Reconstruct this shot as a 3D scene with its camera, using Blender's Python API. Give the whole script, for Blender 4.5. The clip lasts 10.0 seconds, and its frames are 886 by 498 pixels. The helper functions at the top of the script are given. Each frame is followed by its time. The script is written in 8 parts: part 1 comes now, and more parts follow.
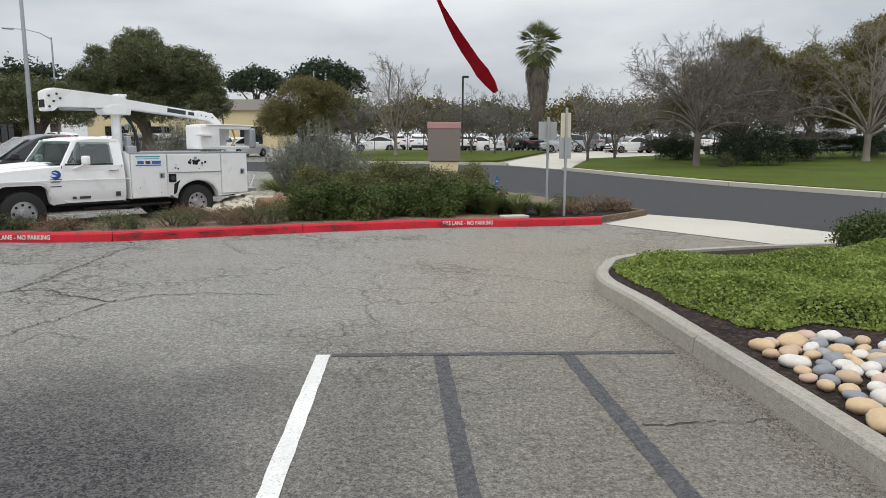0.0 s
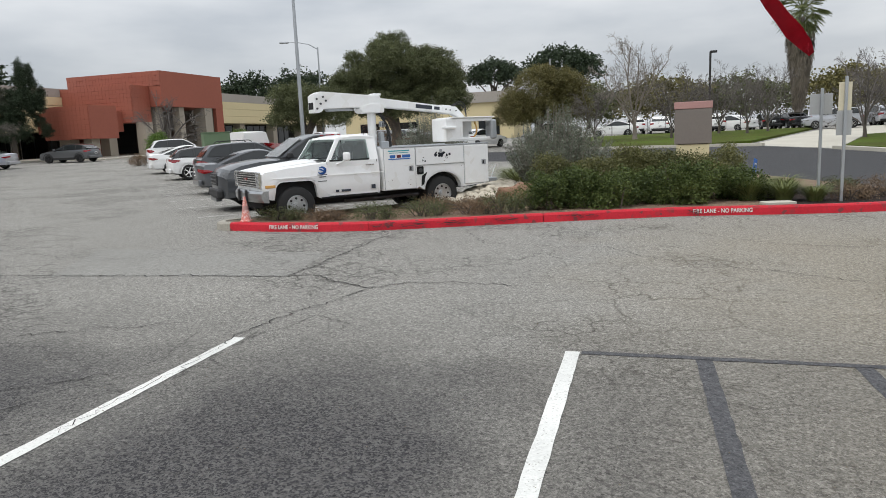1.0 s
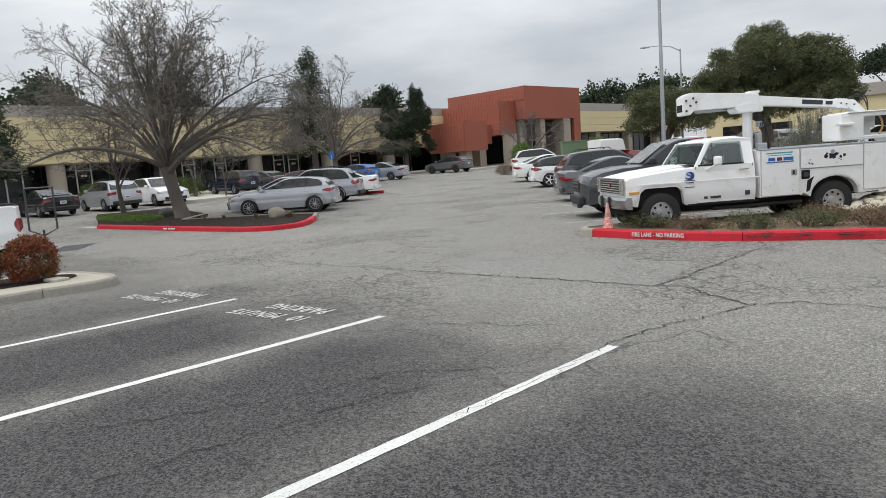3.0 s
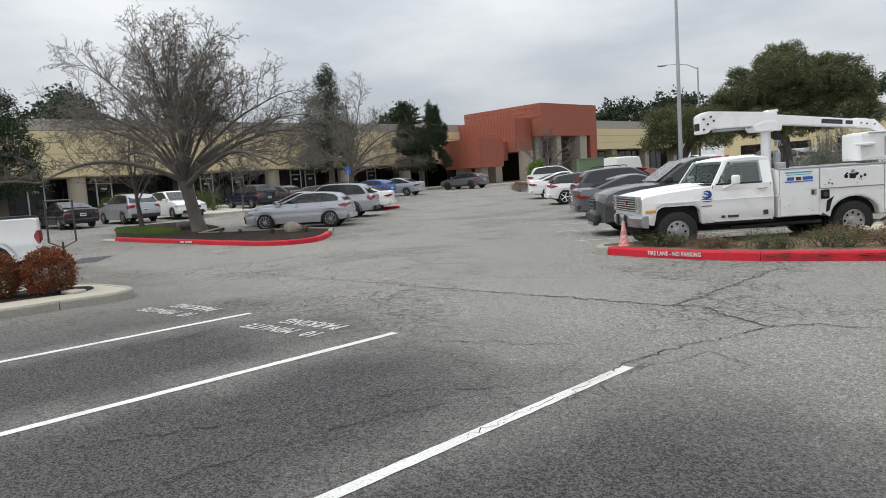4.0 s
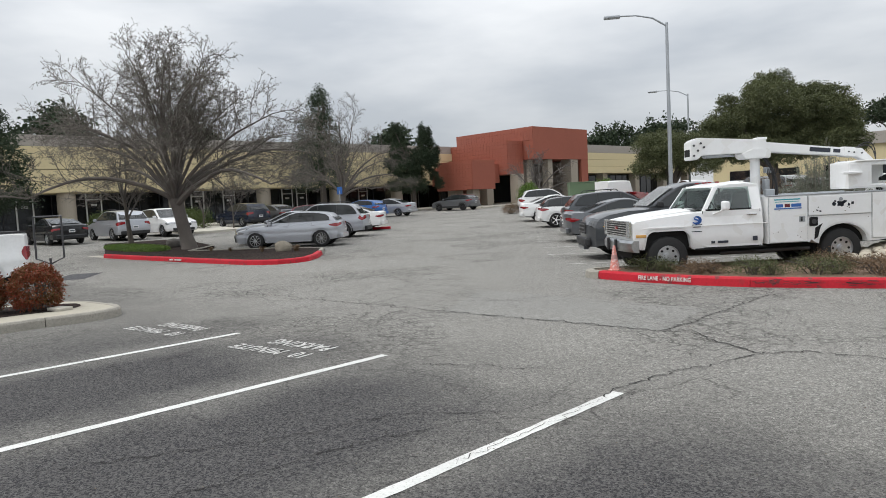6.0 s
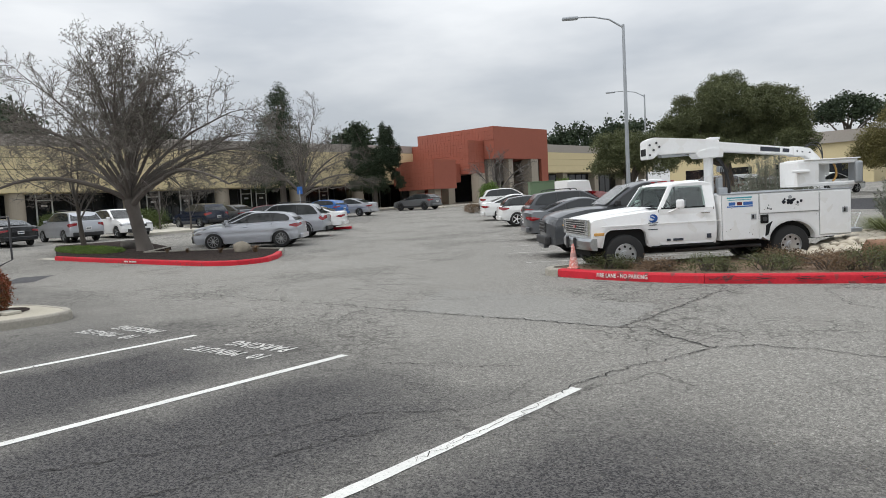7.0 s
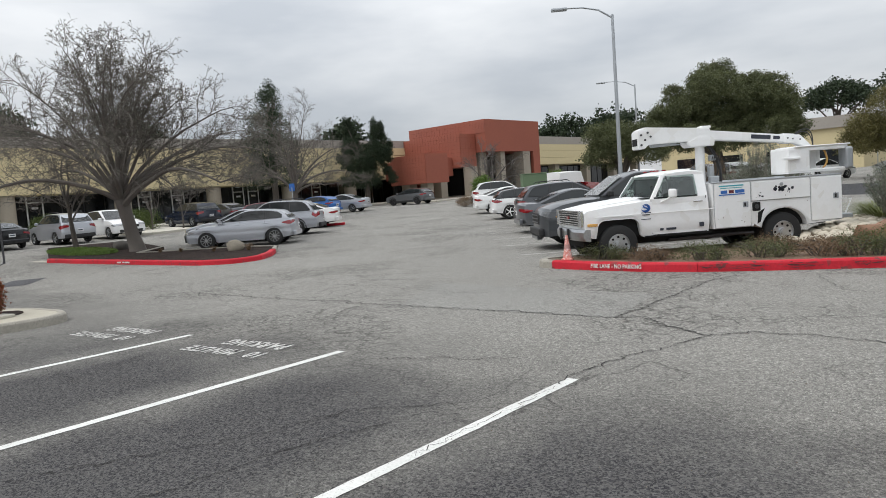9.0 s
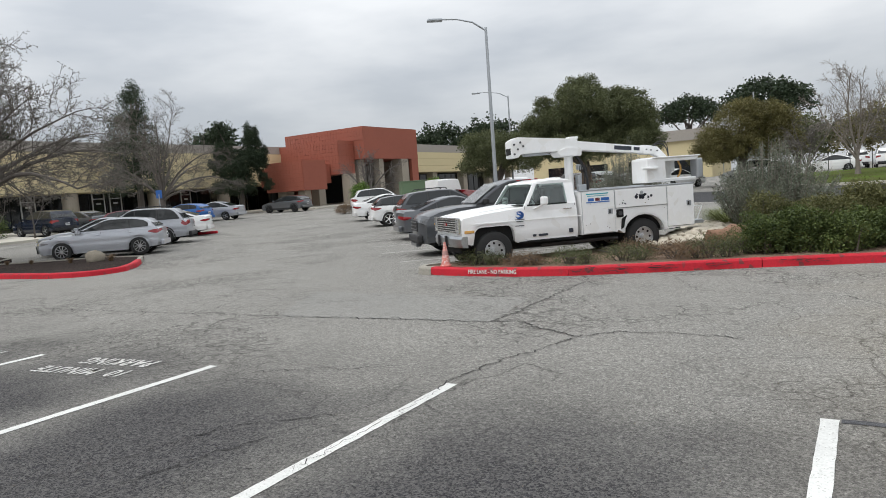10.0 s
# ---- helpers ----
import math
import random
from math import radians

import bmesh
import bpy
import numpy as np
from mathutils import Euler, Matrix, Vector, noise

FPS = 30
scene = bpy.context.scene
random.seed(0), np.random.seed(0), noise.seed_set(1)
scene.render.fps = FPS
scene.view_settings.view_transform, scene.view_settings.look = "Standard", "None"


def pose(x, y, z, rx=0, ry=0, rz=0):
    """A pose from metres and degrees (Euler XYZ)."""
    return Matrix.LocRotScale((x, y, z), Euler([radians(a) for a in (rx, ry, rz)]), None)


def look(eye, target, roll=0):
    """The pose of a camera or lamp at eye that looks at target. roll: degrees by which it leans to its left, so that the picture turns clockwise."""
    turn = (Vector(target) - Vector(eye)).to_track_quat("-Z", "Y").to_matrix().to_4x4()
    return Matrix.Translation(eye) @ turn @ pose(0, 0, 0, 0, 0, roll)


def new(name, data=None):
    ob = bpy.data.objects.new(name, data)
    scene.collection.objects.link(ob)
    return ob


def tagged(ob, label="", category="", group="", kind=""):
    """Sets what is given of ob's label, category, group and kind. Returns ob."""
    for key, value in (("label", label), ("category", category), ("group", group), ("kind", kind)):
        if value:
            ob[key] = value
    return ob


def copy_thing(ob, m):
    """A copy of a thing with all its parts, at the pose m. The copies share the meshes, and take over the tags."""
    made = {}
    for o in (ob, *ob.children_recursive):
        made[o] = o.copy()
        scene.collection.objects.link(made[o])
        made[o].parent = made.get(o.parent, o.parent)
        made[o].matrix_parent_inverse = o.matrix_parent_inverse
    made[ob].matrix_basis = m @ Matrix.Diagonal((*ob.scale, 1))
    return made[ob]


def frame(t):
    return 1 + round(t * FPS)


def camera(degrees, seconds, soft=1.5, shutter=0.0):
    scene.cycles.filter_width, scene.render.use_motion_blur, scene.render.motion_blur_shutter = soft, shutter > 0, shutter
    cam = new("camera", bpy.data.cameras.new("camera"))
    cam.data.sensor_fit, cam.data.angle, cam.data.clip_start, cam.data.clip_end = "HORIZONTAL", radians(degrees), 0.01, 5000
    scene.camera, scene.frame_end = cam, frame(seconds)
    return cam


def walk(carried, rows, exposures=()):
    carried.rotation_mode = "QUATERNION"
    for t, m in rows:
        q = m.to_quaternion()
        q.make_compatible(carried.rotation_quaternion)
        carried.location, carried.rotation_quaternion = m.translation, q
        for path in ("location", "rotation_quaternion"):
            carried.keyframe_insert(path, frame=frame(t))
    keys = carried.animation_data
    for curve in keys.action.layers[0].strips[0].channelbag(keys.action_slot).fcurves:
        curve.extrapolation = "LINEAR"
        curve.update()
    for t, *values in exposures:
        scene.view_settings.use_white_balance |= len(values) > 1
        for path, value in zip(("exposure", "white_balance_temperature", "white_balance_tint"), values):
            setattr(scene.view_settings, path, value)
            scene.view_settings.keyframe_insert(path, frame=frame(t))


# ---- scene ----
cam = camera(65.58, 10.0, soft=0.9)
PATH = [
    (0.0, pose(0.441, -0.283, 1.610, 81.38, -0.18, -2.60)),
    (0.5, pose(0.296, -0.174, 1.608, 81.33, 1.44, 8.23)),
    (1.0, pose(0.292, -0.058, 1.604, 80.76, 2.45, 16.52)),
    (1.5, pose(0.289, 0.010, 1.612, 81.03, 3.87, 26.02)),
    (2.0, pose(0.188, 0.025, 1.576, 81.27, 4.50, 34.97)),
    (2.5, pose(0.030, -0.046, 1.590, 81.92, 4.39, 42.04)),
    (4.0, pose(-0.005, -0.012, 1.607, 84.44, 3.70, 46.37)),
    (4.5, pose(-0.022, -0.006, 1.616, 85.21, 3.18, 45.87)),
    (5.0, pose(-0.033, -0.012, 1.616, 85.96, 2.86, 46.14)),
    (6.5, pose(-0.004, -0.005, 1.622, 86.24, 3.01, 44.64)),
    (7.0, pose(0.005, 0.006, 1.611, 85.96, 3.05, 42.48)),
    (7.5, pose(-0.000, 0.000, 1.614, 85.65, 3.30, 41.12)),
    (8.0, pose(0.006, -0.006, 1.615, 85.55, 3.64, 41.25)),
    (8.5, pose(0.009, -0.011, 1.617, 85.48, 3.96, 41.80)),
    (9.0, pose(0.006, -0.003, 1.614, 85.42, 4.23, 41.87)),
    (9.5, pose(0.017, -0.004, 1.618, 85.39, 4.37, 39.94)),
    (10.0, pose(0.010, 0.015, 1.615, 85.29, 4.14, 31.83)),
]
walk(cam, PATH)

# ---- world and light ----
world = bpy.data.worlds.new("overcast_sky")
scene.world = world
world.use_nodes = True
wn, wl = world.node_tree.nodes, world.node_tree.links
wn.clear()
w_out, w_bg = wn.new("ShaderNodeOutputWorld"), wn.new("ShaderNodeBackground")
sky = wn.new("ShaderNodeTexSky")
sky.sky_type, sky.sun_disc = "NISHITA", False
sky.sun_elevation, sky.sun_rotation = radians(48), radians(150)
w_co, w_map = wn.new("ShaderNodeTexCoord"), wn.new("ShaderNodeMapping")
w_map.inputs["Scale"].default_value = (1.6, 1.6, 5.5)
w_no = wn.new("ShaderNodeTexNoise")
w_no.inputs["Scale"].default_value, w_no.inputs["Detail"].default_value, w_no.inputs["Roughness"].default_value = 1.5, 5.0, 0.5
w_ramp = wn.new("ShaderNodeValToRGB")
w_ramp.color_ramp.elements[0].position, w_ramp.color_ramp.elements[1].position = 0.38, 0.66
w_ramp.color_ramp.elements[0].color, w_ramp.color_ramp.elements[1].color = (5.4, 5.75, 6.2, 1), (8.2, 8.4, 8.6, 1)
w_mix = wn.new("ShaderNodeMix")
w_mix.data_type = "RGBA"
w_mix.inputs["Factor"].default_value = 0.93
wl.new(w_co.outputs["Generated"], w_map.inputs["Vector"])
wl.new(w_map.outputs["Vector"], w_no.inputs["Vector"])
wl.new(w_no.outputs["Fac"], w_ramp.inputs["Fac"])
wl.new(sky.outputs["Color"], w_mix.inputs[6])
wl.new(w_ramp.outputs["Color"], w_mix.inputs[7])
w_sep, w_rg, w_mul = wn.new("ShaderNodeSeparateXYZ"), wn.new("ShaderNodeMapRange"), wn.new("ShaderNodeMix")
w_mul.data_type, w_mul.blend_type = "RGBA", "MULTIPLY"
w_mul.inputs["Factor"].default_value = 1.0
for key, val in zip(("From Min", "From Max", "To Min", "To Max"), (0.0, 0.9, 0.80, 2.1)):
    w_rg.inputs[key].default_value = val
wl.new(w_co.outputs["Generated"], w_sep.inputs[0])
wl.new(w_sep.outputs[2], w_rg.inputs["Value"])
wl.new(w_mix.outputs[2], w_mul.inputs[6])
wl.new(w_rg.outputs["Result"], w_mul.inputs[7])
wl.new(w_mul.outputs[2], w_bg.inputs["Color"])
w_bg.inputs["Strength"].default_value = 0.1
wl.new(w_bg.outputs["Background"], w_out.inputs["Surface"])

sun_data = bpy.data.lights.new("sun", "SUN")
sun_data.energy, sun_data.angle, sun_data.color = 1.4, radians(35), (1.0, 0.97, 0.93)
sun = new("sun", sun_data)
sun.matrix_world = look((0, 0, 60), (18, 30, 0))


# ---- materials ----
def mat(name, base, rough=0.7, metal=0.0, var=0.12, scale=6.0, second=None, bump=0.0, bump_scale=60.0, coat=0.0, speck=None, spec=0.5):
    """Plain surface with large stains and fine grain."""
    m = bpy.data.materials.new(name)
    m.use_nodes = True
    n, l = m.node_tree.nodes, m.node_tree.links
    p = n["Principled BSDF"]
    p.inputs["Roughness"].default_value, p.inputs["Metallic"].default_value = rough, metal
    p.inputs["Coat Weight"].default_value = coat
    p.inputs["Coat Roughness"].default_value = 0.08
    p.inputs["Specular IOR Level"].default_value = spec
    co = n.new("ShaderNodeTexCoord")
    big, fine = n.new("ShaderNodeTexNoise"), n.new("ShaderNodeTexNoise")
    big.inputs["Scale"].default_value, big.inputs["Detail"].default_value = scale * 0.2, 6
    fine.inputs["Scale"].default_value, fine.inputs["Detail"].default_value = scale * 6, 4
    for t in (big, fine):
        l.new(co.outputs["Object"], t.inputs["Vector"])
    add = n.new("ShaderNodeMath")
    add.operation = "ADD"
    l.new(big.outputs["Fac"], add.inputs[0])
    l.new(fine.outputs["Fac"], add.inputs[1])
    rg = n.new("ShaderNodeMapRange")
    rg.inputs["From Min"].default_value, rg.inputs["From Max"].default_value = 0.65, 1.35
    l.new(add.outputs[0], rg.inputs["Value"])
    mix = n.new("ShaderNodeMix")
    mix.data_type = "RGBA"
    lo = second or tuple(c * (1 - var) for c in base)
    hi = tuple(min(1, c * (1 + var)) for c in base)
    mix.inputs[6].default_value, mix.inputs[7].default_value = (*lo, 1), (*hi, 1)
    l.new(rg.outputs["Result"], mix.inputs["Factor"])
    col = mix.outputs[2]
    if speck:
        vo = n.new("ShaderNodeTexVoronoi")
        vo.inputs["Scale"].default_value = speck[0]
        l.new(co.outputs["Object"], vo.inputs["Vector"])
        sx = n.new("ShaderNodeSeparateColor")
        l.new(vo.outputs["Color"], sx.inputs["Color"])
        mr = n.new("ShaderNodeMapRange")
        mr.inputs["From Min"].default_value, mr.inputs["From Max"].default_value = speck[2], 1.0
        l.new(sx.outputs[0], mr.inputs["Value"])
        m2 = n.new("ShaderNodeMix")
        m2.data_type = "RGBA"
        m2.inputs[7].default_value = (*speck[1], 1)
        l.new(mr.outputs["Result"], m2.inputs["Factor"])
        l.new(col, m2.inputs[6])
        col = m2.outputs[2]
    l.new(col, p.inputs["Base Color"])
    if bump:
        bn, bt = n.new("ShaderNodeBump"), n.new("ShaderNodeTexNoise")
        bt.inputs["Scale"].default_value, bt.inputs["Detail"].default_value = bump_scale, 5
        bn.inputs["Strength"].default_value, bn.inputs["Distance"].default_value = bump, 0.02
        l.new(co.outputs["Object"], bt.inputs["Vector"])
        l.new(bt.outputs["Fac"], bn.inputs["Height"])
        l.new(bn.outputs["Normal"], p.inputs["Normal"])
    return m


def leaf_mat(name, a, b, rough=0.6, trans=0.15):
    """Foliage whose leaves differ one by one."""
    m = bpy.data.materials.new(name)
    m.use_nodes = True
    n, l = m.node_tree.nodes, m.node_tree.links
    p = n["Principled BSDF"]
    p.inputs["Roughness"].default_value = rough
    p.inputs["Specular IOR Level"].default_value = 0.3
    g, co, no = n.new("ShaderNodeNewGeometry"), n.new("ShaderNodeTexCoord"), n.new("ShaderNodeTexNoise")
    no.inputs["Scale"].default_value = 0.9
    l.new(co.outputs["Object"], no.inputs["Vector"])
    av = n.new("ShaderNodeMath")
    av.operation = "MULTIPLY_ADD"
    av.inputs[1].default_value = 0.55
    no.inputs["Detail"].default_value = 5
    l.new(g.outputs["Random Per Island"], av.inputs[0])
    sub = n.new("ShaderNodeMath")
    sub.operation = "SUBTRACT"
    sub.inputs[1].default_value = 0.30
    l.new(no.outputs["Fac"], sub.inputs[0])
    l.new(sub.outputs[0], av.inputs[2])
    mix = n.new("ShaderNodeMix")
    mix.data_type = "RGBA"
    mix.inputs[6].default_value, mix.inputs[7].default_value = (*a, 1), (*b, 1)
    l.new(av.outputs[0], mix.inputs["Factor"])
    l.new(mix.outputs[2], p.inputs["Base Color"])
    tr, ms = n.new("ShaderNodeBsdfTranslucent"), n.new("ShaderNodeMixShader")
    ms.inputs["Fac"].default_value = trans
    l.new(mix.outputs[2], tr.inputs["Color"])
    l.new(p.outputs["BSDF"], ms.inputs[1])
    l.new(tr.outputs["BSDF"], ms.inputs[2])
    l.new(ms.outputs["Shader"], n["Material Output"].inputs["Surface"])
    return m


def paint(name, base, rough=0.3, metal=0.0, coat=0.6):
    return mat(name, base, rough, metal, 0.05, 3.0, coat=coat)


def asphalt(name, base, stones, dark, crack=0.0, patchy=0.25, oil=False):
    """Worn asphalt: aggregate grain, broad light and dark patches, fine map cracking."""
    m = bpy.data.materials.new(name)
    m.use_nodes = True
    n, l = m.node_tree.nodes, m.node_tree.links
    p = n["Principled BSDF"]
    p.inputs["Roughness"].default_value = 0.88
    p.inputs["Specular IOR Level"].default_value = 0.15
    co = n.new("ShaderNodeTexCoord")

    def tex(kind, sc, det=4):
        t = n.new(kind)
        t.inputs["Scale"].default_value = sc
        if "Detail" in t.inputs:
            t.inputs["Detail"].default_value = det
        l.new(co.outputs["Object"], t.inputs["Vector"])
        return t

    def blend(fac, a, b, kind="MIX"):
        x = n.new("ShaderNodeMix")
        x.data_type, x.blend_type = "RGBA", kind
        for s, v in ((x.inputs["Factor"], fac), (x.inputs[6], a), (x.inputs[7], b)):
            if isinstance(v, (int, float)):
                s.default_value = v
            elif isinstance(v, tuple):
                s.default_value = (*v, 1)
            else:
                l.new(v, s)
        return x.outputs[2]

    def span(v, a, b, c=0.0, d=1.0):
        r = n.new("ShaderNodeMapRange")
        for k, q in zip(("From Min", "From Max", "To Min", "To Max"), (a, b, c, d)):
            r.inputs[k].default_value = q
        l.new(v, r.inputs["Value"])
        return r.outputs["Result"]

    big, mid, fine = tex("ShaderNodeTexNoise", 0.16, 5), tex("ShaderNodeTexNoise", 1.3, 6), tex("ShaderNodeTexNoise", 38, 3)
    vor = tex("ShaderNodeTexVoronoi", 120)
    c = blend(span(big.outputs["Fac"], 0.35, 0.65), tuple(v * (1 - patchy) for v in base), tuple(v * (1 + patchy * 0.5) for v in base))
    c = blend(span(mid.outputs["Fac"], 0.42, 0.75, 0, 0.45), c, dark)
    sep = n.new("ShaderNodeSeparateColor")
    l.new(vor.outputs["Color"], sep.inputs["Color"])
    c = blend(span(sep.outputs[0], 0.72, 1.0, 0, 0.8), c, stones)
    c = blend(span(sep.outputs[1], 0.6, 1.0, 0, 0.75), c, dark)
    c = blend(span(fine.outputs["Fac"], 0.4, 0.7, 0, 0.5), c, dark)
    grit = tex("ShaderNodeTexNoise", 11, 5)
    c = blend(span(grit.outputs["Fac"], 0.5, 0.72, 0, 0.28), c, dark)
    c = blend(span(grit.outputs["Fac"], 0.48, 0.25, 0, 0.15), c, stones)
    if crack:
        wob = tex("ShaderNodeTexNoise", 2.2, 3)
        vv = n.new("ShaderNodeVectorMath")
        vv.operation = "MULTIPLY_ADD"
        vv.inputs[1].default_value = (0.5, 0.5, 0.5)
        l.new(wob.outputs["Color"], vv.inputs[0])
        l.new(co.outputs["Object"], vv.inputs[2])
        for sc, wd, mask in ((0.9, 0.014, 0.46), (3.0, 0.05, 0.49), (7.0, 0.075, 0.53)):
            vc = n.new("ShaderNodeTexVoronoi")
            vc.feature = "DISTANCE_TO_EDGE"
            vc.inputs["Scale"].default_value = sc
            l.new(vv.outputs[0], vc.inputs["Vector"])
            mk = tex("ShaderNodeTexNoise", 0.22 if sc < 1 else 0.33, 2)
            a, b = span(vc.outputs["Distance"], 0, wd, 1, 0), span(mk.outputs["Fac"], mask, mask + 0.08, 0, crack)
            mu = n.new("ShaderNodeMath")
            mu.operation = "MULTIPLY"
            l.new(a, mu.inputs[0])
            l.new(b, mu.inputs[1])
            c = blend(mu.outputs[0], c, (0.03, 0.028, 0.026))
    if oil:
        # oil and tyre grime in the middle of each parking bay, ragged at the edges
        def calc(op, a, b=0.0, k=0.0):
            x = n.new("ShaderNodeMath")
            x.operation = op
            for s, v in zip(x.inputs, (a, b, k)):
                if isinstance(v, (int, float)):
                    s.default_value = v
                else:
                    l.new(v, s)
            return x.outputs[0]
        xyz = n.new("ShaderNodeSeparateXYZ")
        l.new(co.outputs["Object"], xyz.inputs[0])
        rag = tex("ShaderNodeTexNoise", 0.9, 6)
        u = calc("PINGPONG", calc("ADD", xyz.outputs[0], 0.28), 1.385)
        u = calc("ADD", u, calc("MULTIPLY", calc("SUBTRACT", rag.outputs["Fac"], 0.5), 1.5))
        v = calc("ABSOLUTE", calc("SUBTRACT", xyz.outputs[1], 1.9))
        v = calc("ADD", v, calc("MULTIPLY", calc("SUBTRACT", rag.outputs["Fac"], 0.5), -2.4))
        warm = calc("MULTIPLY", span(calc("ADD", xyz.outputs[0], calc("MULTIPLY", calc("SUBTRACT", rag.outputs["Fac"], 0.5), 2.5)), -1.0, 2.0), span(xyz.outputs[1], 14.5, 10.0))
        c = blend(calc("MULTIPLY", warm, 0.45), c, (0.27, 0.222, 0.145))
        zone = calc("MULTIPLY", span(calc("ADD", v, calc("MULTIPLY", calc("SUBTRACT", rag.outputs["Fac"], 0.5), -1.0)), 4.4, 2.4), 0.50)
        c = blend(zone, c, (0.080, 0.077, 0.072))
        w = calc("MULTIPLY", span(u, -0.15, 0.65), span(v, 3.0, 1.3))
        w = calc("MULTIPLY", w, span(xyz.outputs[0], 0.6, -0.4))
        w = calc("MULTIPLY", w, span(xyz.outputs[0], -12.0, -8.0))
        c = blend(calc("MULTIPLY", w, 0.95), c, (0.031, 0.030, 0.035))
    # loose stones worn bare, over stains too
    bare = tex("ShaderNodeTexVoronoi", 80)
    sb = n.new("ShaderNodeSeparateColor")
    l.new(bare.outputs["Color"], sb.inputs["Color"])
    c = blend(span(sb.outputs[0], 0.80, 1.0, 0, 0.16), c, stones)
    c = blend(span(sb.outputs[1], 0.78, 1.0, 0, 0.22), c, (0.05, 0.048, 0.046))
    speckle = tex("ShaderNodeTexNoise", 26, 6)
    c = blend(1.0, c, span(sb.outputs[2], 0.0, 1.0, 0.50, 1.18), "MULTIPLY")
    c = blend(1.0, c, span(speckle.outputs["Fac"], 0.32, 0.68, 0.74, 1.16), "MULTIPLY")
    chip, where = tex("ShaderNodeTexVoronoi", 34), tex("ShaderNodeTexNoise", 14, 2)
    both = n.new("ShaderNodeMath")
    both.operation = "MULTIPLY"
    l.new(span(chip.outputs["Distance"], 0.10, 0.17, 0.7, 0.0), both.inputs[0])
    l.new(span(where.outputs["Fac"], 0.50, 0.60), both.inputs[1])
    c = blend(both.outputs[0], c, stones)
    l.new(c, p.inputs["Base Color"])
    bn = n.new("ShaderNodeBump")
    bn.inputs["Strength"].default_value, bn.inputs["Distance"].default_value = 0.6, 0.006
    l.new(sep.outputs[2], bn.inputs["Height"])
    l.new(bn.outputs["Normal"], p.inputs["Normal"])
    return m


M_LOT = asphalt("lot_asphalt", (0.395, 0.381, 0.344), (0.56, 0.54, 0.49), (0.12, 0.116, 0.109), 0.8, oil=True)
M_ROAD = asphalt("road_asphalt", (0.062, 0.060, 0.061), (0.10, 0.10, 0.105), (0.04, 0.041, 0.044), 0.0, 0.15)
M_SEAL = asphalt("sealed_strip", (0.105, 0.107, 0.115), (0.16, 0.16, 0.165), (0.07, 0.07, 0.075), 0.0, 0.4)
M_CRACK = mat("crack_dirt", (0.022, 0.020, 0.018), 0.95)
M_LINE = mat("worn_white_line_paint", (0.66, 0.66, 0.63), 0.7, var=0.15, scale=9, speck=(120, (0.38, 0.37, 0.34), 0.91), bump=0.3, bump_scale=120)
M_LINE2 = mat("thin_white_letter_paint", (0.58, 0.57, 0.54), 0.75, var=0.2, scale=9, speck=(45, (0.2, 0.19, 0.18), 0.45))
M_FAINT = mat("faded_white_line_paint", (0.5, 0.49, 0.46), 0.8, var=0.2, scale=9, speck=(60, (0.2, 0.19, 0.17), 0.6))
M_RED = mat("worn_red_kerb_paint", (0.50, 0.022, 0.036), 0.6, spec=0.2, var=0.18, scale=5, speck=(14, (0.16, 0.05, 0.05), 0.9), bump=0.25, bump_scale=50)
M_SCUFF = mat("black_tyre_scuff", (0.09, 0.03, 0.032), 0.8, var=0.5, scale=20)
M_CONC = mat("weathered_concrete", (0.325, 0.305, 0.26), 0.9, var=0.2, scale=4, bump=0.4, bump_scale=90, speck=(120, (0.22, 0.2, 0.17), 0.8))
M_WALK = mat("pale_concrete_paving", (0.47, 0.445, 0.38), 0.9, var=0.1, scale=3, bump=0.2, bump_scale=60)
M_ISLE = mat("aged_buff_concrete", (0.40, 0.37, 0.30), 0.9, var=0.14, scale=3, bump=0.25, bump_scale=60)
M_PATCH = asphalt("smooth_patch_asphalt", (0.36, 0.352, 0.325), (0.44, 0.43, 0.40), (0.20, 0.195, 0.18), 0.35, 0.12)
M_MULCH = mat("dark_bark_mulch", (0.028, 0.022, 0.02), 0.95, spec=0.08, var=0.5, scale=14, bump=1.0, bump_scale=40, speck=(34, (0.075, 0.055, 0.045), 0.6))
M_SOIL = mat("dry_leaf_litter_soil", (0.16, 0.105, 0.07), 0.95, var=0.35, scale=10, bump=1.0, bump_scale=30, speck=(30, (0.3, 0.21, 0.14), 0.75))
M_GRASS = mat("winter_lawn", (0.062, 0.105, 0.012), 0.95, var=0.35, scale=1.6, second=(0.055, 0.050, 0.018), bump=1.0, bump_scale=25, speck=(9, (0.085, 0.085, 0.028), 0.6), spec=0.08)
M_TAN = mat("tan_stucco", (0.62, 0.525, 0.315), 0.9, var=0.05, scale=1.2, bump=0.15, bump_scale=40)
M_GREYBAND = mat("grey_metal_coping", (0.34, 0.31, 0.275), 0.7, var=0.08, scale=1)
M_TILE = mat("red_clay_tile", (0.31, 0.092, 0.058), 0.55, var=0.12, scale=2.0, bump=0.1)
M_TILE2 = mat("red_stucco", (0.30, 0.088, 0.055), 0.8, var=0.08, scale=1.0, bump=0.1)
M_GROUT = mat("tile_joint", (0.25, 0.08, 0.05), 0.9)
M_COLUMN = mat("taupe_column_stucco", (0.33, 0.29, 0.235), 0.9, var=0.07, scale=1.5, bump=0.15)
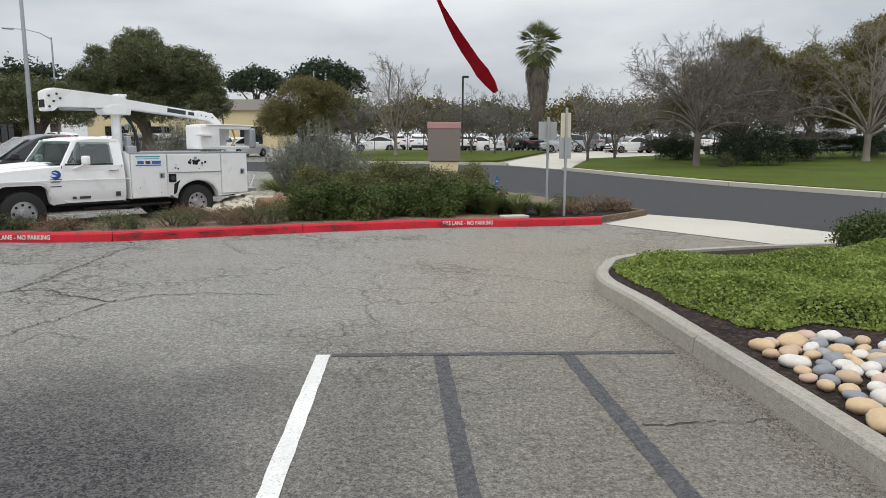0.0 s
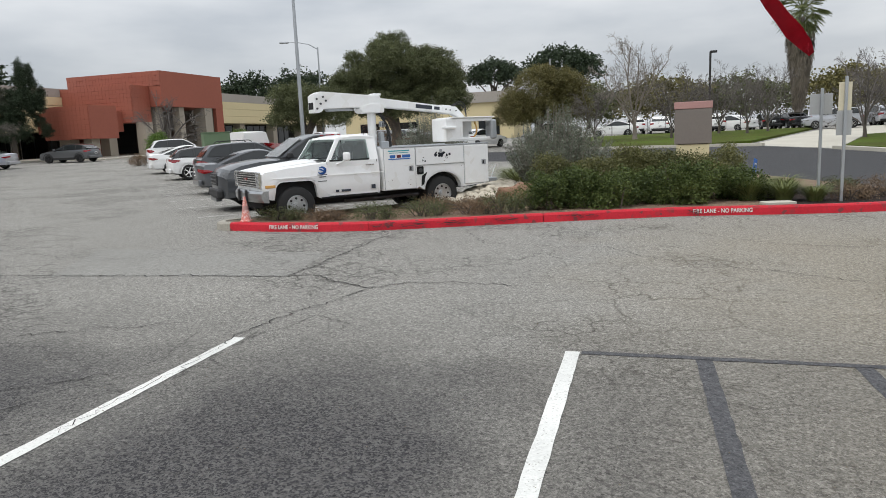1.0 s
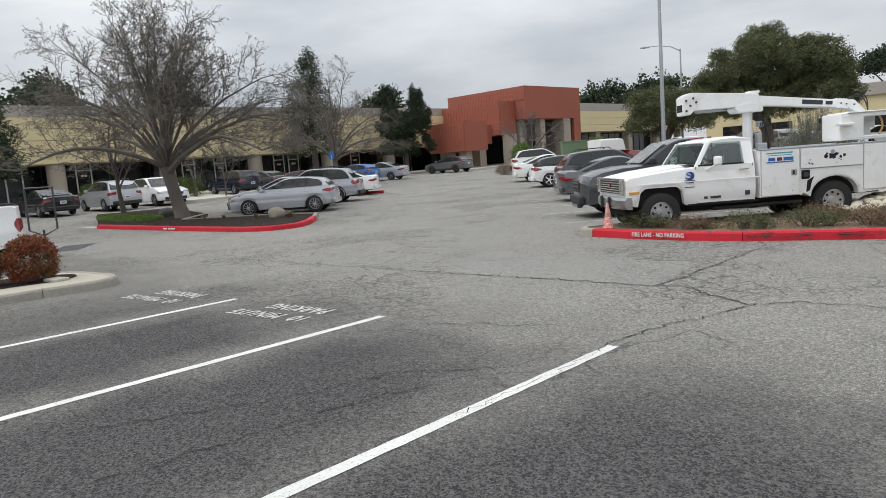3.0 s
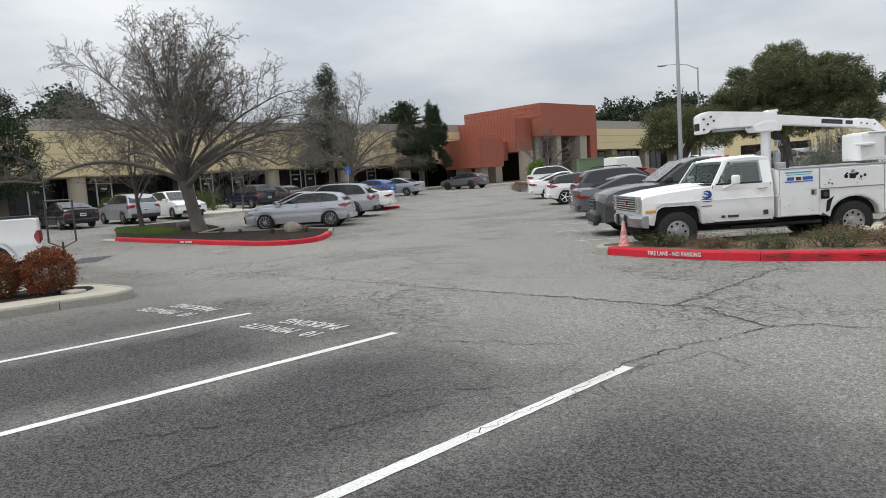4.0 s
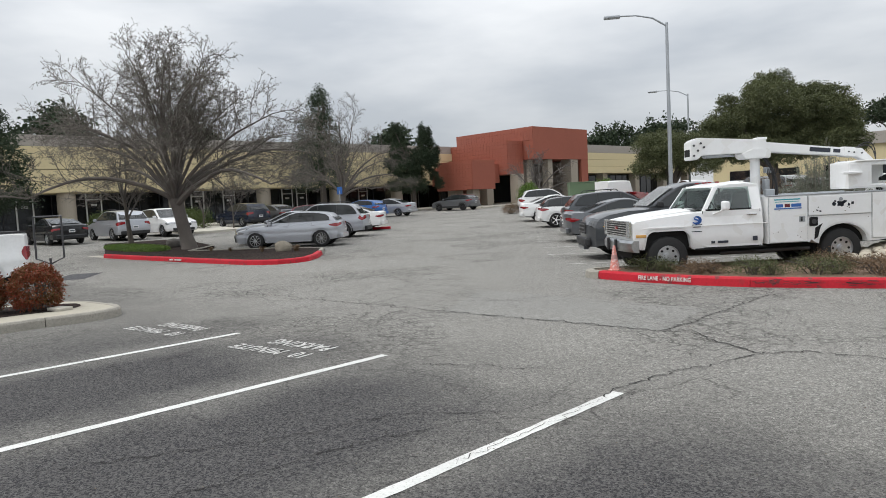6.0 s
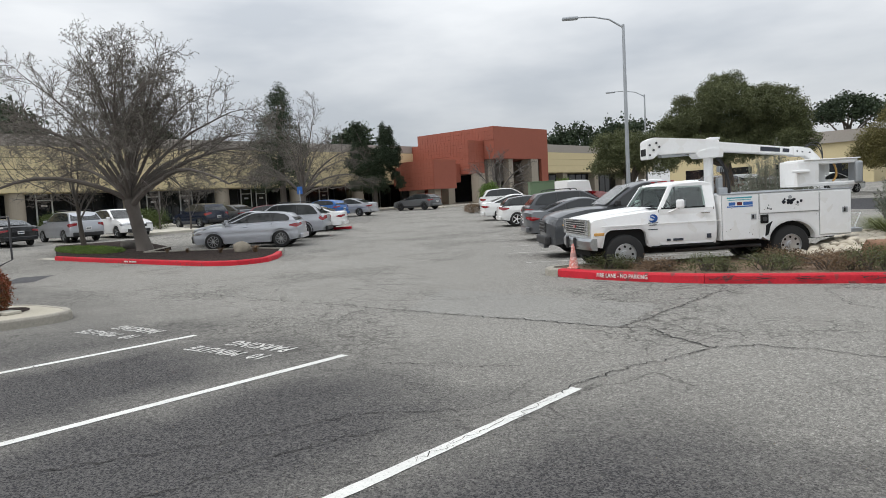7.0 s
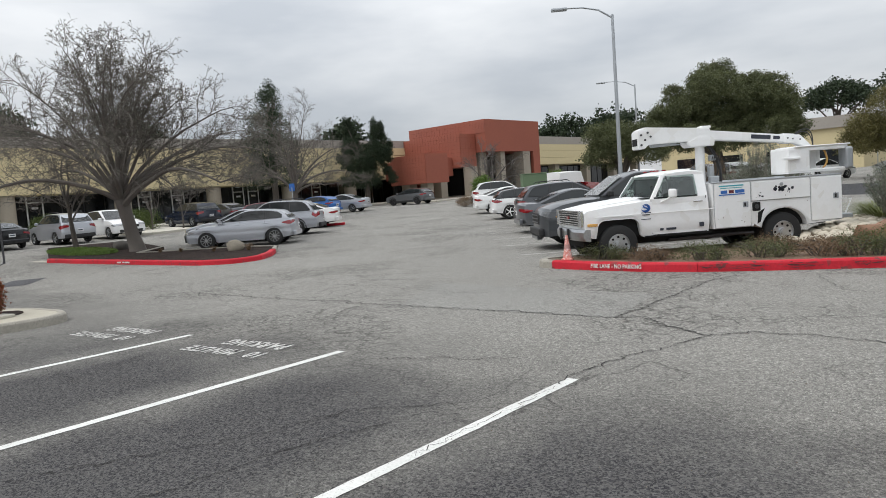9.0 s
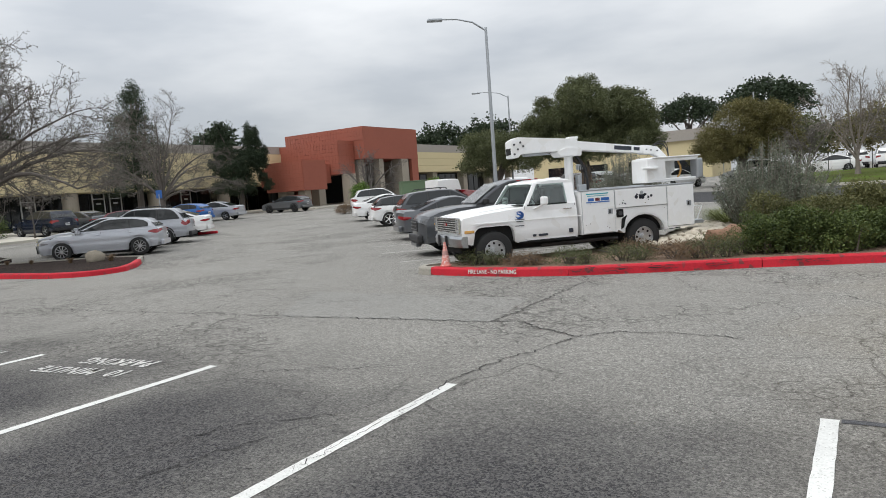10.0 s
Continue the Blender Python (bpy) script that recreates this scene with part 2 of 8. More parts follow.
M_DARKGLASS = mat("tinted_shopfront_glass", (0.012, 0.014, 0.016), 0.08, var=0.1)
M_FRAME = mat("pale_aluminium_frame", (0.6, 0.6, 0.58), 0.4, 0.6)
# recessed wall plaster, its colour darkened for the shade under the fascia
M_SHADEWALL = mat("shade_darkened_plaster", (0.17, 0.15, 0.125), 0.9)
M_ROOF = mat("grey_roofing", (0.22, 0.21, 0.2), 0.95)
M_GALV = mat("galvanised_steel", (0.42, 0.44, 0.46), 0.45, 0.7, var=0.12, scale=8)
M_BARK = mat("grey_brown_bark", (0.10, 0.085, 0.072), 0.95, var=0.35, scale=8, bump=1.0, bump_scale=25)
M_TWIG = mat("bare_twig_bark", (0.135, 0.120, 0.110), 0.95, var=0.25, scale=3)
M_TREE = mat("grey_brown_tree_bark", (0.135, 0.118, 0.104), 0.95, var=0.35, scale=7, bump=0.8, bump_scale=25)
M_BARKPALE = mat("pale_grey_bark", (0.23, 0.2, 0.17), 0.95, var=0.25, scale=6, bump=0.6)
M_TYRE = mat("black_rubber", (0.018, 0.018, 0.018), 0.85, var=0.2, scale=20)
M_ALLOY = mat("bright_alloy", (0.55, 0.56, 0.57), 0.3, 0.8)
M_DARKALLOY = mat("dark_alloy", (0.09, 0.09, 0.095), 0.35, 0.7)
M_CHROME = mat("chrome", (0.7, 0.7, 0.7), 0.15, 1.0)
M_BLACK = mat("black_plastic", (0.02, 0.02, 0.021), 0.6)
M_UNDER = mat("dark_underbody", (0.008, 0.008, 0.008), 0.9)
M_GLASS = mat("car_window_glass", (0.018, 0.021, 0.022), 0.05, var=0.1, spec=0.5)
M_SCREEN = mat("windscreen_glass", (0.05, 0.056, 0.058), 0.04, var=0.2, scale=3, spec=0.9, coat=1.0)
M_TAIL = mat("red_tail_lamp", (0.24, 0.008, 0.012), 0.15, coat=0.8)
M_HEAD = mat("clear_head_lamp", (0.38, 0.39, 0.40), 0.1, 0.5, coat=0.8)
M_HEADDARK = mat("smoked_head_lamp", (0.05, 0.052, 0.055), 0.08, 0.2, coat=0.8)
M_AMBER = mat("amber_marker_lamp", (0.6, 0.34, 0.10), 0.2)
M_PLATE = mat("number_plate", (0.7, 0.7, 0.7), 0.5)
M_BAR = mat("dark_lettering", (0.03, 0.035, 0.05), 0.6)
M_BLUE = mat("blue_lettering", (0.03, 0.13, 0.42), 0.5)
M_TEAL = mat("teal_lettering", (0.05, 0.35, 0.42), 0.5)
M_WHITE = paint("white_car_paint", (0.83, 0.83, 0.82))
M_OLDWHITE = mat("dulled_white_truck_paint", (0.84, 0.845, 0.84), 0.4, var=0.03, scale=3, coat=0.2, speck=(5, (0.78, 0.775, 0.75), 0.8))
M_SILVER = paint("silver_car_paint", (0.50, 0.515, 0.55), 0.3, 0.5)
M_GREYP = paint("grey_car_paint", (0.15, 0.157, 0.168), 0.3, 0.5)
M_DKGREY = paint("dark_grey_car_paint", (0.085, 0.09, 0.097), 0.3, 0.4)
M_BLACKP = paint("black_car_paint", (0.015, 0.016, 0.018), 0.25)
M_NAVY = paint("navy_car_paint", (0.012, 0.018, 0.035), 0.25)
M_BLUEP = paint("blue_car_paint", (0.02, 0.13, 0.42), 0.3, 0.2)
M_MAROON = paint("maroon_car_paint", (0.14, 0.02, 0.03), 0.3, 0.2)


M_DULLCHROME = mat("dull_chrome", (0.42, 0.43, 0.44), 0.28, 1.0, var=0.2, scale=5)
M_SEAT = mat("grey_cloth_seat", (0.10, 0.10, 0.105), 0.95)
M_RUST = mat("rust", (0.10, 0.05, 0.03), 0.95)


def pane(name, tint, gloss):
    """Thin clear sheet: mostly lets light through, with a mirror share."""
    m = bpy.data.materials.new(name)
    m.use_nodes = True
    n, l = m.node_tree.nodes, m.node_tree.links
    n.remove(n["Principled BSDF"])
    a, b, x = n.new("ShaderNodeBsdfTransparent"), n.new("ShaderNodeBsdfGlossy"), n.new("ShaderNodeMixShader")
    a.inputs["Color"].default_value = (*tint, 1)
    b.inputs["Roughness"].default_value = 0.03
    x.inputs["Fac"].default_value = gloss
    l.new(a.outputs["BSDF"], x.inputs[1])
    l.new(b.outputs["BSDF"], x.inputs[2])
    l.new(x.outputs["Shader"], n["Material Output"].inputs["Surface"])
    return m


M_PANE = pane("clear_cab_glass", (0.66, 0.72, 0.70), 0.08)


# ---- mesh helpers ----
def rise(x, y):
    """Height of the land: level near the camera, climbing gently further out."""
    r = math.hypot(x, y)
    return 0.0 if r < 22 else 1.5 * (1 - math.exp(-(((r - 22) / 45) ** 1.6)))


def part(name, bm, material, parent=None, label="", smooth=False):
    me = bpy.data.meshes.new(name)
    bm.to_mesh(me)
    bm.free()
    for m in material if isinstance(material, (list, tuple)) else (material,):
        me.materials.append(m)
    if smooth:
        me.shade_smooth()
    ob = new(name, me)
    if parent:
        ob.parent = parent
    return tagged(ob, label)


def thing(name, label, category, m=None, group="", kind=""):
    ob = new(name)
    if m is not None:
        ob.matrix_basis = m
    return tagged(ob, label, category, group, kind)


def box(bm, c, s, rz=0.0, bevel=0.0, mi=0, rx=0.0, ry=0.0):
    g = bmesh.ops.create_cube(bm, size=1.0)
    m = pose(*c, rx, ry, rz) @ Matrix.Diagonal((*s, 1))
    bmesh.ops.transform(bm, matrix=m, verts=g["verts"])
    faces = {f for v in g["verts"] for f in v.link_faces}
    if bevel:
        r = bmesh.ops.bevel(bm, geom=list({e for v in g["verts"] for e in v.link_edges}), offset=bevel, segments=2, affect="EDGES", profile=0.5)
        faces = {f for f in faces if f.is_valid} | set(r["faces"])
    for f in faces:
        f.material_index = mi
    return bm


def tube(bm, pts, radii, sides=8, cap=True):
    """A tapered tube along a line of points."""
    rings, n = [], len(pts)
    for i, p in enumerate(pts):
        p = Vector(p)
        d = (Vector(pts[min(i + 1, n - 1)]) - Vector(pts[max(i - 1, 0)])).normalized()
        a = d.cross(Vector((0.31, 0.95, 0.07)) if abs(d.z) > 0.9 else Vector((0, 0, 1))).normalized()
        b = d.cross(a)
        r = radii[i] if isinstance(radii, (list, tuple)) else radii
        rings.append([bm.verts.new(p + r * (math.cos(q) * a + math.sin(q) * b)) for q in (2 * math.pi * k / sides for k in range(sides))])
    for u, v in zip(rings, rings[1:]):
        for k in range(sides):
            bm.faces.new((u[k], u[(k + 1) % sides], v[(k + 1) % sides], v[k]))
    if cap:
        bm.faces.new(rings[0][::-1])
        bm.faces.new(rings[-1])
    return bm


def disc(bm, c, axis, r, depth, sides=24, mi=0):
    g = bmesh.ops.create_cone(bm, cap_ends=True, segments=sides, radius1=r, radius2=r, depth=depth)
    q = Vector(axis).to_track_quat("Z", "Y").to_matrix().to_4x4()
    bmesh.ops.transform(bm, matrix=Matrix.Translation(c) @ q, verts=g["verts"])
    for f in {f for v in g["verts"] for f in v.link_faces}:
        f.material_index = mi
    return bm


def sheet(name, outline, z, material, label, category, follow=True, step=2.0, thick=0.0, kind="structure"):
    """A level piece of ground with this outline, which follows the land; thick: its height as a raised bed."""
    bm = bmesh.new()
    vs = [bm.verts.new((x, y, 0)) for x, y in outline]
    f = bm.faces.new(vs)
    if f.normal.z < 0:
        f.normal_flip()
    bmesh.ops.triangulate(bm, faces=[f])
    if follow:
        for _ in range(7):
            long = [e for e in bm.edges if e.calc_length() > step]
            if not long:
                break
            bmesh.ops.subdivide_edges(bm, edges=long, cuts=1)
            bmesh.ops.triangulate(bm, faces=[g for g in bm.faces if len(g.verts) > 3])
    bm.normal_update()
    for g in bm.faces:
        if g.normal.z < 0:
            g.normal_flip()
    if thick:
        r = bmesh.ops.extrude_face_region(bm, geom=list(bm.faces))
        for v in r["geom"]:
            if isinstance(v, bmesh.types.BMVert):
                v.co.z += thick
    for v in bm.verts:
        v.co.z += z + rise(v.co.x, v.co.y)
    if thick:
        bmesh.ops.recalc_face_normals(bm, faces=bm.faces)
    return tagged(part(name, bm, material), label, category, kind=kind)


def bow(p0, p1, p2, n=8):
    """A smooth bend from p0 to p2 drawn towards p1."""
    return [tuple((1 - t) ** 2 * a + 2 * t * (1 - t) * b + t * t * c for a, b, c in zip(p0, p1, p2)) for t in (i / n for i in range(n + 1))]


def kerb(name, pts, material, label, width=0.15, height=0.15, step=3.0, gap=0.006, pieces=True):
    """A kerb of cast lengths along a line; the line is its road-side foot, the kerb stands to the left of it."""
    root = thing(name, label, "kerb", kind="structure")
    prof = ((0, 0), (0.012, height - 0.03), (0.035, height), (width, height), (width, 0))
    segs, run, acc = [], [pts[0]], 0.0
    for a, b in zip(pts, pts[1:]):
        run.append(b)
        acc += math.hypot(b[0] - a[0], b[1] - a[1])
        if acc >= step:
            segs.append(run)
            run, acc = [b], 0.0
    if len(run) > 1:
        segs.append(run)
    for run in segs:
        bm, rings = bmesh.new(), []
        for i, (x, y) in enumerate(run):
            a, b = run[max(i - 1, 0)], run[min(i + 1, len(run) - 1)]
            d = Vector((b[0] - a[0], b[1] - a[1])).normalized()
            nx, ny = -d.y, d.x
            s = gap if i == 0 else (-gap if i == len(run) - 1 else 0)
            rings.append([bm.verts.new((x + d.x * s + nx * u, y + d.y * s + ny * u, rise(x, y) + v)) for u, v in prof])
        for u, v in zip(rings, rings[1:]):
            for k in range(len(prof)):
                bm.faces.new((u[k], v[k], v[(k + 1) % len(prof)], u[(k + 1) % len(prof)]))
        bm.faces.new(rings[0])
        bm.faces.new(rings[-1][::-1])
        bmesh.ops.recalc_face_normals(bm, faces=bm.faces)
        part("kerb_length", bm, material, root)
    return root


def lettering(name, text, size, material, m, label, spacing=1.0, sx=1.0, bold=0.0):
    """Flat letters in the built-in font, as a mesh."""
    cu = bpy.data.curves.new(name, "FONT")
    cu.body, cu.size, cu.extrude, cu.align_x, cu.align_y = text, size, 0.0015, "CENTER", "CENTER"
    cu.offset = bold
    cu.space_character = spacing
    tmp = bpy.data.objects.new(name + "_source", cu)
    me = bpy.data.meshes.new_from_object(tmp)
    bpy.data.objects.remove(tmp)
    me.materials.clear()
    me.materials.append(material)
    me.transform(Matrix.Diagonal((sx, 1, 1, 1)))
    ob = new(name, me)
    ob.matrix_basis = m
    return tagged(ob, label, "lettering")


# ---- the land ----
bm = bmesh.new()
rings = []
for r in [0, 3, 6, 9, 12, 15, 18, 20, 22] + [22 + 2 * i for i in range(1, 40)] + [110, 130, 160, 200, 300, 500, 900, 1600]:
    n = 1 if r == 0 else 96
    rings.append([bm.verts.new((r * math.cos(2 * math.pi * k / n), r * math.sin(2 * math.pi * k / n), rise(r, 0))) for k in range(n)])
for u, v in zip(rings, rings[1:]):
    for k in range(96):
        if len(u) == 1:
            bm.faces.new((u[0], v[k], v[(k + 1) % 96]))
        else:
            bm.faces.new((u[k], v[k], v[(k + 1) % 96], u[(k + 1) % 96]))
ground = tagged(part("ground", bm, M_LOT, smooth=True), "worn grey-brown cracked asphalt of a car park", "ground", kind="structure")

# road, its far side, lawns
ROAD = [(8.75, 11.3), (7.35, 14.1), (6.1, 15.6), (4.6, 19), (2.5, 25), (-1.0, 31), (-6, 35), (-14, 38), (-16, 45.5), (-8, 45.2), (-2.4, 44.2), (3, 43.3),
        (6.4, 41.5), (8.75, 36.8), (10.8, 31), (12.85, 25.7), (15.2, 20.5), (19, 13.5), (26, 2), (16, -2)]
sheet("road", ROAD, 0.006, M_ROAD, "smooth dark asphalt street", "road")
APRON = [(4.4, 13.62), (6.9, 9.95), (8.1, 8.2), (9.6, 9.6), (8.75, 11.35), (7.35, 14.15), (6.0, 15.5)]
sheet("concrete_apron", APRON, 0.010, M_WALK, "pale concrete driveway apron", "pavement")
LAWN_R = [(9.3, 37.4), (11.3, 31.3), (13.4, 26.1), (15.8, 20.9), (19.6, 14), (26.5, 3), (60, 10), (70, 45), (45, 66), (25, 56), (13, 48)]
sheet("lawn", LAWN_R, 0.0, M_GRASS, "green winter lawn with bare earth patches", "lawn", thick=0.15)
LAWN_L = [(-6.6, 45.8), (-2.4, 45), (3, 44.1), (6.2, 45.5), (9.5, 54), (14, 66), (-2, 66), (-8.5, 62)]
sheet("lawn", LAWN_L, 0.0, M_GRASS, "green lawn strip under bare trees", "lawn", thick=0.15)
DRIVE = [(6.4, 41.8), (8.95, 37.2), (12.7, 48.2), (24, 56.3), (36, 64), (30, 72), (15, 66), (9.9, 54), (6.6, 45.3)]
sheet("driveway", DRIVE, 0.012, M_WALK, "pale concrete driveway climbing to another car park", "driveway")
kerb("street_kerb", [(26.2, 2.5), (19.2, 13.7), (15.4, 20.6), (13.0, 25.8), (11.0, 31.1), (9.0, 36.9)], M_WALK, "pale concrete street kerb beside the lawn", 0.45, 0.16)
kerb("street_kerb", [(6.4, 42.0), (3, 43.4), (-2.4, 44.3), (-6.4, 45.0), (-7.4, 47.0)], M_WALK, "pale concrete street kerb below the lawn strip", 0.45, 0.16)

# island with the red kerb
RED = [(-7.45, 11.35), (-6.5, 11.2), (-5.5, 11.17), (-4.53, 11.28), (-3.5, 11.62), (-2.5, 12.0), (-1.55, 12.34), (-0.4, 12.72), (0.77, 13.05), (1.7, 13.18), (2.6, 13.24), (3.5, 13.38), (4.35, 13.6)]
kerb("red_kerb", RED, M_RED, "red-painted kerb with white fire lane lettering and black tyre scuffs", 0.16, 0.155, 2.6)
kerb("kerb_nose", [(-7.3, 12.6), (-7.75, 12.2), (-7.95, 11.85), (-7.88, 11.55), (-7.7, 11.4), (-7.45, 11.35)], M_CONC, "bare concrete rounded kerb end", 0.16, 0.155)
ISLAND = [(-7.75, 11.85), (-7.6, 11.52), (-6.5, 11.34), (-5.5, 11.31), (-4.53, 11.43), (-3.5, 11.77), (-2.5, 12.15), (-1.55, 12.49), (-0.4, 12.87), (0.77, 13.2),
          (1.7, 13.33), (2.6, 13.39), (3.5, 13.53), (4.3, 13.78), (5.9, 15.4), (4.4, 19), (2.3, 25), (-1.2, 30.5), (-4, 27), (-1.0, 19.5), (-7.2, 12.6)]
sheet("planting_island", ISLAND, 0.0, M_SOIL, "planting island with dry leaf litter", "planting bed", thick=0.13, step=1.2)

sheet("island_mulch", [(2.3, 13.45), (3.5, 13.60), (4.25, 13.85), (5.75, 15.4), (4.7, 17.6), (2.3, 17.2)], 0.135, M_MULCH, "dark bark mulch at the end of the island", "planting bed", step=1.0)

# bed with the ground cover beside the bays
CURB_R = bow((6.8, 9.85), (3.4, 9.3), (2.9, 8.35), 8) + bow((2.75, 8.0), (2.48, 7.5), (2.5, 6.9), 5) + [(2.58, 6.05), (2.62, 4.8), (2.66, 3.55), (2.68, 2.3), (2.7, 0.5), (2.7, -1.8)]
kerb("bed_kerb", CURB_R, M_CONC, "weathered grey concrete kerb with stained joints", 0.16, 0.155, 2.3)
BED_R = [(x + 0.13, y - (0.1 if y > 8.6 else 0)) for x, y in CURB_R] + [(9, -1.8), (9.4, 8.4), (8.0, 8.4)]
sheet("mulch_bed", BED_R, 0.0, M_MULCH, "bed of dark bark mulch", "planting bed", thick=0.12, step=1.0)

sheet("asphalt_patch", [(-8.51, 9.18), (-4.22, 8.99), (-3.95, 7.30), (-5.90, 7.17), (-7.32, 7.01)], 0.003, M_PATCH, "smoother pale asphalt patch between cracks", "ground", step=1.5)

# paint on the asphalt
def strip(name, x0, y0, x1, y1, w, material, label, z=0.005, ragged=0.004, seed=1):
    rnd, bm = random.Random(seed), bmesh.new()
    d = Vector((x1 - x0, y1 - y0))
    k = max(2, int(d.length / 0.12))
    d.normalize()
    a = []
    for i in range(k + 1):
        c = Vector((x0 + (x1 - x0) * i / k, y0 + (y1 - y0) * i / k))
        e = [w / 2 + rnd.uniform(-ragged, ragged) for _ in "ab"]
        a.append([bm.verts.new((c.x - d.y * s, c.y + d.x * s, z + rise(c.x, c.y))) for s in (e[0], -e[1])])
    for u, v in zip(a, a[1:]):
        bm.faces.new((u[0], u[1], v[1], v[0]))
    bm.normal_update()
    for f in bm.faces:
        if f.normal.z < 0:
            f.normal_flip()
    return tagged(part(name, bm, material), label, "marking", kind="structure")


for i, (x, y) in enumerate(((-0.25, 4.88), (-3.03, 4.83), (-5.80, 4.64), (-8.58, 4.38))):
    strip("bay_line", x + 0.005, y, x + 0.05, -1.2, 0.105, M_LINE, "worn white parking bay line", seed=i)
strip("sealed_seam", -0.18, 4.87, 2.5, 4.86, 0.075, M_SEAL, "dark sealed strip over an old line", 0.004, 0.008)
strip("sealed_seam", 0.66, 4.84, 0.78, -1.2, 0.11, M_SEAL, "dark sealed strip over an old line", 0.004, 0.005)
strip("sealed_seam", 1.64, 4.84, 1.86, -1.2, 0.11, M_SEAL, "dark sealed strip over an old line", 0.004, 0.005)


# ---- office building across the car park ----
def prism(bm, x0, y0, z0, x1, y1, z1, mi=0):
    return box(bm, ((x0 + x1) / 2, (y0 + y1) / 2, (z0 + z1) / 2), (abs(x1 - x0), abs(y1 - y0), abs(z1 - z0)), mi=mi)


def storefront(parent, x, y0, y1, z0, z1, doors=()):
    """Dark shop glass with frames along a wall of constant x."""
    n = max(1, round((y1 - y0) / 1.6))
    for i in range(n):
        a, b = y0 + (y1 - y0) * i / n, y0 + (y1 - y0) * (i + 1) / n
        w = part("window", prism(bmesh.new(), x - 0.06, a + 0.04, z0 + 0.35, x - 0.02, b - 0.04, z1 - 0.05), M_DARKGLASS, parent)
        fr = bmesh.new()
        prism(fr, x - 0.08, a - 0.03, z0, x + 0.03, a + 0.03, z1)
        prism(fr, x - 0.07, a + 0.03, z1 - 0.06, x + 0.02, b - 0.03, z1)
        prism(fr, x - 0.07, a + 0.03, z0 + 0.28, x + 0.02, b - 0.03, z0 + 0.34)
        part("window_frame", fr, M_BLACK, w)
    for y in doors:
        d = part("door", prism(bmesh.new(), x + 0.035, y - 0.5, z0 + 0.05, x + 0.07, y + 0.5, z0 + 2.3), M_DARKGLASS, parent, "dark glass door in a pale frame")
        fr = bmesh.new()
        for s in (-0.54, 0.54):
            prism(fr, x + 0.03, y + s - 0.05, z0, x + 0.11, y + s + 0.05, z1)
        prism(fr, x + 0.03, y - 0.5, z0 + 2.3, x + 0.11, y + 0.5, z0 + 2.38)
        part("door_frame", fr, M_FRAME, d, "pale aluminium frame")
        for k, zz in enumerate((2.75, 1.85)):
            part("sign_bar", prism(bmesh.new(), x + 0.075, y - 0.22, z0 + zz, x + 0.08, y + 0.22, z0 + zz + 0.16), M_PLATE, d)


BZ = 0.95
office = thing("office_building", "single-storey tan stucco office building with taupe round columns and dark glass", "building")
# walls behind the columns, canopy shade put into their colour
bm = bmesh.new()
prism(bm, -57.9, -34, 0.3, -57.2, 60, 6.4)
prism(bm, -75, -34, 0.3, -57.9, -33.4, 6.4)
part("wall", bm, M_SHADEWALL, office)
for i in range(4):
    z0 = 3.68 + i * 0.82
    bm = bmesh.new()
    prism(bm, -54.35, -34, z0 + 0.02, -54.0, 56.5, z0 + 0.80)
    part("fascia_board", bm, M_TAN, office)
part("fascia_backing", prism(bmesh.new(), -57.2, -34, 3.66, -54.36, 56.4, 6.95), M_TAN, office)
part("coping", prism(bmesh.new(), -56.8, -34, 6.98, -54.12, 56.6, 7.75), M_GREYBAND, office, "grey metal coping band")
part("roof", prism(bmesh.new(), -75, -34, 6.4, -56.85, 60, 6.9), M_ROOF, office)
for y in (-30.8, -23, -15.2, -7.6, 0.1, 7.8, 15.4, 23.5, 31.35, 39.1, 46.8, 54.2):
    bm = bmesh.new()
    disc(bm, (-54.75, y, 2.0), (0, 0, 1), 0.62, 3.4, 28)
    part("column", bm, M_COLUMN, office, "taupe stucco column", smooth=False)
storefront(office, -56.9, -33, 55, 0.85, 3.66, (13.2, 17.9, 26.2, 29.1, 35.0, 36.6, 44.0, 51.2))

# red entrance block
entry = thing("entrance_block", "stepped entrance block clad in red clay tile above taupe columns", "building")


def tiled(parent, axis, plane, u0, u1, z0, z1, out):
    """A tiled wall: backing with courses of square tiles proud of it."""
    nu, nz = max(1, round((u1 - u0) / 0.4)), max(1, round((z1 - z0) / 0.4))
    bm = bmesh.new()
    for i in range(nu):
        for j in range(nz):
            a, b = u0 + (u1 - u0) * i / nu + 0.008, u0 + (u1 - u0) * (i + 1) / nu - 0.008
            c, d = z0 + (z1 - z0) * j / nz + 0.012, z0 + (z1 - z0) * (j + 1) / nz - 0.012
            q = plane + out * 0.05
            if axis == "y":
                vs = [(a, q, c), (b, q, c), (b, q, d), (a, q, d)]
                vb = [(x, plane, z) for x, _, z in vs]
            else:
                vs = [(q, a, c), (q, b, c), (q, b, d), (q, a, d)]
                vb = [(plane, y, z) for _, y, z in vs]
            f, k = [bm.verts.new(v) for v in vs], [bm.verts.new(v) for v in vb]
            bm.faces.new(f)
            for e in range(4):
                bm.faces.new((f[e], k[e], k[(e + 1) % 4], f[(e + 1) % 4]))
    bmesh.ops.recalc_face_normals(bm, faces=bm.faces)
    return tagged(part("tile_cladding", bm, M_TILE, parent), kind="stuff")


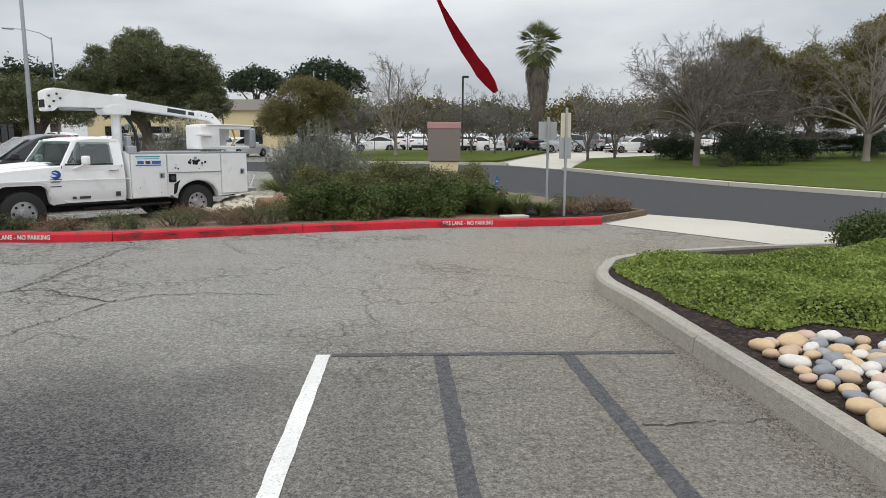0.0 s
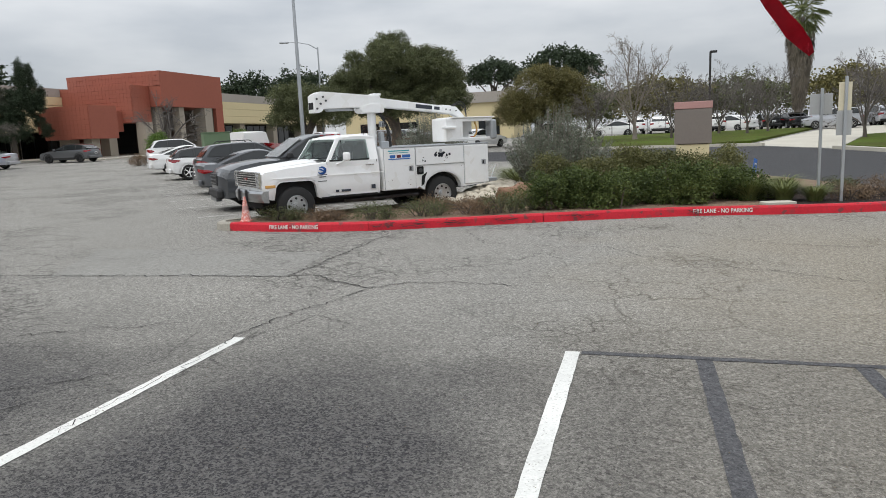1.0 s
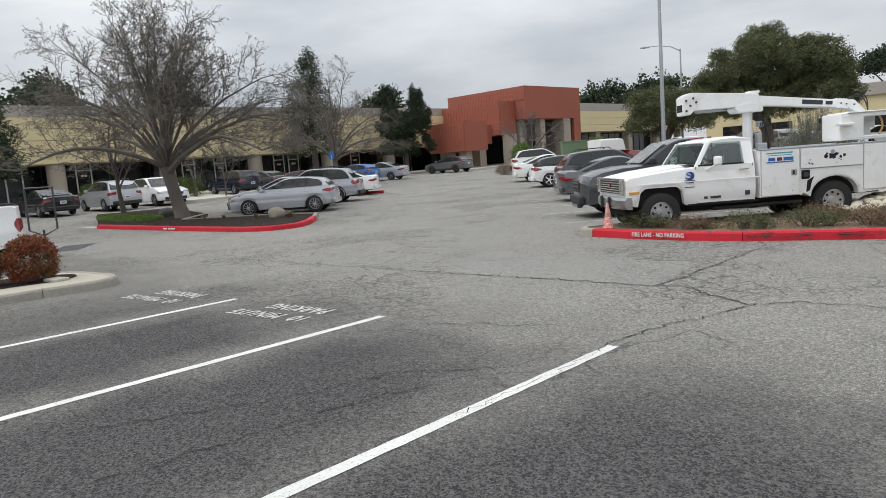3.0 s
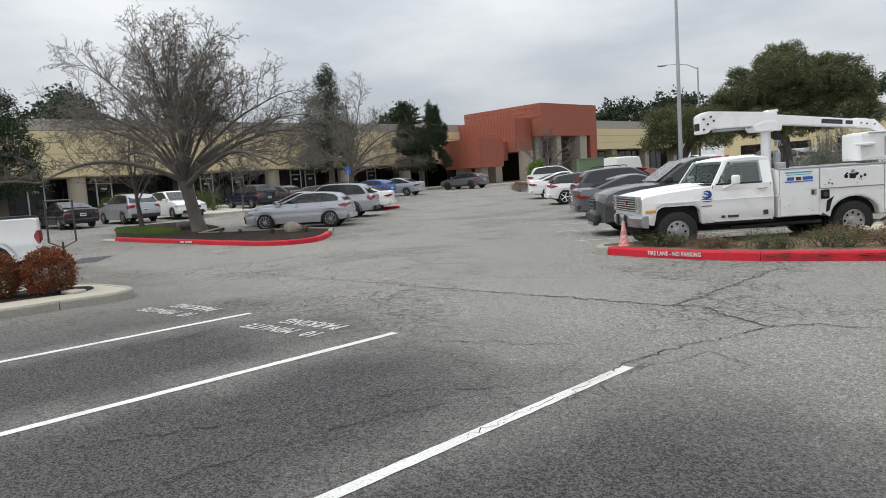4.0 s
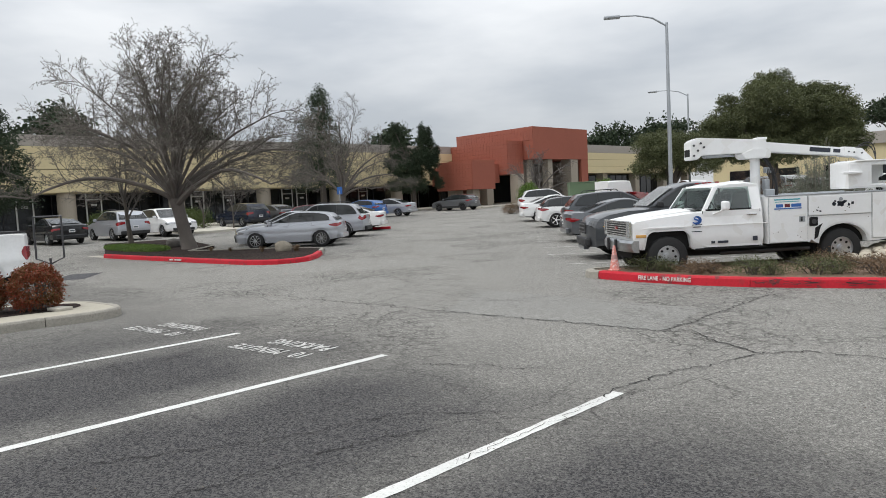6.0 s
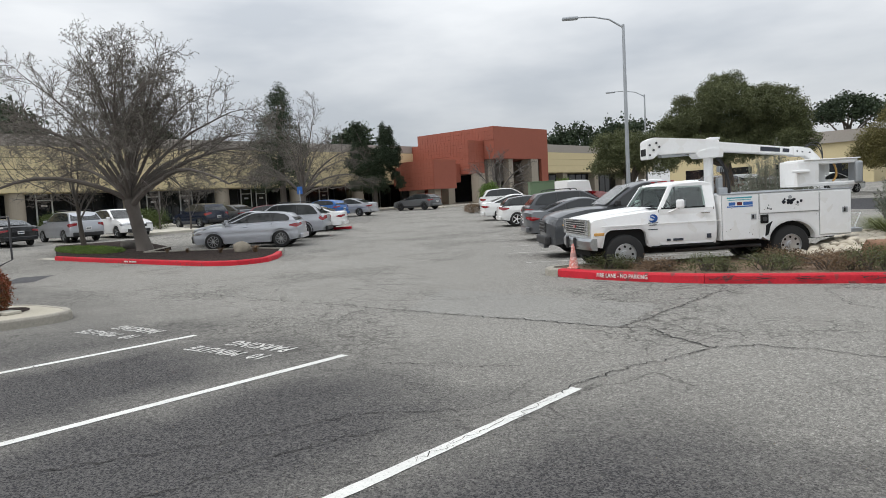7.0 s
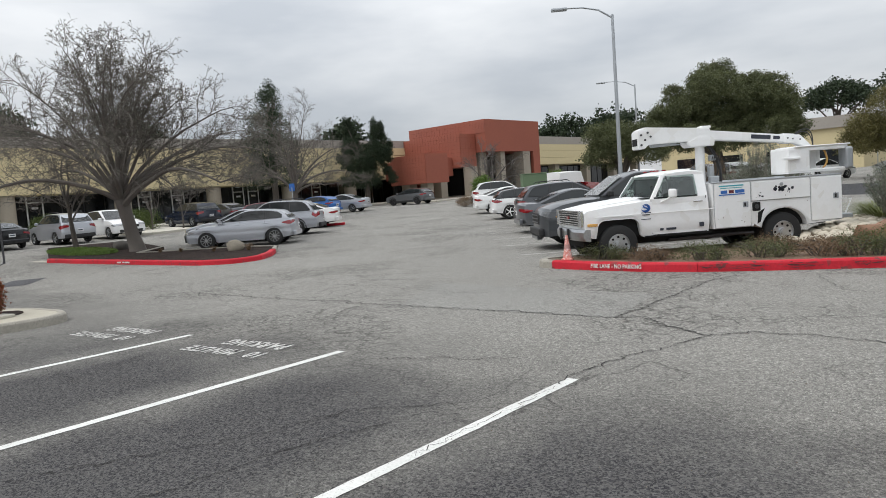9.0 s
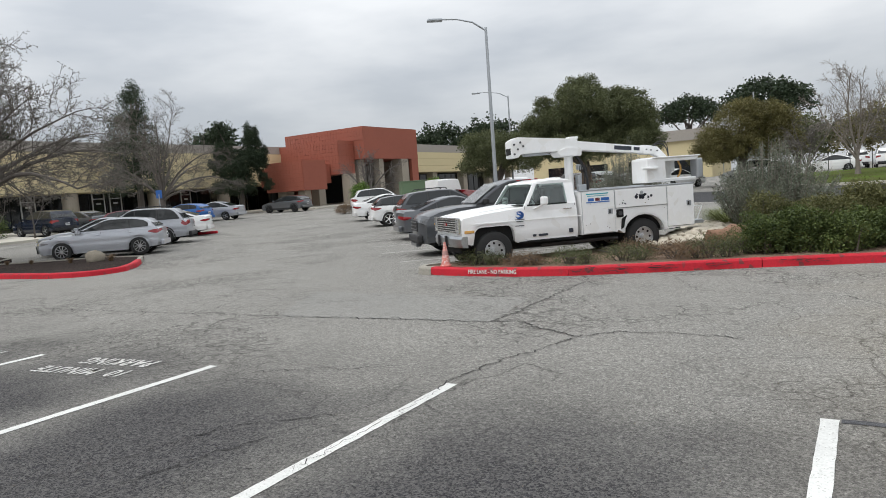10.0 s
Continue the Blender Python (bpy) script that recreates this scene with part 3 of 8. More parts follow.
part("upper_block", prism(bmesh.new(), -55.6, 57.0, 5.7, -44.6, 66.9, 9.05), M_TILE2, entry)
part("upper_wall", prism(bmesh.new(), -56.4, 57.2, 0.8, -52.5, 66.7, 5.7), M_TILE2, entry)
part("middle_block", prism(bmesh.new(), -54.8, 54.5, 4.2, -46.0, 56.98, 7.65), M_GROUT, entry)
part("low_block", prism(bmesh.new(), -49.8, 48.0, 2.75, -45.0, 51.2, 5.55), M_GROUT, entry)
part("link_block", prism(bmesh.new(), -53.9, 51.22, 3.4, -47.2, 54.48, 5.3), M_TILE2, entry)
tiled(entry, "y", 57.0, -55.6, -44.6, 7.66, 9.05, -1)
tiled(entry, "y", 54.5, -54.8, -46.0, 4.2, 7.65, -1)
tiled(entry, "x", -46.0, 54.5, 56.95, 4.2, 7.65, 1)
tiled(entry, "y", 48.0, -49.8, -45.0, 2.75, 5.55, -1)
part("smooth_panel", prism(bmesh.new(), -45.0, 48.0, 2.75, -44.93, 51.2, 5.55), M_TILE2, entry)
for a, b, z0, z1, t in ((-45.6, 55.4, 0.9, 4.2, 1.05), (-47.9, 53.2, 0.9, 4.2, 1.0), (-48.6, 49.3, 0.9, 2.75, 1.1), (-45.9, 49.0, 0.9, 2.75, 0.9), (-46.6, 58.2, 0.9, 5.7, 1.1), (-45.3, 60.2, 0.9, 5.7, 0.8), (-45.3, 64.3, 0.9, 5.7, 1.3)):
    part("column", box(bmesh.new(), (a, b, (z0 + z1) / 2), (t, t, z1 - z0), bevel=0.02), M_COLUMN, entry, "square taupe stucco column")
part("rear_wall", prism(bmesh.new(), -56.2, 66.3, 0.8, -45.02, 66.6, 5.7), M_COLUMN, entry)
part("side_wall", prism(bmesh.new(), -45.0, 65.6, 0.9, -44.62, 66.9, 5.7), M_TILE2, entry)
part("lobby_glass", prism(bmesh.new(), -52.4, 57.3, 0.9, -52.3, 66.6, 5.6), M_DARKGLASS, entry)
part("lobby_glass", prism(bmesh.new(), -52.9, 51.4, 0.9, -52.8, 54.4, 3.35), M_DARKGLASS, entry)

wing = thing("office_wing", "tan stucco wing with grey coping and dark glazed front", "building")
for i in range(3):
    part("fascia_board", prism(bmesh.new(), -47.4, 66.95, 4.3 + i * 0.82, -47.0, 99, 5.1 + i * 0.82), M_TAN, wing)
part("fascia_backing", prism(bmesh.new(), -52, 66.95, 4.28, -47.42, 99, 6.72), M_TAN, wing)
part("coping", prism(bmesh.new(), -52, 66.95, 6.76, -47.1, 99, 7.7), M_GREYBAND, wing, "grey metal coping band")
part("back_wall", prism(bmesh.new(), -52.6, 66.95, 0.9, -50.5, 99, 4.28), M_SHADEWALL, wing)
for y in (70.0, 74.8, 82.5, 90, 97):
    part("column", box(bmesh.new(), (-47.9, y, 2.7), (1.0, 1.0, 3.2), bevel=0.02), M_COLUMN, wing)
storefront(wing, -50.3, 67.5, 98, 1.2, 4.2)

far_office = thing("far_building", "distant low tan building with a grey roof band behind trees", "building")
fc = rise(-12, 78)
part("wall", prism(bmesh.new(), -36, 80, fc, -14.8, 92, 5.4), M_TAN, far_office)
part("roof", prism(bmesh.new(), -36.3, 79.7, 5.4, -14.5, 92.3, 6.6), M_GREYBAND, far_office)
for i in range(4):
    part("window", prism(bmesh.new(), -34 + i * 5, 79.9, fc + 0.5, -31.5 + i * 5, 80.05, fc + 2.4), M_DARKGLASS, far_office)

# walks along the building, planters in the car park
def slab(name, x0, y0, x1, y1, h, material, label, category="pavement"):
    sheet(name, [(x0, y0), (x1, y0), (x1, y1), (x0, y1)], 0.0, material, label, category, thick=h, step=2.5)


slab("pavement", -54.0, -30, -50.2, 47.5, 0.14, M_WALK, "concrete walk along the office front")
slab("pavement", -55, 47.55, -43.4, 70, 0.14, M_WALK, "concrete walk at the entrance")
sheet("planter", [(-50.2, 18.6), (-41.4, 18.6), (-41.0, 19.2), (-41.2, 22.3), (-44, 22.6), (-50.2, 22.6)], 0.0, M_WALK, "paved planter strip between parked cars", "planting bed", thick=0.15)
PLANT = [(-29.0, 9.32), (-26.9, 9.55), (-24.8, 9.83), (-21.25, 10.21), (-19.6, 10.35), (-18.85, 10.6), (-18.45, 10.9), (-18.32, 11.25), (-18.33, 11.65), (-18.45, 12.0), (-19.2, 12.85), (-20.26, 13.74)]
kerb("red_island_kerb", PLANT, M_RED, "red-painted kerb round a tree island with faint white lettering", 0.18, 0.15, 2.7)
sheet("tree_island", [(x - 0.08, y + 0.12) for x, y in PLANT[:6]] + [(x - 0.14, y + 0.02) for x, y in PLANT[6:]] + [(-21.6, 14.75), (-23.3, 14.5), (-26.8, 11.95), (-28.6, 13.8), (-36, 15.5), (-37, 12), (-31.5, 10.2)], 0.0, M_MULCH, "dark mulch tree island with some grass", "planting bed", thick=0.12, step=1.5)
kerb("island_edge", [(-20.4, 13.85), (-21.6, 14.75), (-23.3, 14.5), (-26.8, 11.95), (-28.6, 13.8)], M_CONC, "bare concrete edge of the tree island", 0.15, 0.15)
strip("concrete_ramp", -29.1, 9.6, -30.6, 9.4, 0.5, M_WALK, "pale concrete patch at the kerb end", 0.008)

# near island with red shrubs
NOSE = [(-11.95, -4.0), (-11.92, 2.9)] + bow((-11.88, 3.3), (-11.75, 4.25), (-12.7, 4.2), 8) + bow((-13.0, 4.15), (-14.6, 4.1), (-14.7, 2.6), 8) + [(-14.7, -4.0)]
kerb("island_kerb", NOSE, M_CONC, "stained concrete kerb of an island", 0.13, 0.145, 2.4)
sheet("walk_island", [(-13.3 + (x + 13.3) * 0.93, y - (0.09 if y > 0 else 0)) for x, y in NOSE], 0.0, M_ISLE, "pale concrete island with a rounded nose", "pavement", thick=0.14, step=1.5)
sheet("shrub_bed", [(-12.85, -3.8), (-12.8, 2.7)] + bow((-12.7, 3.3), (-12.8, 3.85), (-13.5, 3.8), 6) + [(-14.3, 3.2), (-14.4, -3.8)], 0.144, M_MULCH, "mulch bed of the concrete island", "planting bed")


# ---- vehicles ----
WHEELS = {}


def wheel_mesh(r, w, rim, spokes):
    """Tyre and rim meshes, made once for each size."""
    key = (r, w, rim.name, spokes)
    if key in WHEELS:
        return WHEELS[key]
    bm = bmesh.new()
    ro = 0.66 if spokes else 0.56
    prof = [(r * ro, -w / 2), (r * 0.9, -w / 2), (r * 0.985, -w * 0.38), (r, -w * 0.2), (r, w * 0.2), (r * 0.985, w * 0.38), (r * 0.9, w / 2), (r * ro, w / 2)]
    n = 28
    rings = [[bm.verts.new((a * math.cos(q), b, a * math.sin(q))) for a, b in prof] for q in (2 * math.pi * i / n for i in range(n))]
    for i in range(n):
        u, v = rings[i], rings[(i + 1) % n]
        for k in range(len(prof) - 1):
            bm.faces.new((u[k], u[k + 1], v[k + 1], v[k]))
    bmesh.ops.recalc_face_normals(bm, faces=bm.faces)
    tyre = bpy.data.meshes.new("tyre")
    bm.to_mesh(tyre)
    bm.free()
    tyre.materials.append(M_TYRE)
    tyre.shade_smooth()
    bm = bmesh.new()
    ri = r * (ro + 0.02)
    disc(bm, (0, 0, 0), (0, 1, 0), ri, w * (0.42 if spokes else 0.6), 28, 1 if spokes else 0)
    prof = [(ri, -w * 0.46), (ri * 0.93, -w * 0.48), (ri * 0.9, -w * 0.2), (ri, -w * 0.2)]
    rings = [[bm.verts.new((a * math.cos(q), s * b, a * math.sin(q))) for a, b in prof] for s in (1, -1) for q in (2 * math.pi * i / n for i in range(n))]
    for s in (0, n):
        for i in range(n):
            u, v = rings[s + i], rings[s + (i + 1) % n]
            for k in range(3):
                bm.faces.new((u[k], u[k + 1], v[k + 1], v[k]))
    for s in (1, -1):
        for i in range(spokes):
            q = 360 * i / spokes
            m = Matrix.Rotation(radians(q), 4, "Y")
            c = m @ Vector((ri * 0.5, s * w * 0.38, 0))
            box(bm, c, (ri * 0.9, w * 0.12, ri * (0.9 / spokes)), ry=q)
        if not spokes:
            for i in range(8):
                q = 2 * math.pi * i / 8
                disc(bm, (ri * 0.68 * math.cos(q), s * w * 0.305, ri * 0.68 * math.sin(q)), (0, 1, 0), ri * 0.11, 0.012, 8, 1)
            disc(bm, (0, s * w * 0.40, 0), (0, 1, 0), ri * 0.36, w * 0.3, 16)
        disc(bm, (0, s * w * 0.4, 0), (0, 1, 0), ri * 0.24, w * (0.16 if spokes else 0.5), 14)
    rm = bpy.data.meshes.new("rim")
    bm.to_mesh(rm)
    bm.free()
    rm.materials.append(rim)
    rm.materials.append(M_UNDER)
    WHEELS[key] = (tyre, rm)
    return WHEELS[key]


def add_wheel(root, x, y, r, w, rim, spokes):
    t, m = wheel_mesh(r, w, rim, spokes)
    wh = new("wheel")
    wh.parent = root
    wh.location = (x, y, r)
    for nm, me in (("tyre", t), ("rim", m)):
        ob = new(nm, me)
        ob.parent = wh
    return wh


def arch(x, r, z0, n=9):
    """Points over a wheel opening, from rear to front."""
    a0 = math.asin(min(1, max(-1, (z0 - r * 0.95) / (r * 1.14))))
    out = []
    for i in range(n):
        a = math.pi - a0 - (math.pi - 2 * a0) * i / (n - 1)
        out.append((x + r * 1.14 * math.cos(a), r * 0.95 + r * 1.14 * math.sin(a)))
    return out


def loft(outline, half, crown=0.05, nose=0.10, L=4.5, st=(1, 0.985, 0.93, 0.75, 0.4, 0, -0.4, -0.75, -0.93, -0.985, -1)):
    """A solid from a side outline, its edges rounded towards the flanks; half(x, z) gives the half width."""
    bm, rows = bmesh.new(), []
    for s in st:
        rows.append([bm.verts.new((x, s, z)) for x, z in outline])
    n = len(outline)
    for u, v in zip(rows, rows[1:]):
        for k in range(n):
            bm.faces.new((u[k], u[(k + 1) % n], v[(k + 1) % n], v[k]))
    bm.faces.new(rows[0])
    bm.faces.new(rows[-1][::-1])
    zs_ = [z for _, z in outline]
    for z in [0.4 + 0.1 * i for i in range(16)]:
        if min(zs_) < z < max(zs_):
            bmesh.ops.bisect_plane(bm, geom=list(bm.verts) + list(bm.edges) + list(bm.faces), plane_co=(0, 0, z), plane_no=(0, 0, 1))
    for x in (-0.42 * L, -0.34 * L, -0.2 * L, 0.0, 0.2 * L, 0.34 * L, 0.42 * L):
        bmesh.ops.bisect_plane(bm, geom=list(bm.verts) + list(bm.edges) + list(bm.faces), plane_co=(x, 0, 0), plane_no=(1, 0, 0))
    for v in bm.verts:
        x, s, z = v.co
        k = max(0.0, (abs(s) - 0.4) / 0.6)
        e = max(0.0, abs(x) - 0.62 * L / 2) / (0.38 * L / 2)
        v.co = (x - math.copysign(nose * e * k ** 2.2 * 1.6, x), s * half(x, z), z - crown * k ** 3 * max(0.0, min(1.0, (z - 0.45) / 0.4)))
    bmesh.ops.recalc_face_normals(bm, faces=bm.faces)
    for e in bm.edges:
        e.smooth = len(e.link_faces) == 2 and e.calc_face_angle(0) < radians(32)
    for f in bm.faces:
        f.smooth = True
    return bm


def panel(pts, y, off, t=0.012):
    """A thin plate on a flank; y(z) is the flank; pts in x, z."""
    bm = bmesh.new()
    sg = 1 if off > 0 else -1
    a = [bm.verts.new((x, sg * (y(z) + abs(off)), z)) for x, z in pts]
    b = [bm.verts.new((x, sg * (y(z) + abs(off) - t), z)) for x, z in pts]
    n = len(pts)
    bm.faces.new(a)
    bm.faces.new(b[::-1])
    for k in range(n):
        bm.faces.new((a[k], a[(k + 1) % n], b[(k + 1) % n], b[k]))
    bmesh.ops.recalc_face_normals(bm, faces=bm.faces)
    return bm


def corner_lamp(top, half, end, way, sg, z0, z1, run, inner):
    """A lamp that follows the body round a corner: along the flank for run metres, and across the end to a share of the width."""
    def tip(z):
        pts = [p for p in top if (p[0] - end) * way > -0.75 and p[1] > 0.3]
        best = None
        for (xa, za), (xb, zb) in zip(pts, pts[1:]):
            if za != zb and min(za, zb) <= z <= max(za, zb):
                q = xa + (xb - xa) * (z - za) / (zb - za)
                best = q if best is None or q * way > best * way else best
        return end if best is None else best
    bm, rows = bmesh.new(), []
    stations = [(run * (1 - i / 5), 1.0) for i in range(5)] + [(0.0, s) for s in (1.0, 0.985, 0.95, 0.9, 0.8, 0.7, inner)]
    n = len(stations)
    for i, (back, s) in enumerate(stations):
        t = i / (n - 1)
        pinch = 0.25 + 0.75 * min(1.0, t * 3.0) if i < 5 else 1.0 - 0.45 * max(0.0, (i - 6) / (n - 7))
        zc = z0 + (z1 - z0) * 0.55
        row = []
        for z in (zc - (zc - z0) * pinch, zc, zc + (z1 - zc) * pinch):
            x = tip(z) - way * back
            k = max(0.0, (abs(s) - 0.4) / 0.6)
            L2 = abs(end)
            e = max(0.0, abs(x) - 0.62 * L2) / (0.38 * L2)
            xx = x - way * 0.11 * e * k ** 2.2 * 1.6
            yy = sg * (s * half(x, z) + (0.012 if back else 0.006))
            row.append(bm.verts.new((xx + way * (0.0 if back else 0.012), yy, z - 0.05 * k ** 3 * max(0.0, min(1.0, (z - 0.45) / 0.4)))))
        rows.append(row)
    for u, v in zip(rows, rows[1:]):
        for k in range(2):
            bm.faces.new((u[k], u[k + 1], v[k + 1], v[k]))
    bmesh.ops.recalc_face_normals(bm, faces=bm.faces)
    bmesh.ops.solidify(bm, geom=list(bm.faces), thickness=0.03)
    bmesh.ops.recalc_face_normals(bm, faces=bm.faces)
    return bm


PICKUPS = ("pickup", "big_pickup")
STYLES = {
    # length, width, height, wheelbase, front overhang, wheel radius, cowl x, screen top x, roof end x, rear glass base x, bonnet z, cowl z, belt rear z, deck z
    "sedan": (4.75, 1.83, 1.46, 2.78, 0.93, 0.325, 0.98, 0.10, -0.95, -1.80, 0.84, 0.97, 1.0, 1.06),
    "hatch": (4.50, 1.80, 1.47, 2.72, 0.91, 0.345, 0.98, -0.05, -1.62, -2.10, 0.84, 0.95, 1.04, 1.02),
    "suv": (4.65, 1.86, 1.69, 2.70, 0.92, 0.36, 0.98, 0.22, -1.70, -2.14, 0.95, 1.10, 1.16, 1.12),
    "pickup": (5.45, 1.88, 1.84, 3.25, 0.92, 0.40, 1.25, 0.50, -0.75, -0.95, 1.13, 1.25, 1.25, 1.25),
    "wagon": (4.85, 1.87, 1.68, 2.75, 0.95, 0.36, 0.95, 0.30, -1.75, -2.20, 0.92, 1.06, 1.12, 1.08),
    "big_pickup": (5.9, 2.06, 1.95, 3.75, 0.98, 0.42, 1.35, 0.75, -1.15, -1.35, 1.15, 1.32, 1.42, 1.42),
    "van": (5.5, 1.95, 2.0, 3.0, 0.9, 0.34, 1.75, 1.25, -2.62, -2.70, 1.05, 1.22, 1.25, 1.22),
}


def car(label, body, m, style="sedan", scale=1.0, rim=None, spokes=5, cladding=False, rack=False, roof=None, group="", name="car"):
    L, W, H, wb, fo, r, cx, sx, ex, gx, hz, cz, bz, dz = STYLES[style]
    rim = rim or M_ALLOY
    root = thing(name, label, "pickup truck" if style in PICKUPS else ("van" if style == "van" else "car"), m, group)
    f, b = L / 2, -L / 2
    xf, xr = f - fo, f - fo - wb
    sill = 0.24 + (0.1 if style in PICKUPS else 0.03 if style == "suv" else 0)

    def half(x, z):
        # rocker tucked in, a hollow along the doors, a shoulder, then leaning in
        k = ((0.20, 0.94), (0.34, 0.965), (0.48, 1.0), (0.60, 0.985), (0.72, 0.985), (0.82, 0.995), (0.90, 0.975), (1.05, 0.945), (1.30, 0.925), (3.0, 0.92))
        for (z0, w0), (z1, w1) in zip(k, k[1:]):
            if z <= z1:
                return W / 2 * (w0 + (w1 - w0) * max(0.0, z - z0) / (z1 - z0))
        return W / 2 * 0.92

    def flank(z):
        t = min(1, max(0, (z - bz) / (H - bz)))
        return W / 2 * (0.935 - 0.19 * t)

    top = [(f, 0.5), (f - 0.02, hz * 0.80), (f - 0.13, hz * 0.94), (f - 0.45, hz * 1.03), (cx + 0.45, (hz + cz) / 2 + 0.05), (cx, cz), (0, (cz + bz) / 2 + 0.01), (ex, bz), (gx, dz)]
    if style in PICKUPS:
        top += [(gx - 0.1, bz), (b + 0.1, bz), (b + 0.02, bz - 0.03), (b, 0.8), (b + 0.03, 0.55), (b + 0.12, 0.48)]
    elif style == "sedan":
        top += [(b + 0.12, dz + 0.01), (b + 0.02, dz - 0.06), (b, 0.75), (b + 0.02, 0.5), (b + 0.1, 0.3)]
    else:
        top += [(b + 0.06, dz - 0.03), (b + 0.02, 0.8), (b, 0.62), (b + 0.03, 0.45), (b + 0.12, 0.32)]
    low = [(xr - r * 1.18, sill + 0.04)] + arch(xr, r, sill + 0.05) + [(xr + r * 1.25, sill), (xf - r * 1.25, sill)] + arch(xf, r, sill + 0.05) + [(xf + r * 1.2, sill + 0.03), (f - 0.12, sill + 0.02), (f - 0.02, 0.34)]
    part("body", loft(top + low, half, 0.05, 0.11, L), body, root)
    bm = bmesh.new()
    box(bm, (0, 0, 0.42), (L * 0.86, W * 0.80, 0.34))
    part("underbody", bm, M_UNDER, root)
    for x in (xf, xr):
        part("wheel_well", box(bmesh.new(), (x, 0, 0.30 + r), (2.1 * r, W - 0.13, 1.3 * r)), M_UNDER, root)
    line = [(cx + 0.02, cz - 0.06)] + bow((cx - 0.02, cz), (sx + 0.22, H - 0.12), (sx - 0.25, H - 0.012), 7) + bow((sx - 0.3, H - 0.008), ((sx + ex) / 2 - 0.1, H + 0.02), (ex + 0.1, H - 0.07), 6)
    if style in ("hatch", "suv", "wagon", "van"):
        line += [(ex - 0.04, H - 0.095), (ex - 0.13 if style == "hatch" else ex - 0.07, H - 0.13)] + [(gx - 0.01, dz - 0.06)]
    else:
        line += bow((ex, H - 0.09), (ex - 0.2, H - 0.16), (gx - 0.01, dz - 0.02), 5) + [(gx - 0.02, dz - 0.06)]
    green = line

    def ghalf(x, z):
        return flank(z)

    cabin = part("cabin", loft(green, ghalf, 0.04, 0.0, L), roof or body, root, "roof and pillars")

    def roof_z(x):
        for (u, p), (v, q) in zip(line, line[1:]):
            if v <= x <= u and u - v > 1e-6:
                return p + (q - p) * (u - x) / (u - v)
        return dz

    # side glass: a dark band under the roof line, panes set in it
    def sill_z(x):
        return bz + 0.015 + (0.035 if x < ex + 0.3 and style == "hatch" else 0.0)

    back = gx + (0.42 if style == "hatch" else 0.30 if style in ("suv", "wagon") else 0.24)
    front = cx - 0.10
    cut = [0.02] if style in PICKUPS else ([0.75] if style == "van" else [-0.05, -0.98 if style != "hatch" else -1.08])
    if style == "van":
        back = cut[0]
    sign_gap = 0.085
    for sg in (1, -1):
        xs = [front] + cut + [back]
        for i, (a, c) in enumerate(zip(xs, xs[1:])):
            u, v = a - (0.0 if i == 0 else 0.025), c + (0.0 if i == len(xs) - 2 else 0.025)
            if u - v < 0.08:
                continue
            steps = [u + (v - u) * j / 9 for j in range(10)]
            tops = [(x, max(sill_z(x) + 0.012, roof_z(x + (0.06 if x > sx else -0.10 if x < ex + 0.3 else 0.0)) - sign_gap)) for x in steps]
            part("side_window", panel([(v, sill_z(v)), (u, sill_z(u))] + tops, flank, sg * 0.008), M_GLASS, cabin)
        if style != "van":
            band = [front + 0.05 + (back - front - 0.10) * j / 16 for j in range(17)]
            lowb = [(band[-1], sill_z(band[-1]) - 0.025), (band[0], sill_z(band[0]) - 0.025)]
            part("window_trim", panel(lowb + [(x, max(sill_z(x), roof_z(x + (0.06 if x > sx else -0.10 if x < ex + 0.3 else 0.0)) - sign_gap + 0.025)) for x in band], flank, sg * 0.004), M_BLACK, cabin)
        for dx in ([0.05, -1.05] if style in ("sedan", "hatch", "suv", "wagon") else [0.0]):
            part("door_handle", box(bmesh.new(), (dx - 0.02, sg * (half(0, 0.86) + 0.008), 0.88 if style not in PICKUPS else 1.0), (0.17, 0.03, 0.03), bevel=0.008), body, root)
        seams = bmesh.new()
        for dx in ([cx - 0.18, -0.05, -1.02] if style in ("sedan", "hatch", "suv", "wagon") else [cx - 0.2, -0.15, -0.95]):
            vs = [(dx - 0.006, 0.34), (dx + 0.006, 0.34), (dx + 0.006, bz - 0.06), (dx - 0.006, bz - 0.06)]
            q = [seams.verts.new((x, sg * (half(x, z) + 0.003 - 0.05 * 0), z)) for x, z in vs]
            seams.faces.new(q if sg < 0 else q[::-1])
        part("door_seam", seams, M_UNDER, root)
        mi = bmesh.new()
        box(mi, (cx - 0.28, sg * (W / 2 + 0.06), cz + 0.07), (0.12, 0.2, 0.14), bevel=0.03)
        part("mirror", mi, body if style not in PICKUPS else M_BLACK, root)
        if cladding:
            part("sill_cladding", box(bmesh.new(), ((xf + xr) / 2, sg * (half(0, 0.35) + 0.005), sill + 0.08), (wb - 2.4 * r, 0.03, 0.18), bevel=0.01), M_BLACK, root, "black plastic cladding")
        for x in (xf, xr):
            lip = bmesh.new()
            pp = arch(x, r, sill + 0.05, 13)
            po = [(x + (u - x) * 1.13, r * 0.95 + (v - r * 0.95) * 1.13) for u, v in pp]
            qa, qb = ([lip.verts.new((u, sg * (half(u, v) + 0.006), v)) for u, v in q] for q in (pp, po))
            for k in range(len(pp) - 1):
                lip.faces.new((qa[k], qa[k + 1], qb[k + 1], qb[k]))
            bmesh.ops.solidify(lip, geom=list(lip.faces), thickness=0.01)
            part("arch_trim", lip, M_BLACK if cladding else body, root)
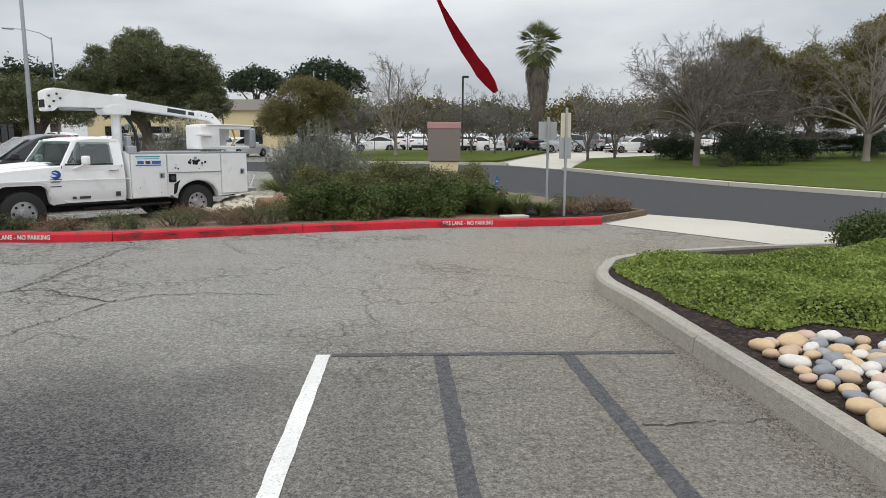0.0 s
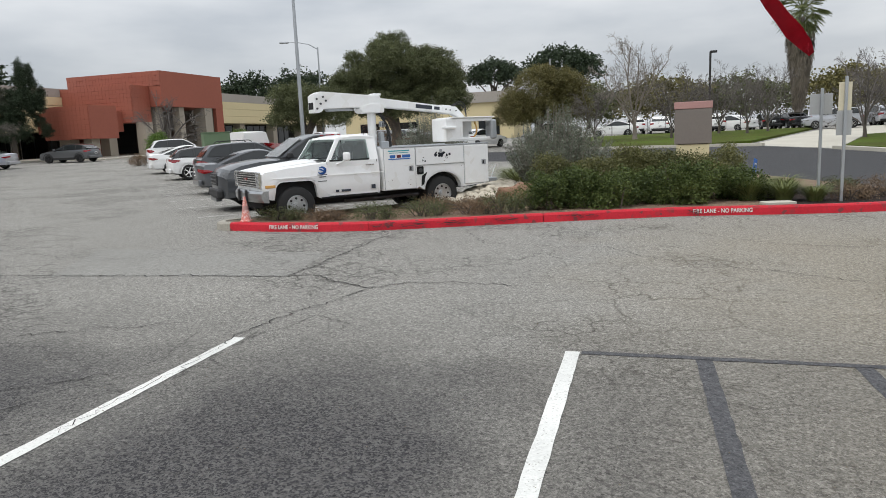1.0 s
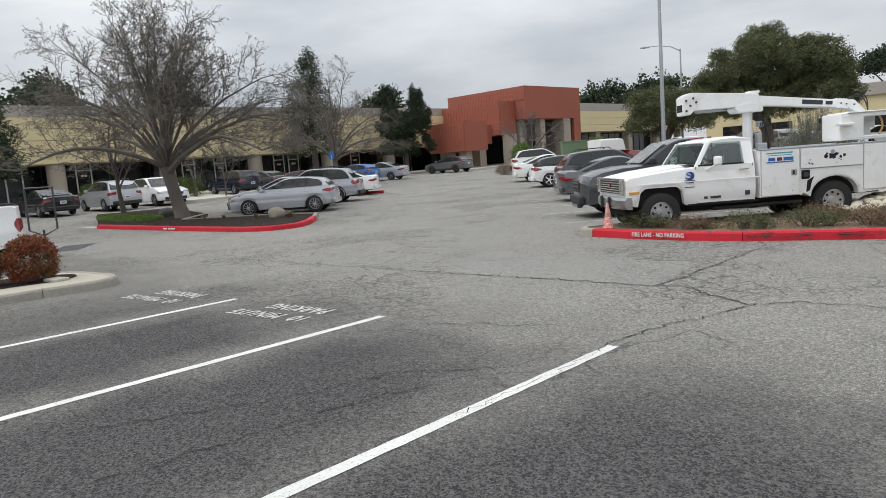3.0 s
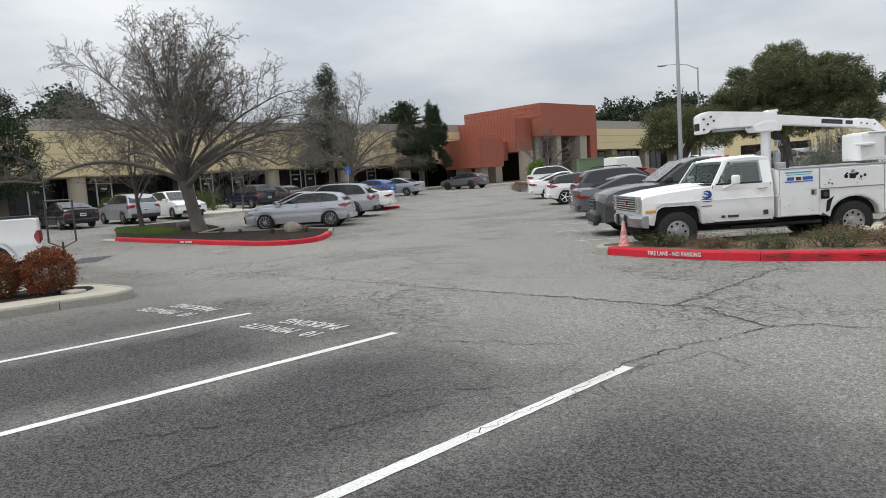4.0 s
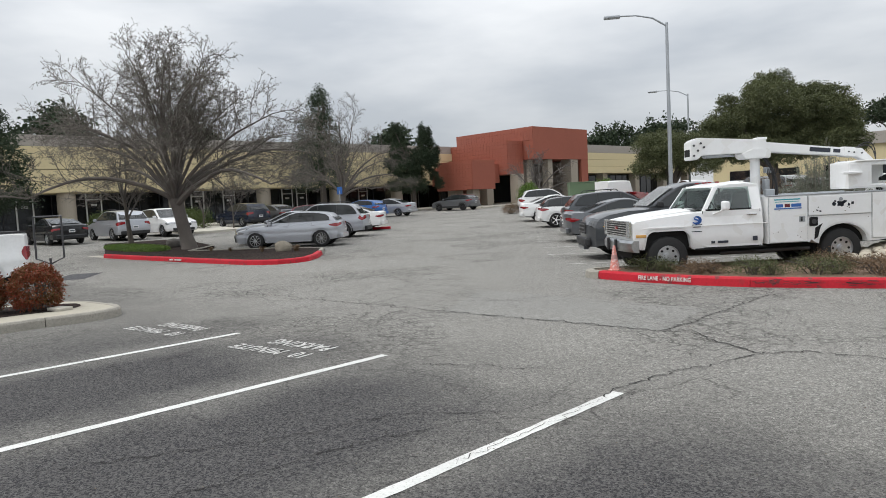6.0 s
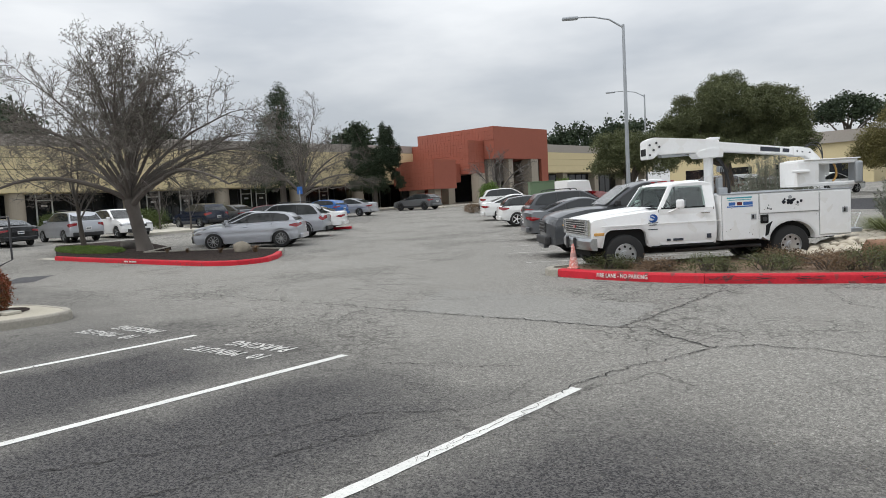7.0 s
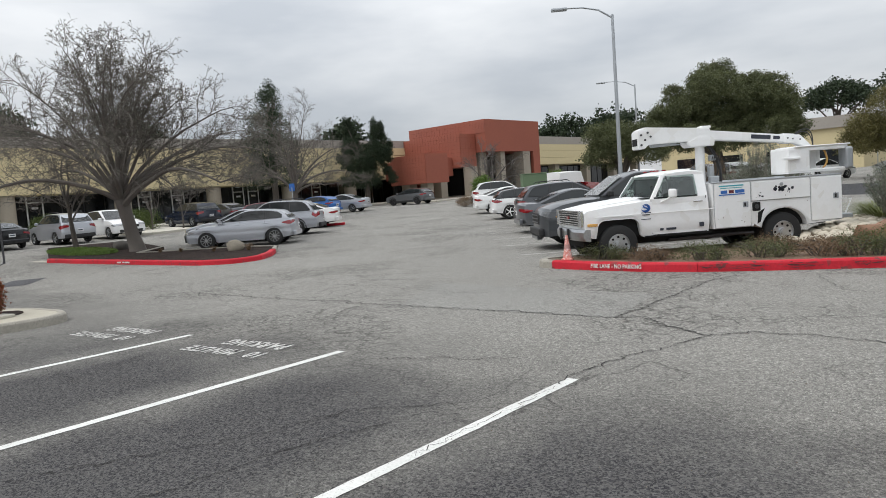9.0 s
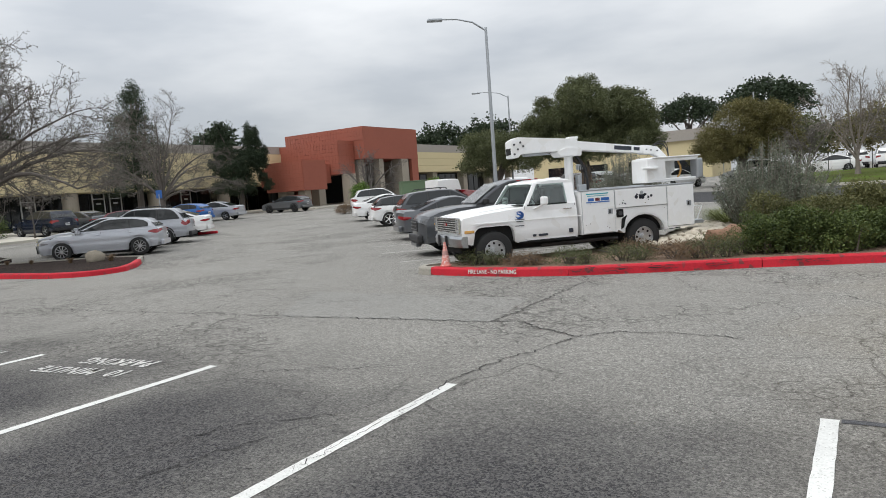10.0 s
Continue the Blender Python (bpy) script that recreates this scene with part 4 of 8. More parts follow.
            add_wheel(root, x, sg * (W / 2 - 0.115), r, 0.215, rim, spokes)
        # lamps wrapped round the corners
        lamp = {"sedan": (0.76, 0.90, 0.34), "hatch": (0.84, 0.99, 0.40), "suv": (0.86, 1.06, 0.32), "wagon": (0.84, 1.08, 0.24), "van": (0.85, 1.25, 0.10)}.get(style, (0.82, 1.14, 0.10))
        part("headlight", corner_lamp(top, half, f, 1, sg, hz * 0.76, hz * 0.90, 0.34, 0.5), M_HEADDARK if style in PICKUPS else M_HEAD, root)
        part("tail_light", corner_lamp(top, half, b, -1, sg, lamp[0], lamp[1], lamp[2], 0.62), M_TAIL, root)
    # front and rear glass
    for nm, (x0, z0), (x1, z1), s in (("windscreen", (cx - 0.03, cz + 0.02), (sx + 0.04, H - 0.10), 1), ("rear_window", (gx + 0.06, dz + 0.04), (ex - 0.015, H - 0.13), -1)):
        if s < 0 and style in PICKUPS:
            z0 = bz + 0.1
        d = Vector((x1 - x0, 0, z1 - z0)).normalized()
        nrm = Vector((d.z, 0, -d.x)) * s
        g = bmesh.new()
        off = nrm * 0.03 if s > 0 else nrm * 0.02
        a = [g.verts.new(Vector((x, y, z)) + off) for x, z, k in ((x0, z0, 0.9), (x1, z1, 0.9)) for y in [(flank(z) - 0.07) * q for q in (-1, -0.5, 0, 0.5, 1)]]
        for k in range(4):
            g.faces.new((a[k], a[k + 1], a[6 + k], a[5 + k]))
        bmesh.ops.solidify(g, geom=list(g.faces), thickness=0.03)
        bmesh.ops.recalc_face_normals(g, faces=g.faces)
        part(nm, g, M_SCREEN, cabin)
    part("grille", box(bmesh.new(), (f - 0.035, 0, hz * 0.70), (0.06, W * 0.50, 0.16 if style not in PICKUPS else 0.3), bevel=0.02), M_BLACK, root)
    part("front_bumper", box(bmesh.new(), (f - 0.05, 0, 0.40), (0.10, W * 0.72, 0.16), bevel=0.03), M_BLACK, root)
    part("rear_bumper", box(bmesh.new(), (b + 0.06, 0, 0.42 if style not in PICKUPS else 0.58), (0.14, W * 0.86, 0.2), bevel=0.04), M_BLACK if style in ("suv", "wagon", *PICKUPS) else body, root)
    pl = part("number_plate", box(bmesh.new(), (b - 0.012, 0, 0.72 if style not in PICKUPS else 0.62), (0.02, 0.31, 0.16)), M_PLATE, root)
    part("plate_bar", box(bmesh.new(), (b - 0.024, 0, 0.72 if style not in PICKUPS else 0.62), (0.006, 0.24, 0.06)), M_BAR, pl)
    if rack:
        for sg in (1, -1):
            part("roof_rail", tube(bmesh.new(), [(sx - 0.35, sg * 0.62, H), (sx - 0.45, sg * 0.62, H + 0.06), (ex + 0.4, sg * 0.62, H + 0.05), (ex + 0.3, sg * 0.62, H - 0.02)], 0.018, 6), M_BLACK, root)
    if cladding and style in PICKUPS:
        part("lower_bumper", box(bmesh.new(), (f - 0.03, 0, 0.46), (0.16, W * 0.84, 0.22), bevel=0.05), M_BLACK, root)
        part("skid_plate", box(bmesh.new(), (f - 0.02, 0, 0.31), (0.14, W * 0.5, 0.10), bevel=0.02), M_DKGREY, root)
        for q in range(3):
            part("grille_bar", box(bmesh.new(), (f + 0.0, 0, hz * 0.70 - 0.09 + 0.09 * q), (0.03, W * 0.48, 0.03), bevel=0.008), M_DARKALLOY, root)
        for sg in (1, -1):
            part("fog_lamp", box(bmesh.new(), (f - 0.04, sg * W * 0.34, 0.50), (0.12, 0.2, 0.10), bevel=0.03), M_HEADDARK, root)
            part("marker_lamp", box(bmesh.new(), (f - 0.42, sg * (W / 2 - 0.02), hz * 0.74), (0.10, 0.05, 0.03), bevel=0.006), M_AMBER, root)
    if style in PICKUPS:
        bd = bmesh.new()
        box(bd, ((gx + b) / 2 - 0.05, 0, bz + 0.008), (abs(gx - b) - 0.3, W * 0.8, 0.04))
        part("bed_cover", bd, M_BLACK, root)
    return root


def at_land(x, y, heading, dz=0.0):
    return pose(x, y, rise(x, y) + dz, 0, 0, heading)


ST = 43.0      # heading of the bays
car("white SUV with dark glass parked nose-in", M_WHITE, at_land(-30.3, 40.4, ST), "suv", rim=M_ALLOY, group="cars in the bay row")
car("white saloon car parked nose-in", M_WHITE, at_land(-23.7, 32.6, ST), "sedan", rim=M_DARKALLOY, group="cars in the bay row")
c_car = car("white hatchback with a black roof and white wheels", M_WHITE, at_land(-19.45, 28.5, ST), "hatch", rim=M_WHITE, roof=M_BLACKP, group="cars in the bay row")
d_car = car("dark grey SUV with red tail lamps", M_DKGREY, at_land(-15.1, 24.7, ST), "suv", group="cars in the bay row", rack=True)
car("grey saloon car with red tail lamps", M_GREYP, at_land(-12.8, 21.7, ST), "sedan", group="cars in the bay row")
ranger = car("dark grey pickup truck with black cladding facing the aisle", M_DKGREY, at_land(-8.3, 16.9, ST + 180), "pickup", rim=M_DARKALLOY, cladding=True, group="cars in the bay row")
hatch = car("silver hatchback with two-tone alloy wheels beside a tree island", M_SILVER, at_land(-25.2, 15.65, ST + 182), "hatch", rim=M_ALLOY, spokes=10, group="cars in the left row")
car("silver-grey estate SUV with black roof rails", M_SILVER, at_land(-28.7, 19.5, ST + 180), "wagon", rack=True, cladding=True, group="cars in the left row")
car("white saloon car with red tail lamps", M_WHITE, at_land(-31.6, 23.0, ST + 180), "sedan", group="cars in the left row")
car("grey saloon car between a hatchback and an estate", M_SILVER, at_land(-27.5, 16.95, ST + 180), "sedan", group="cars in the left row")
car("maroon car parked nose-in", M_MAROON, at_land(-38.0, 26.0, ST), "hatch", group="cars in the left row")
car("bright blue hatchback beside a silver car", M_BLUEP, at_land(-43.5, 33.2, 200), "hatch", group="cars by the building")
car("silver saloon car with red tail lamps", M_SILVER, at_land(-43.6, 36.2, 205), "sedan", group="cars by the building")
car("dark grey compact SUV with black roof", M_GREYP, at_land(-44.3, 44.9, 188), "hatch", roof=M_BLACKP, rim=M_DARKALLOY, cladding=True, group="cars by the building")
car("black saloon car with red tail lamps", M_BLACKP, at_land(-42.4, 11.2, 185), "sedan", group="cars by the building")
car("silver SUV with red tail lamps", M_SILVER, at_land(-41.9, 14.4, 184), "suv", group="cars by the building", rack=True)
car("white SUV parked nose-out", M_WHITE, at_land(-42.2, 17.3, 4), "suv", group="cars by the building")
car("navy blue SUV with dark glass", M_NAVY, at_land(-46.3, 24.7, 184), "suv", group="cars by the building")
car("grey saloon car beside a navy SUV", M_GREYP, at_land(-46.8, 27.6, 184), "sedan", group="cars by the building")
car("white full-size pickup truck with tall red tail lamps", M_WHITE, at_land(-19.6, 1.5, 268), "big_pickup", cladding=False, group="cars in the left row")
van = car("white panel van with a dark rear door glass", M_WHITE, at_land(-27.4, 43.4, 140), "van", group="cars behind the bay row")


# ---- bucket truck ----
def flat_solid(outline, y0, y1):
    """A solid with this side outline in x, z between two widths."""
    bm = bmesh.new()
    a, b = ([bm.verts.new((x, y, z)) for x, z in outline] for y in (y0, y1))
    bm.faces.new(a)
    bm.faces.new(b[::-1])
    for k in range(len(outline)):
        bm.faces.new((a[k], a[(k + 1) % len(a)], b[(k + 1) % len(a)], b[k]))
    bmesh.ops.recalc_face_normals(bm, faces=bm.faces)
    return bm


def square_arch(x, half_w, z0, z1, n=5):
    """A wheel opening with a flat top and rounded corners, from rear to front."""
    c = 0.16
    rear = [(x - half_w - 0.03, z0)] + [(x - half_w + c - c * math.cos(q), z1 - c + c * math.sin(q)) for q in (math.pi / 2 * i / n for i in range(n + 1))]
    return rear + [(2 * x - u, v) for u, v in rear[::-1]]


def hoop(points, y, width, t):
    """A raised lip along the edge of an opening; points in x, z."""
    bm = bmesh.new()
    cx = sum(u for u, _ in points) / len(points)
    cz = min(v for _, v in points)
    rows = []
    for u, v in points:
        d = Vector((u - cx, v - cz + 0.1)).normalized() * width
        rows.append((u, v, u + d.x, v + d.y))
    qa, qb = [bm.verts.new((r[0], y, r[1])) for r in rows], [bm.verts.new((r[2], y, r[3])) for r in rows]
    for k in range(len(rows) - 1):
        bm.faces.new((qa[k], qa[k + 1], qb[k + 1], qb[k]))
    bmesh.ops.solidify(bm, geom=list(bm.faces), thickness=t)
    bmesh.ops.recalc_face_normals(bm, faces=bm.faces)
    return bm


def bucket_truck():
    m = at_land(-5.90, 13.97, 227.0)
    root = thing("bucket_truck", "old white utility bucket truck with service body and stowed boom", "truck", m)
    W, f, r, zs = 1.98, 2.37, 0.385, 0.50
    xf, xr = 1.70, -1.63

    def half(x, z):
        w = W / 2 - 0.02
        if z < 0.70:
            w -= 0.05 * (0.70 - z) / 0.2
        if z > 0.96:
            w -= 0.035 * (z - 0.96) / 0.25
        return w + (0.012 if 0.90 < z < 0.97 else 0)

    low = [(-0.12, zs), (xf - 0.52, zs)] + square_arch(xf, 0.42, zs + 0.04, 0.90) + [(xf + 0.50, zs + 0.04), (f - 0.08, zs + 0.07)]
    top = [(f - 0.04, 0.62), (f, 0.72), (f, 1.06), (f - 0.05, 1.10), (1.9, 1.155), (1.3, 1.205), (1.0, 1.225), (0.0, 1.225), (-0.12, 1.225)]
    part("front_body", loft((low + top)[::-1], half, 0.03, 0.012, 4.7), M_OLDWHITE, root)
    part("bonnet", loft([(f - 0.02, 1.05), (f - 0.05, 1.115), (1.9, 1.185), (1.3, 1.245), (1.04, 1.265), (1.04, 1.2), (1.9, 1.10)], lambda x, z: 0.70, 0.02, 0.01, 4.7), M_OLDWHITE, root)

    def flank(z):
        return W / 2 - 0.06 - 0.16 * max(0, z - 1.2) / 0.55

    # cab: roof, pillars and glass round an open interior
    cab = part("cab_roof", loft([(0.74, 1.655), (0.66, 1.71), (0.45, 1.745), (0.15, 1.75), (-0.05, 1.725), (-0.11, 1.66), (-0.10, 1.645), (0.2, 1.655)], lambda x, z: flank(1.62), 0.045, 0.0, 5.2), M_OLDWHITE, root, "white cab roof")
    part("rear_wall", flat_solid([(-0.06, 1.2), (-0.12, 1.2), (-0.125, 1.38), (-0.065, 1.38)], -0.86, 0.86), M_OLDWHITE, cab)
    part("rear_window", flat_solid([(-0.085, 1.375), (-0.095, 1.375), (-0.10, 1.66), (-0.09, 1.66)], -0.72, 0.72), M_PANE, cab)
    for sg in (1, -1):
        part("rear_pillar", panel([(0.09, 1.20), (0.085, 1.55), (0.13, 1.63), (0.2, 1.67), (-0.10, 1.69), (-0.115, 1.6), (-0.12, 1.20)], flank, sg * 0.004, 0.06), M_OLDWHITE, cab)
        part("front_pillar", panel([(1.02, 1.215), (0.735, 1.675), (0.655, 1.675), (0.94, 1.215)], flank, sg * 0.004, 0.05), M_OLDWHITE, cab)
        part("roof_rail", panel([(0.72, 1.625), (0.66, 1.70), (-0.05, 1.70), (0.05, 1.625)], flank, sg * 0.002, 0.05), M_OLDWHITE, cab)
        part("window_seal", panel([(0.955, 1.213), (0.955, 1.247), (0.08, 1.247), (0.08, 1.213)], flank, sg * 0.008, 0.03), M_UNDER, cab)
        part("vent_divider", panel([(0.655, 1.24), (0.655, 1.64), (0.63, 1.64), (0.63, 1.24)], flank, sg * 0.006, 0.02), M_UNDER, cab)
        part("side_window", panel([(0.93, 1.24), (0.68, 1.64), (0.10, 1.64), (0.085, 1.24)], flank, sg * -0.012 + (0.0 if sg > 0 else 0.024), 0.006), M_PANE, cab)
        door = part("door", panel([(1.01, 0.56), (1.01, 1.21), (-0.07, 1.21), (-0.07, 0.53), (0.95, 0.53)], lambda z: half(0, z), sg * 0.012), M_OLDWHITE, root)
        for u0, u1, v0, v1 in ((1.012, 1.022, 0.55, 1.215), (-0.085, -0.075, 0.52, 1.215), (-0.08, 1.0, 0.515, 0.525)):
            part("door_gap", panel([(u0, v0), (u0, v1), (u1, v1), (u1, v0)], lambda z: half(0, z), sg * 0.004, 0.006), M_UNDER, door)
        part("door_handle", box(bmesh.new(), (0.10, sg * (half(0, 1.1) + 0.03), 1.115), (0.19, 0.03, 0.03), bevel=0.01), M_CHROME, door)
        part("side_crease", box(bmesh.new(), (0.65, sg * (half(0, 0.95) + 0.006), 0.945), (3.0, 0.014, 0.012), bevel=0.004), M_OLDWHITE, root)
        part("sill_trim", box(bmesh.new(), (0.5, sg * (half(0, 0.55) + 0.012), 0.50), (1.35, 0.02, 0.03)), M_UNDER, root)
        mir = part("mirror", box(bmesh.new(), (0.66, sg * (W / 2 + 0.13), 1.305), (0.10, 0.22, 0.17), bevel=0.035), M_OLDWHITE, root)
        part("mirror_arm", tube(bmesh.new(), [(0.82, sg * 0.95, 1.15), (0.74, sg * 1.02, 1.19), (0.67, sg * 1.08, 1.25)], 0.016, 6), M_OLDWHITE, mir)
        add_wheel(root, xf, sg * 0.855, r, 0.23, M_ALLOY, 0)
        add_wheel(root, xr, sg * 0.86, r, 0.21, M_ALLOY, 0)
        add_wheel(root, xr, sg * 0.60, r, 0.21, M_ALLOY, 0)
        part("arch_lip", hoop(square_arch(xf, 0.42, zs + 0.04, 0.90, 7), sg * (half(0, 0.8) + 0.012), 0.035, 0.014), M_OLDWHITE, root)
        part("headlight", box(bmesh.new(), (f + 0.005, sg * 0.80, 0.94), (0.05, 0.17, 0.17), bevel=0.02), M_HEAD, root)
        part("marker_lamp", box(bmesh.new(), (f - 0.16, sg * (W / 2 - 0.018), 0.80), (0.20, 0.03, 0.055), bevel=0.008), M_AMBER, root, "amber marker lamp")
    # inside the cab
    part("bench_seat", box(bmesh.new(), (0.35, 0, 1.05), (0.5, 1.5, 0.2), bevel=0.05), M_SEAT, root)
    for y in (0.42, -0.42):
        part("seat_back", box(bmesh.new(), (0.06, y, 1.30), (0.14, 0.6, 0.46), bevel=0.06, ry=-8), M_SEAT, root)
        part("head_rest", box(bmesh.new(), (0.03, y, 1.49), (0.09, 0.28, 0.16), bevel=0.04), M_SEAT, root)
    part("dashboard", box(bmesh.new(), (0.92, 0, 1.16), (0.22, 1.6, 0.16), bevel=0.04), M_UNDER, root)
    bm = bmesh.new()
    tube(bm, [Vector((0.66 + 0.11 * math.sin(q), 0.42 + 0.19 * math.cos(q), 1.30 + 0.16 * math.sin(q))) for q in (2 * math.pi * k / 16 for k in range(17))], 0.014, 6, False)
    part("steering_wheel", bm, M_UNDER, root)
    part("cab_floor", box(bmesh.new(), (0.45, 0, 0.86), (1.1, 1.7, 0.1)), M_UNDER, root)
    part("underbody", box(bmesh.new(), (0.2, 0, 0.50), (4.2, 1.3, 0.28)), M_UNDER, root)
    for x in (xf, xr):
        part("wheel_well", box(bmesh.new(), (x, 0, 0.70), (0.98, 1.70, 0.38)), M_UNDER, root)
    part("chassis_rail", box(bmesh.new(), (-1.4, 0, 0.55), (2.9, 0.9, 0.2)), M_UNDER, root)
    part("exhaust_pipe", tube(bmesh.new(), [(0.6, 0.7, 0.38), (-0.9, 0.72, 0.40), (-1.1, 0.8, 0.40)], 0.035, 8), M_DARKALLOY, root)
    # face
    grille = part("grille", box(bmesh.new(), (f + 0.005, 0, 0.93), (0.05, 1.42, 0.27), bevel=0.01), M_BLACK, root)
    for i in range(6):
        part("grille_bar", box(bmesh.new(), (f + 0.032, 0, 0.815 + i * 0.046), (0.02, 1.40, 0.018)), M_CHROME, grille)
    for z in (0.785, 1.075):
        part("grille_surround", box(bmesh.new(), (f + 0.02, 0, z), (0.05, 1.82, 0.025), bevel=0.006), M_CHROME, grille)
    for y in (-0.9, -0.71, 0.71, 0.9):
        part("grille_surround", box(bmesh.new(), (f + 0.02, y, 0.93), (0.05, 0.025, 0.29), bevel=0.006), M_CHROME, grille)
    part("badge", box(bmesh.new(), (f + 0.045, 0, 0.94), (0.02, 0.16, 0.06), bevel=0.008), M_TAIL, grille)
    part("front_bumper", loft([(f - 0.02, 0.49), (f + 0.09, 0.50), (f + 0.13, 0.56), (f + 0.13, 0.67), (f + 0.09, 0.72), (f - 0.02, 0.72)], lambda x, z: 0.98, 0.0, 0.06, 4.7), M_DULLCHROME, root, "dull dented chrome front bumper")
    for y in (-0.25, 0.3):
        part("bumper_guard", box(bmesh.new(), (f + 0.14, y, 0.61), (0.05, 0.08, 0.24), bevel=0.015), M_BLACK, root)
    ws = bmesh.new()
    a = [ws.verts.new((x - 0.06 * abs(k) ** 2, hw * k, z)) for x, z, hw in ((1.06, 1.235, 0.87), (0.765, 1.665, 0.78)) for k in (-1, -0.5, 0, 0.5, 1)]
    for k in range(4):
        ws.faces.new((a[k], a[k + 1], a[6 + k], a[5 + k]))
    bmesh.ops.solidify(ws, geom=list(ws.faces), thickness=0.008)
    part("windscreen", ws, M_PANE, cab)
    part("cowl_vent", box(bmesh.new(), (1.09, 0, 1.243), (0.14, 1.55, 0.02), bevel=0.005), M_BLACK, root)
    for y in (0.15, -0.45):
        part("wiper", tube(bmesh.new(), [(1.11, y, 1.26), (1.0, y + 0.38, 1.36)], 0.009, 5), M_BLACK, cab)
    for y in (-0.5, -0.15, 0, 0.15, 0.5):
        part("roof_lamp", box(bmesh.new(), (0.55, y, 1.755), (0.07, 0.06, 0.03), bevel=0.01), M_TAIL, cab)
    # service body
    sb = new("service_body")
    sb.parent = root
    tagged(sb, "white steel service body with locker doors")
    x0, x1, zb, zt = -0.20, -2.84, 0.54, 1.425
    opening = [(xr + 0.47 * math.cos(math.pi - math.pi * i / 12), 0.50 + 0.36 * math.sin(math.pi * i / 12)) for i in range(13)]
    prof = [(x0, zb), (x0, zt), (x1, zt), (x1, zb)] + opening + [(-1.02, 0.58), (-1.0, zb)]
    for sg in (1, -1):
        part("locker_box", flat_solid(prof, sg * 0.995, sg * 0.58), M_OLDWHITE, sb)
        for (a, b, c, d2) in ((-0.225, -0.945, 0.555, 1.40), (-0.975, -2.17, 1.035, 1.40), (-2.195, -2.825, 0.56, 1.40)):
            lk = part("locker_door", box(bmesh.new(), ((a + b) / 2, sg * 1.008, (c + d2) / 2), (abs(b - a), 0.024, d2 - c), bevel=0.007), M_OLDWHITE, sb)
            bm = bmesh.new()
            for u in (a + 0.009, b - 0.009):
                box(bm, (u, sg * 0.998, (c + d2) / 2), (0.006, 0.006, d2 - c + 0.02))
            box(bm, ((a + b) / 2, sg * 0.998, c - 0.008), (abs(b - a), 0.006, 0.009))
            part("door_gap", bm, M_GALV, lk)
        for (u, v) in ((-0.84, 0.98), (-2.70, 1.02)):
            la = part("locker_latch", box(bmesh.new(), (u, sg * 1.022, v), (0.11, 0.012, 0.11), bevel=0.006), M_GALV, sb)
            part("latch_handle", box(bmesh.new(), (u + 0.015, sg * 1.034, v), (0.03, 0.02, 0.075), bevel=0.006), M_BLACK, la)
        part("locker_latch", disc(bmesh.new(), (-1.58, sg * 1.025, 1.32), (0, 1, 0), 0.035, 0.02, 14), M_GALV, sb)
        ff = part("fuel_filler", box(bmesh.new(), (-1.07, sg * 1.0, 0.92), (0.16, 0.03, 0.17), bevel=0.02), M_UNDER, sb, "black fuel filler recess")
        part("fuel_cap", disc(bmesh.new(), (-1.07, sg * 1.012, 0.92), (0, 1, 0), 0.045, 0.03, 14), M_DARKALLOY, ff)
        part("top_rail", box(bmesh.new(), ((x0 + x1) / 2, sg * 0.97, zt + 0.012), (abs(x1 - x0) + 0.02, 0.09, 0.03), bevel=0.008), M_GALV, sb)
        part("wheel_flare", hoop(opening, sg * 1.012, 0.04, 0.03), M_OLDWHITE, sb)
        part("flare_step", flat_solid([(-1.08, 0.58), (-1.15, 0.62), (-1.19, 0.78), (-1.24, 0.88), (-1.10, 0.80)], sg * 1.0, sg * 1.003), M_UNDER, sb)
    part("bed_floor", box(bmesh.new(), (-1.5, 0, 0.85), (2.65, 1.2, 0.08)), M_GALV, sb)
    part("rear_step", box(bmesh.new(), (-2.97, 0, 0.60), (0.26, 1.9, 0.08), bevel=0.01), M_GALV, sb, "steel rear step")
    for y in (0.9, 0.55):
        part("step_stay", tube(bmesh.new(), [(-2.84, y, 0.95), (-3.1, y, 0.93), (-2.95, y, 0.60)], 0.015, 6), M_OLDWHITE, sb)
    # turret and boom
    ped = part("pedestal", tube(bmesh.new(), [(-0.45, 0, 0.85), (-0.45, 0, 2.22)], 0.095, 14), M_OLDWHITE, root, "white turret post")
    for (u, y, v), sz in (((-0.62, 0.10, 1.66), (0.10, 0.14, 0.22)), ((-0.68, 0.05, 1.95), (0.12, 0.14, 0.12)), ((-0.62, 0.22, 1.50), (0.2, 0.1, 0.14))):
        part("turret_control", box(bmesh.new(), (u, y, v), sz, bevel=0.02), M_GALV, ped)
    for k in range(5):
        part("control_lever", tube(bmesh.new(), [(-0.60 - 0.04 * k, 0.2, 1.85), (-0.60 - 0.045 * k, 0.24, 1.97)], 0.008, 5), M_BLACK, ped)
    for k, (y, z) in enumerate(((0.2, 1.95), (0.24, 1.6), (0.16, 1.8), (0.05, 1.7), (-0.1, 1.9))):
        part("hose", tube(bmesh.new(), bow((-0.5, y * 0.5, 2.3), (-0.95 - 0.05 * k, y, z), (-0.62, y + 0.04, 1.1), 8), 0.014, 6), M_BLACK, ped)
    boom = new("boom")
    boom.parent = root

    def beam(outline, y, bev=0.014):
        bm = flat_solid(outline, -y, y)
        bmesh.ops.bevel(bm, geom=list(bm.edges), offset=bev, segments=2, affect="EDGES")
        return bm

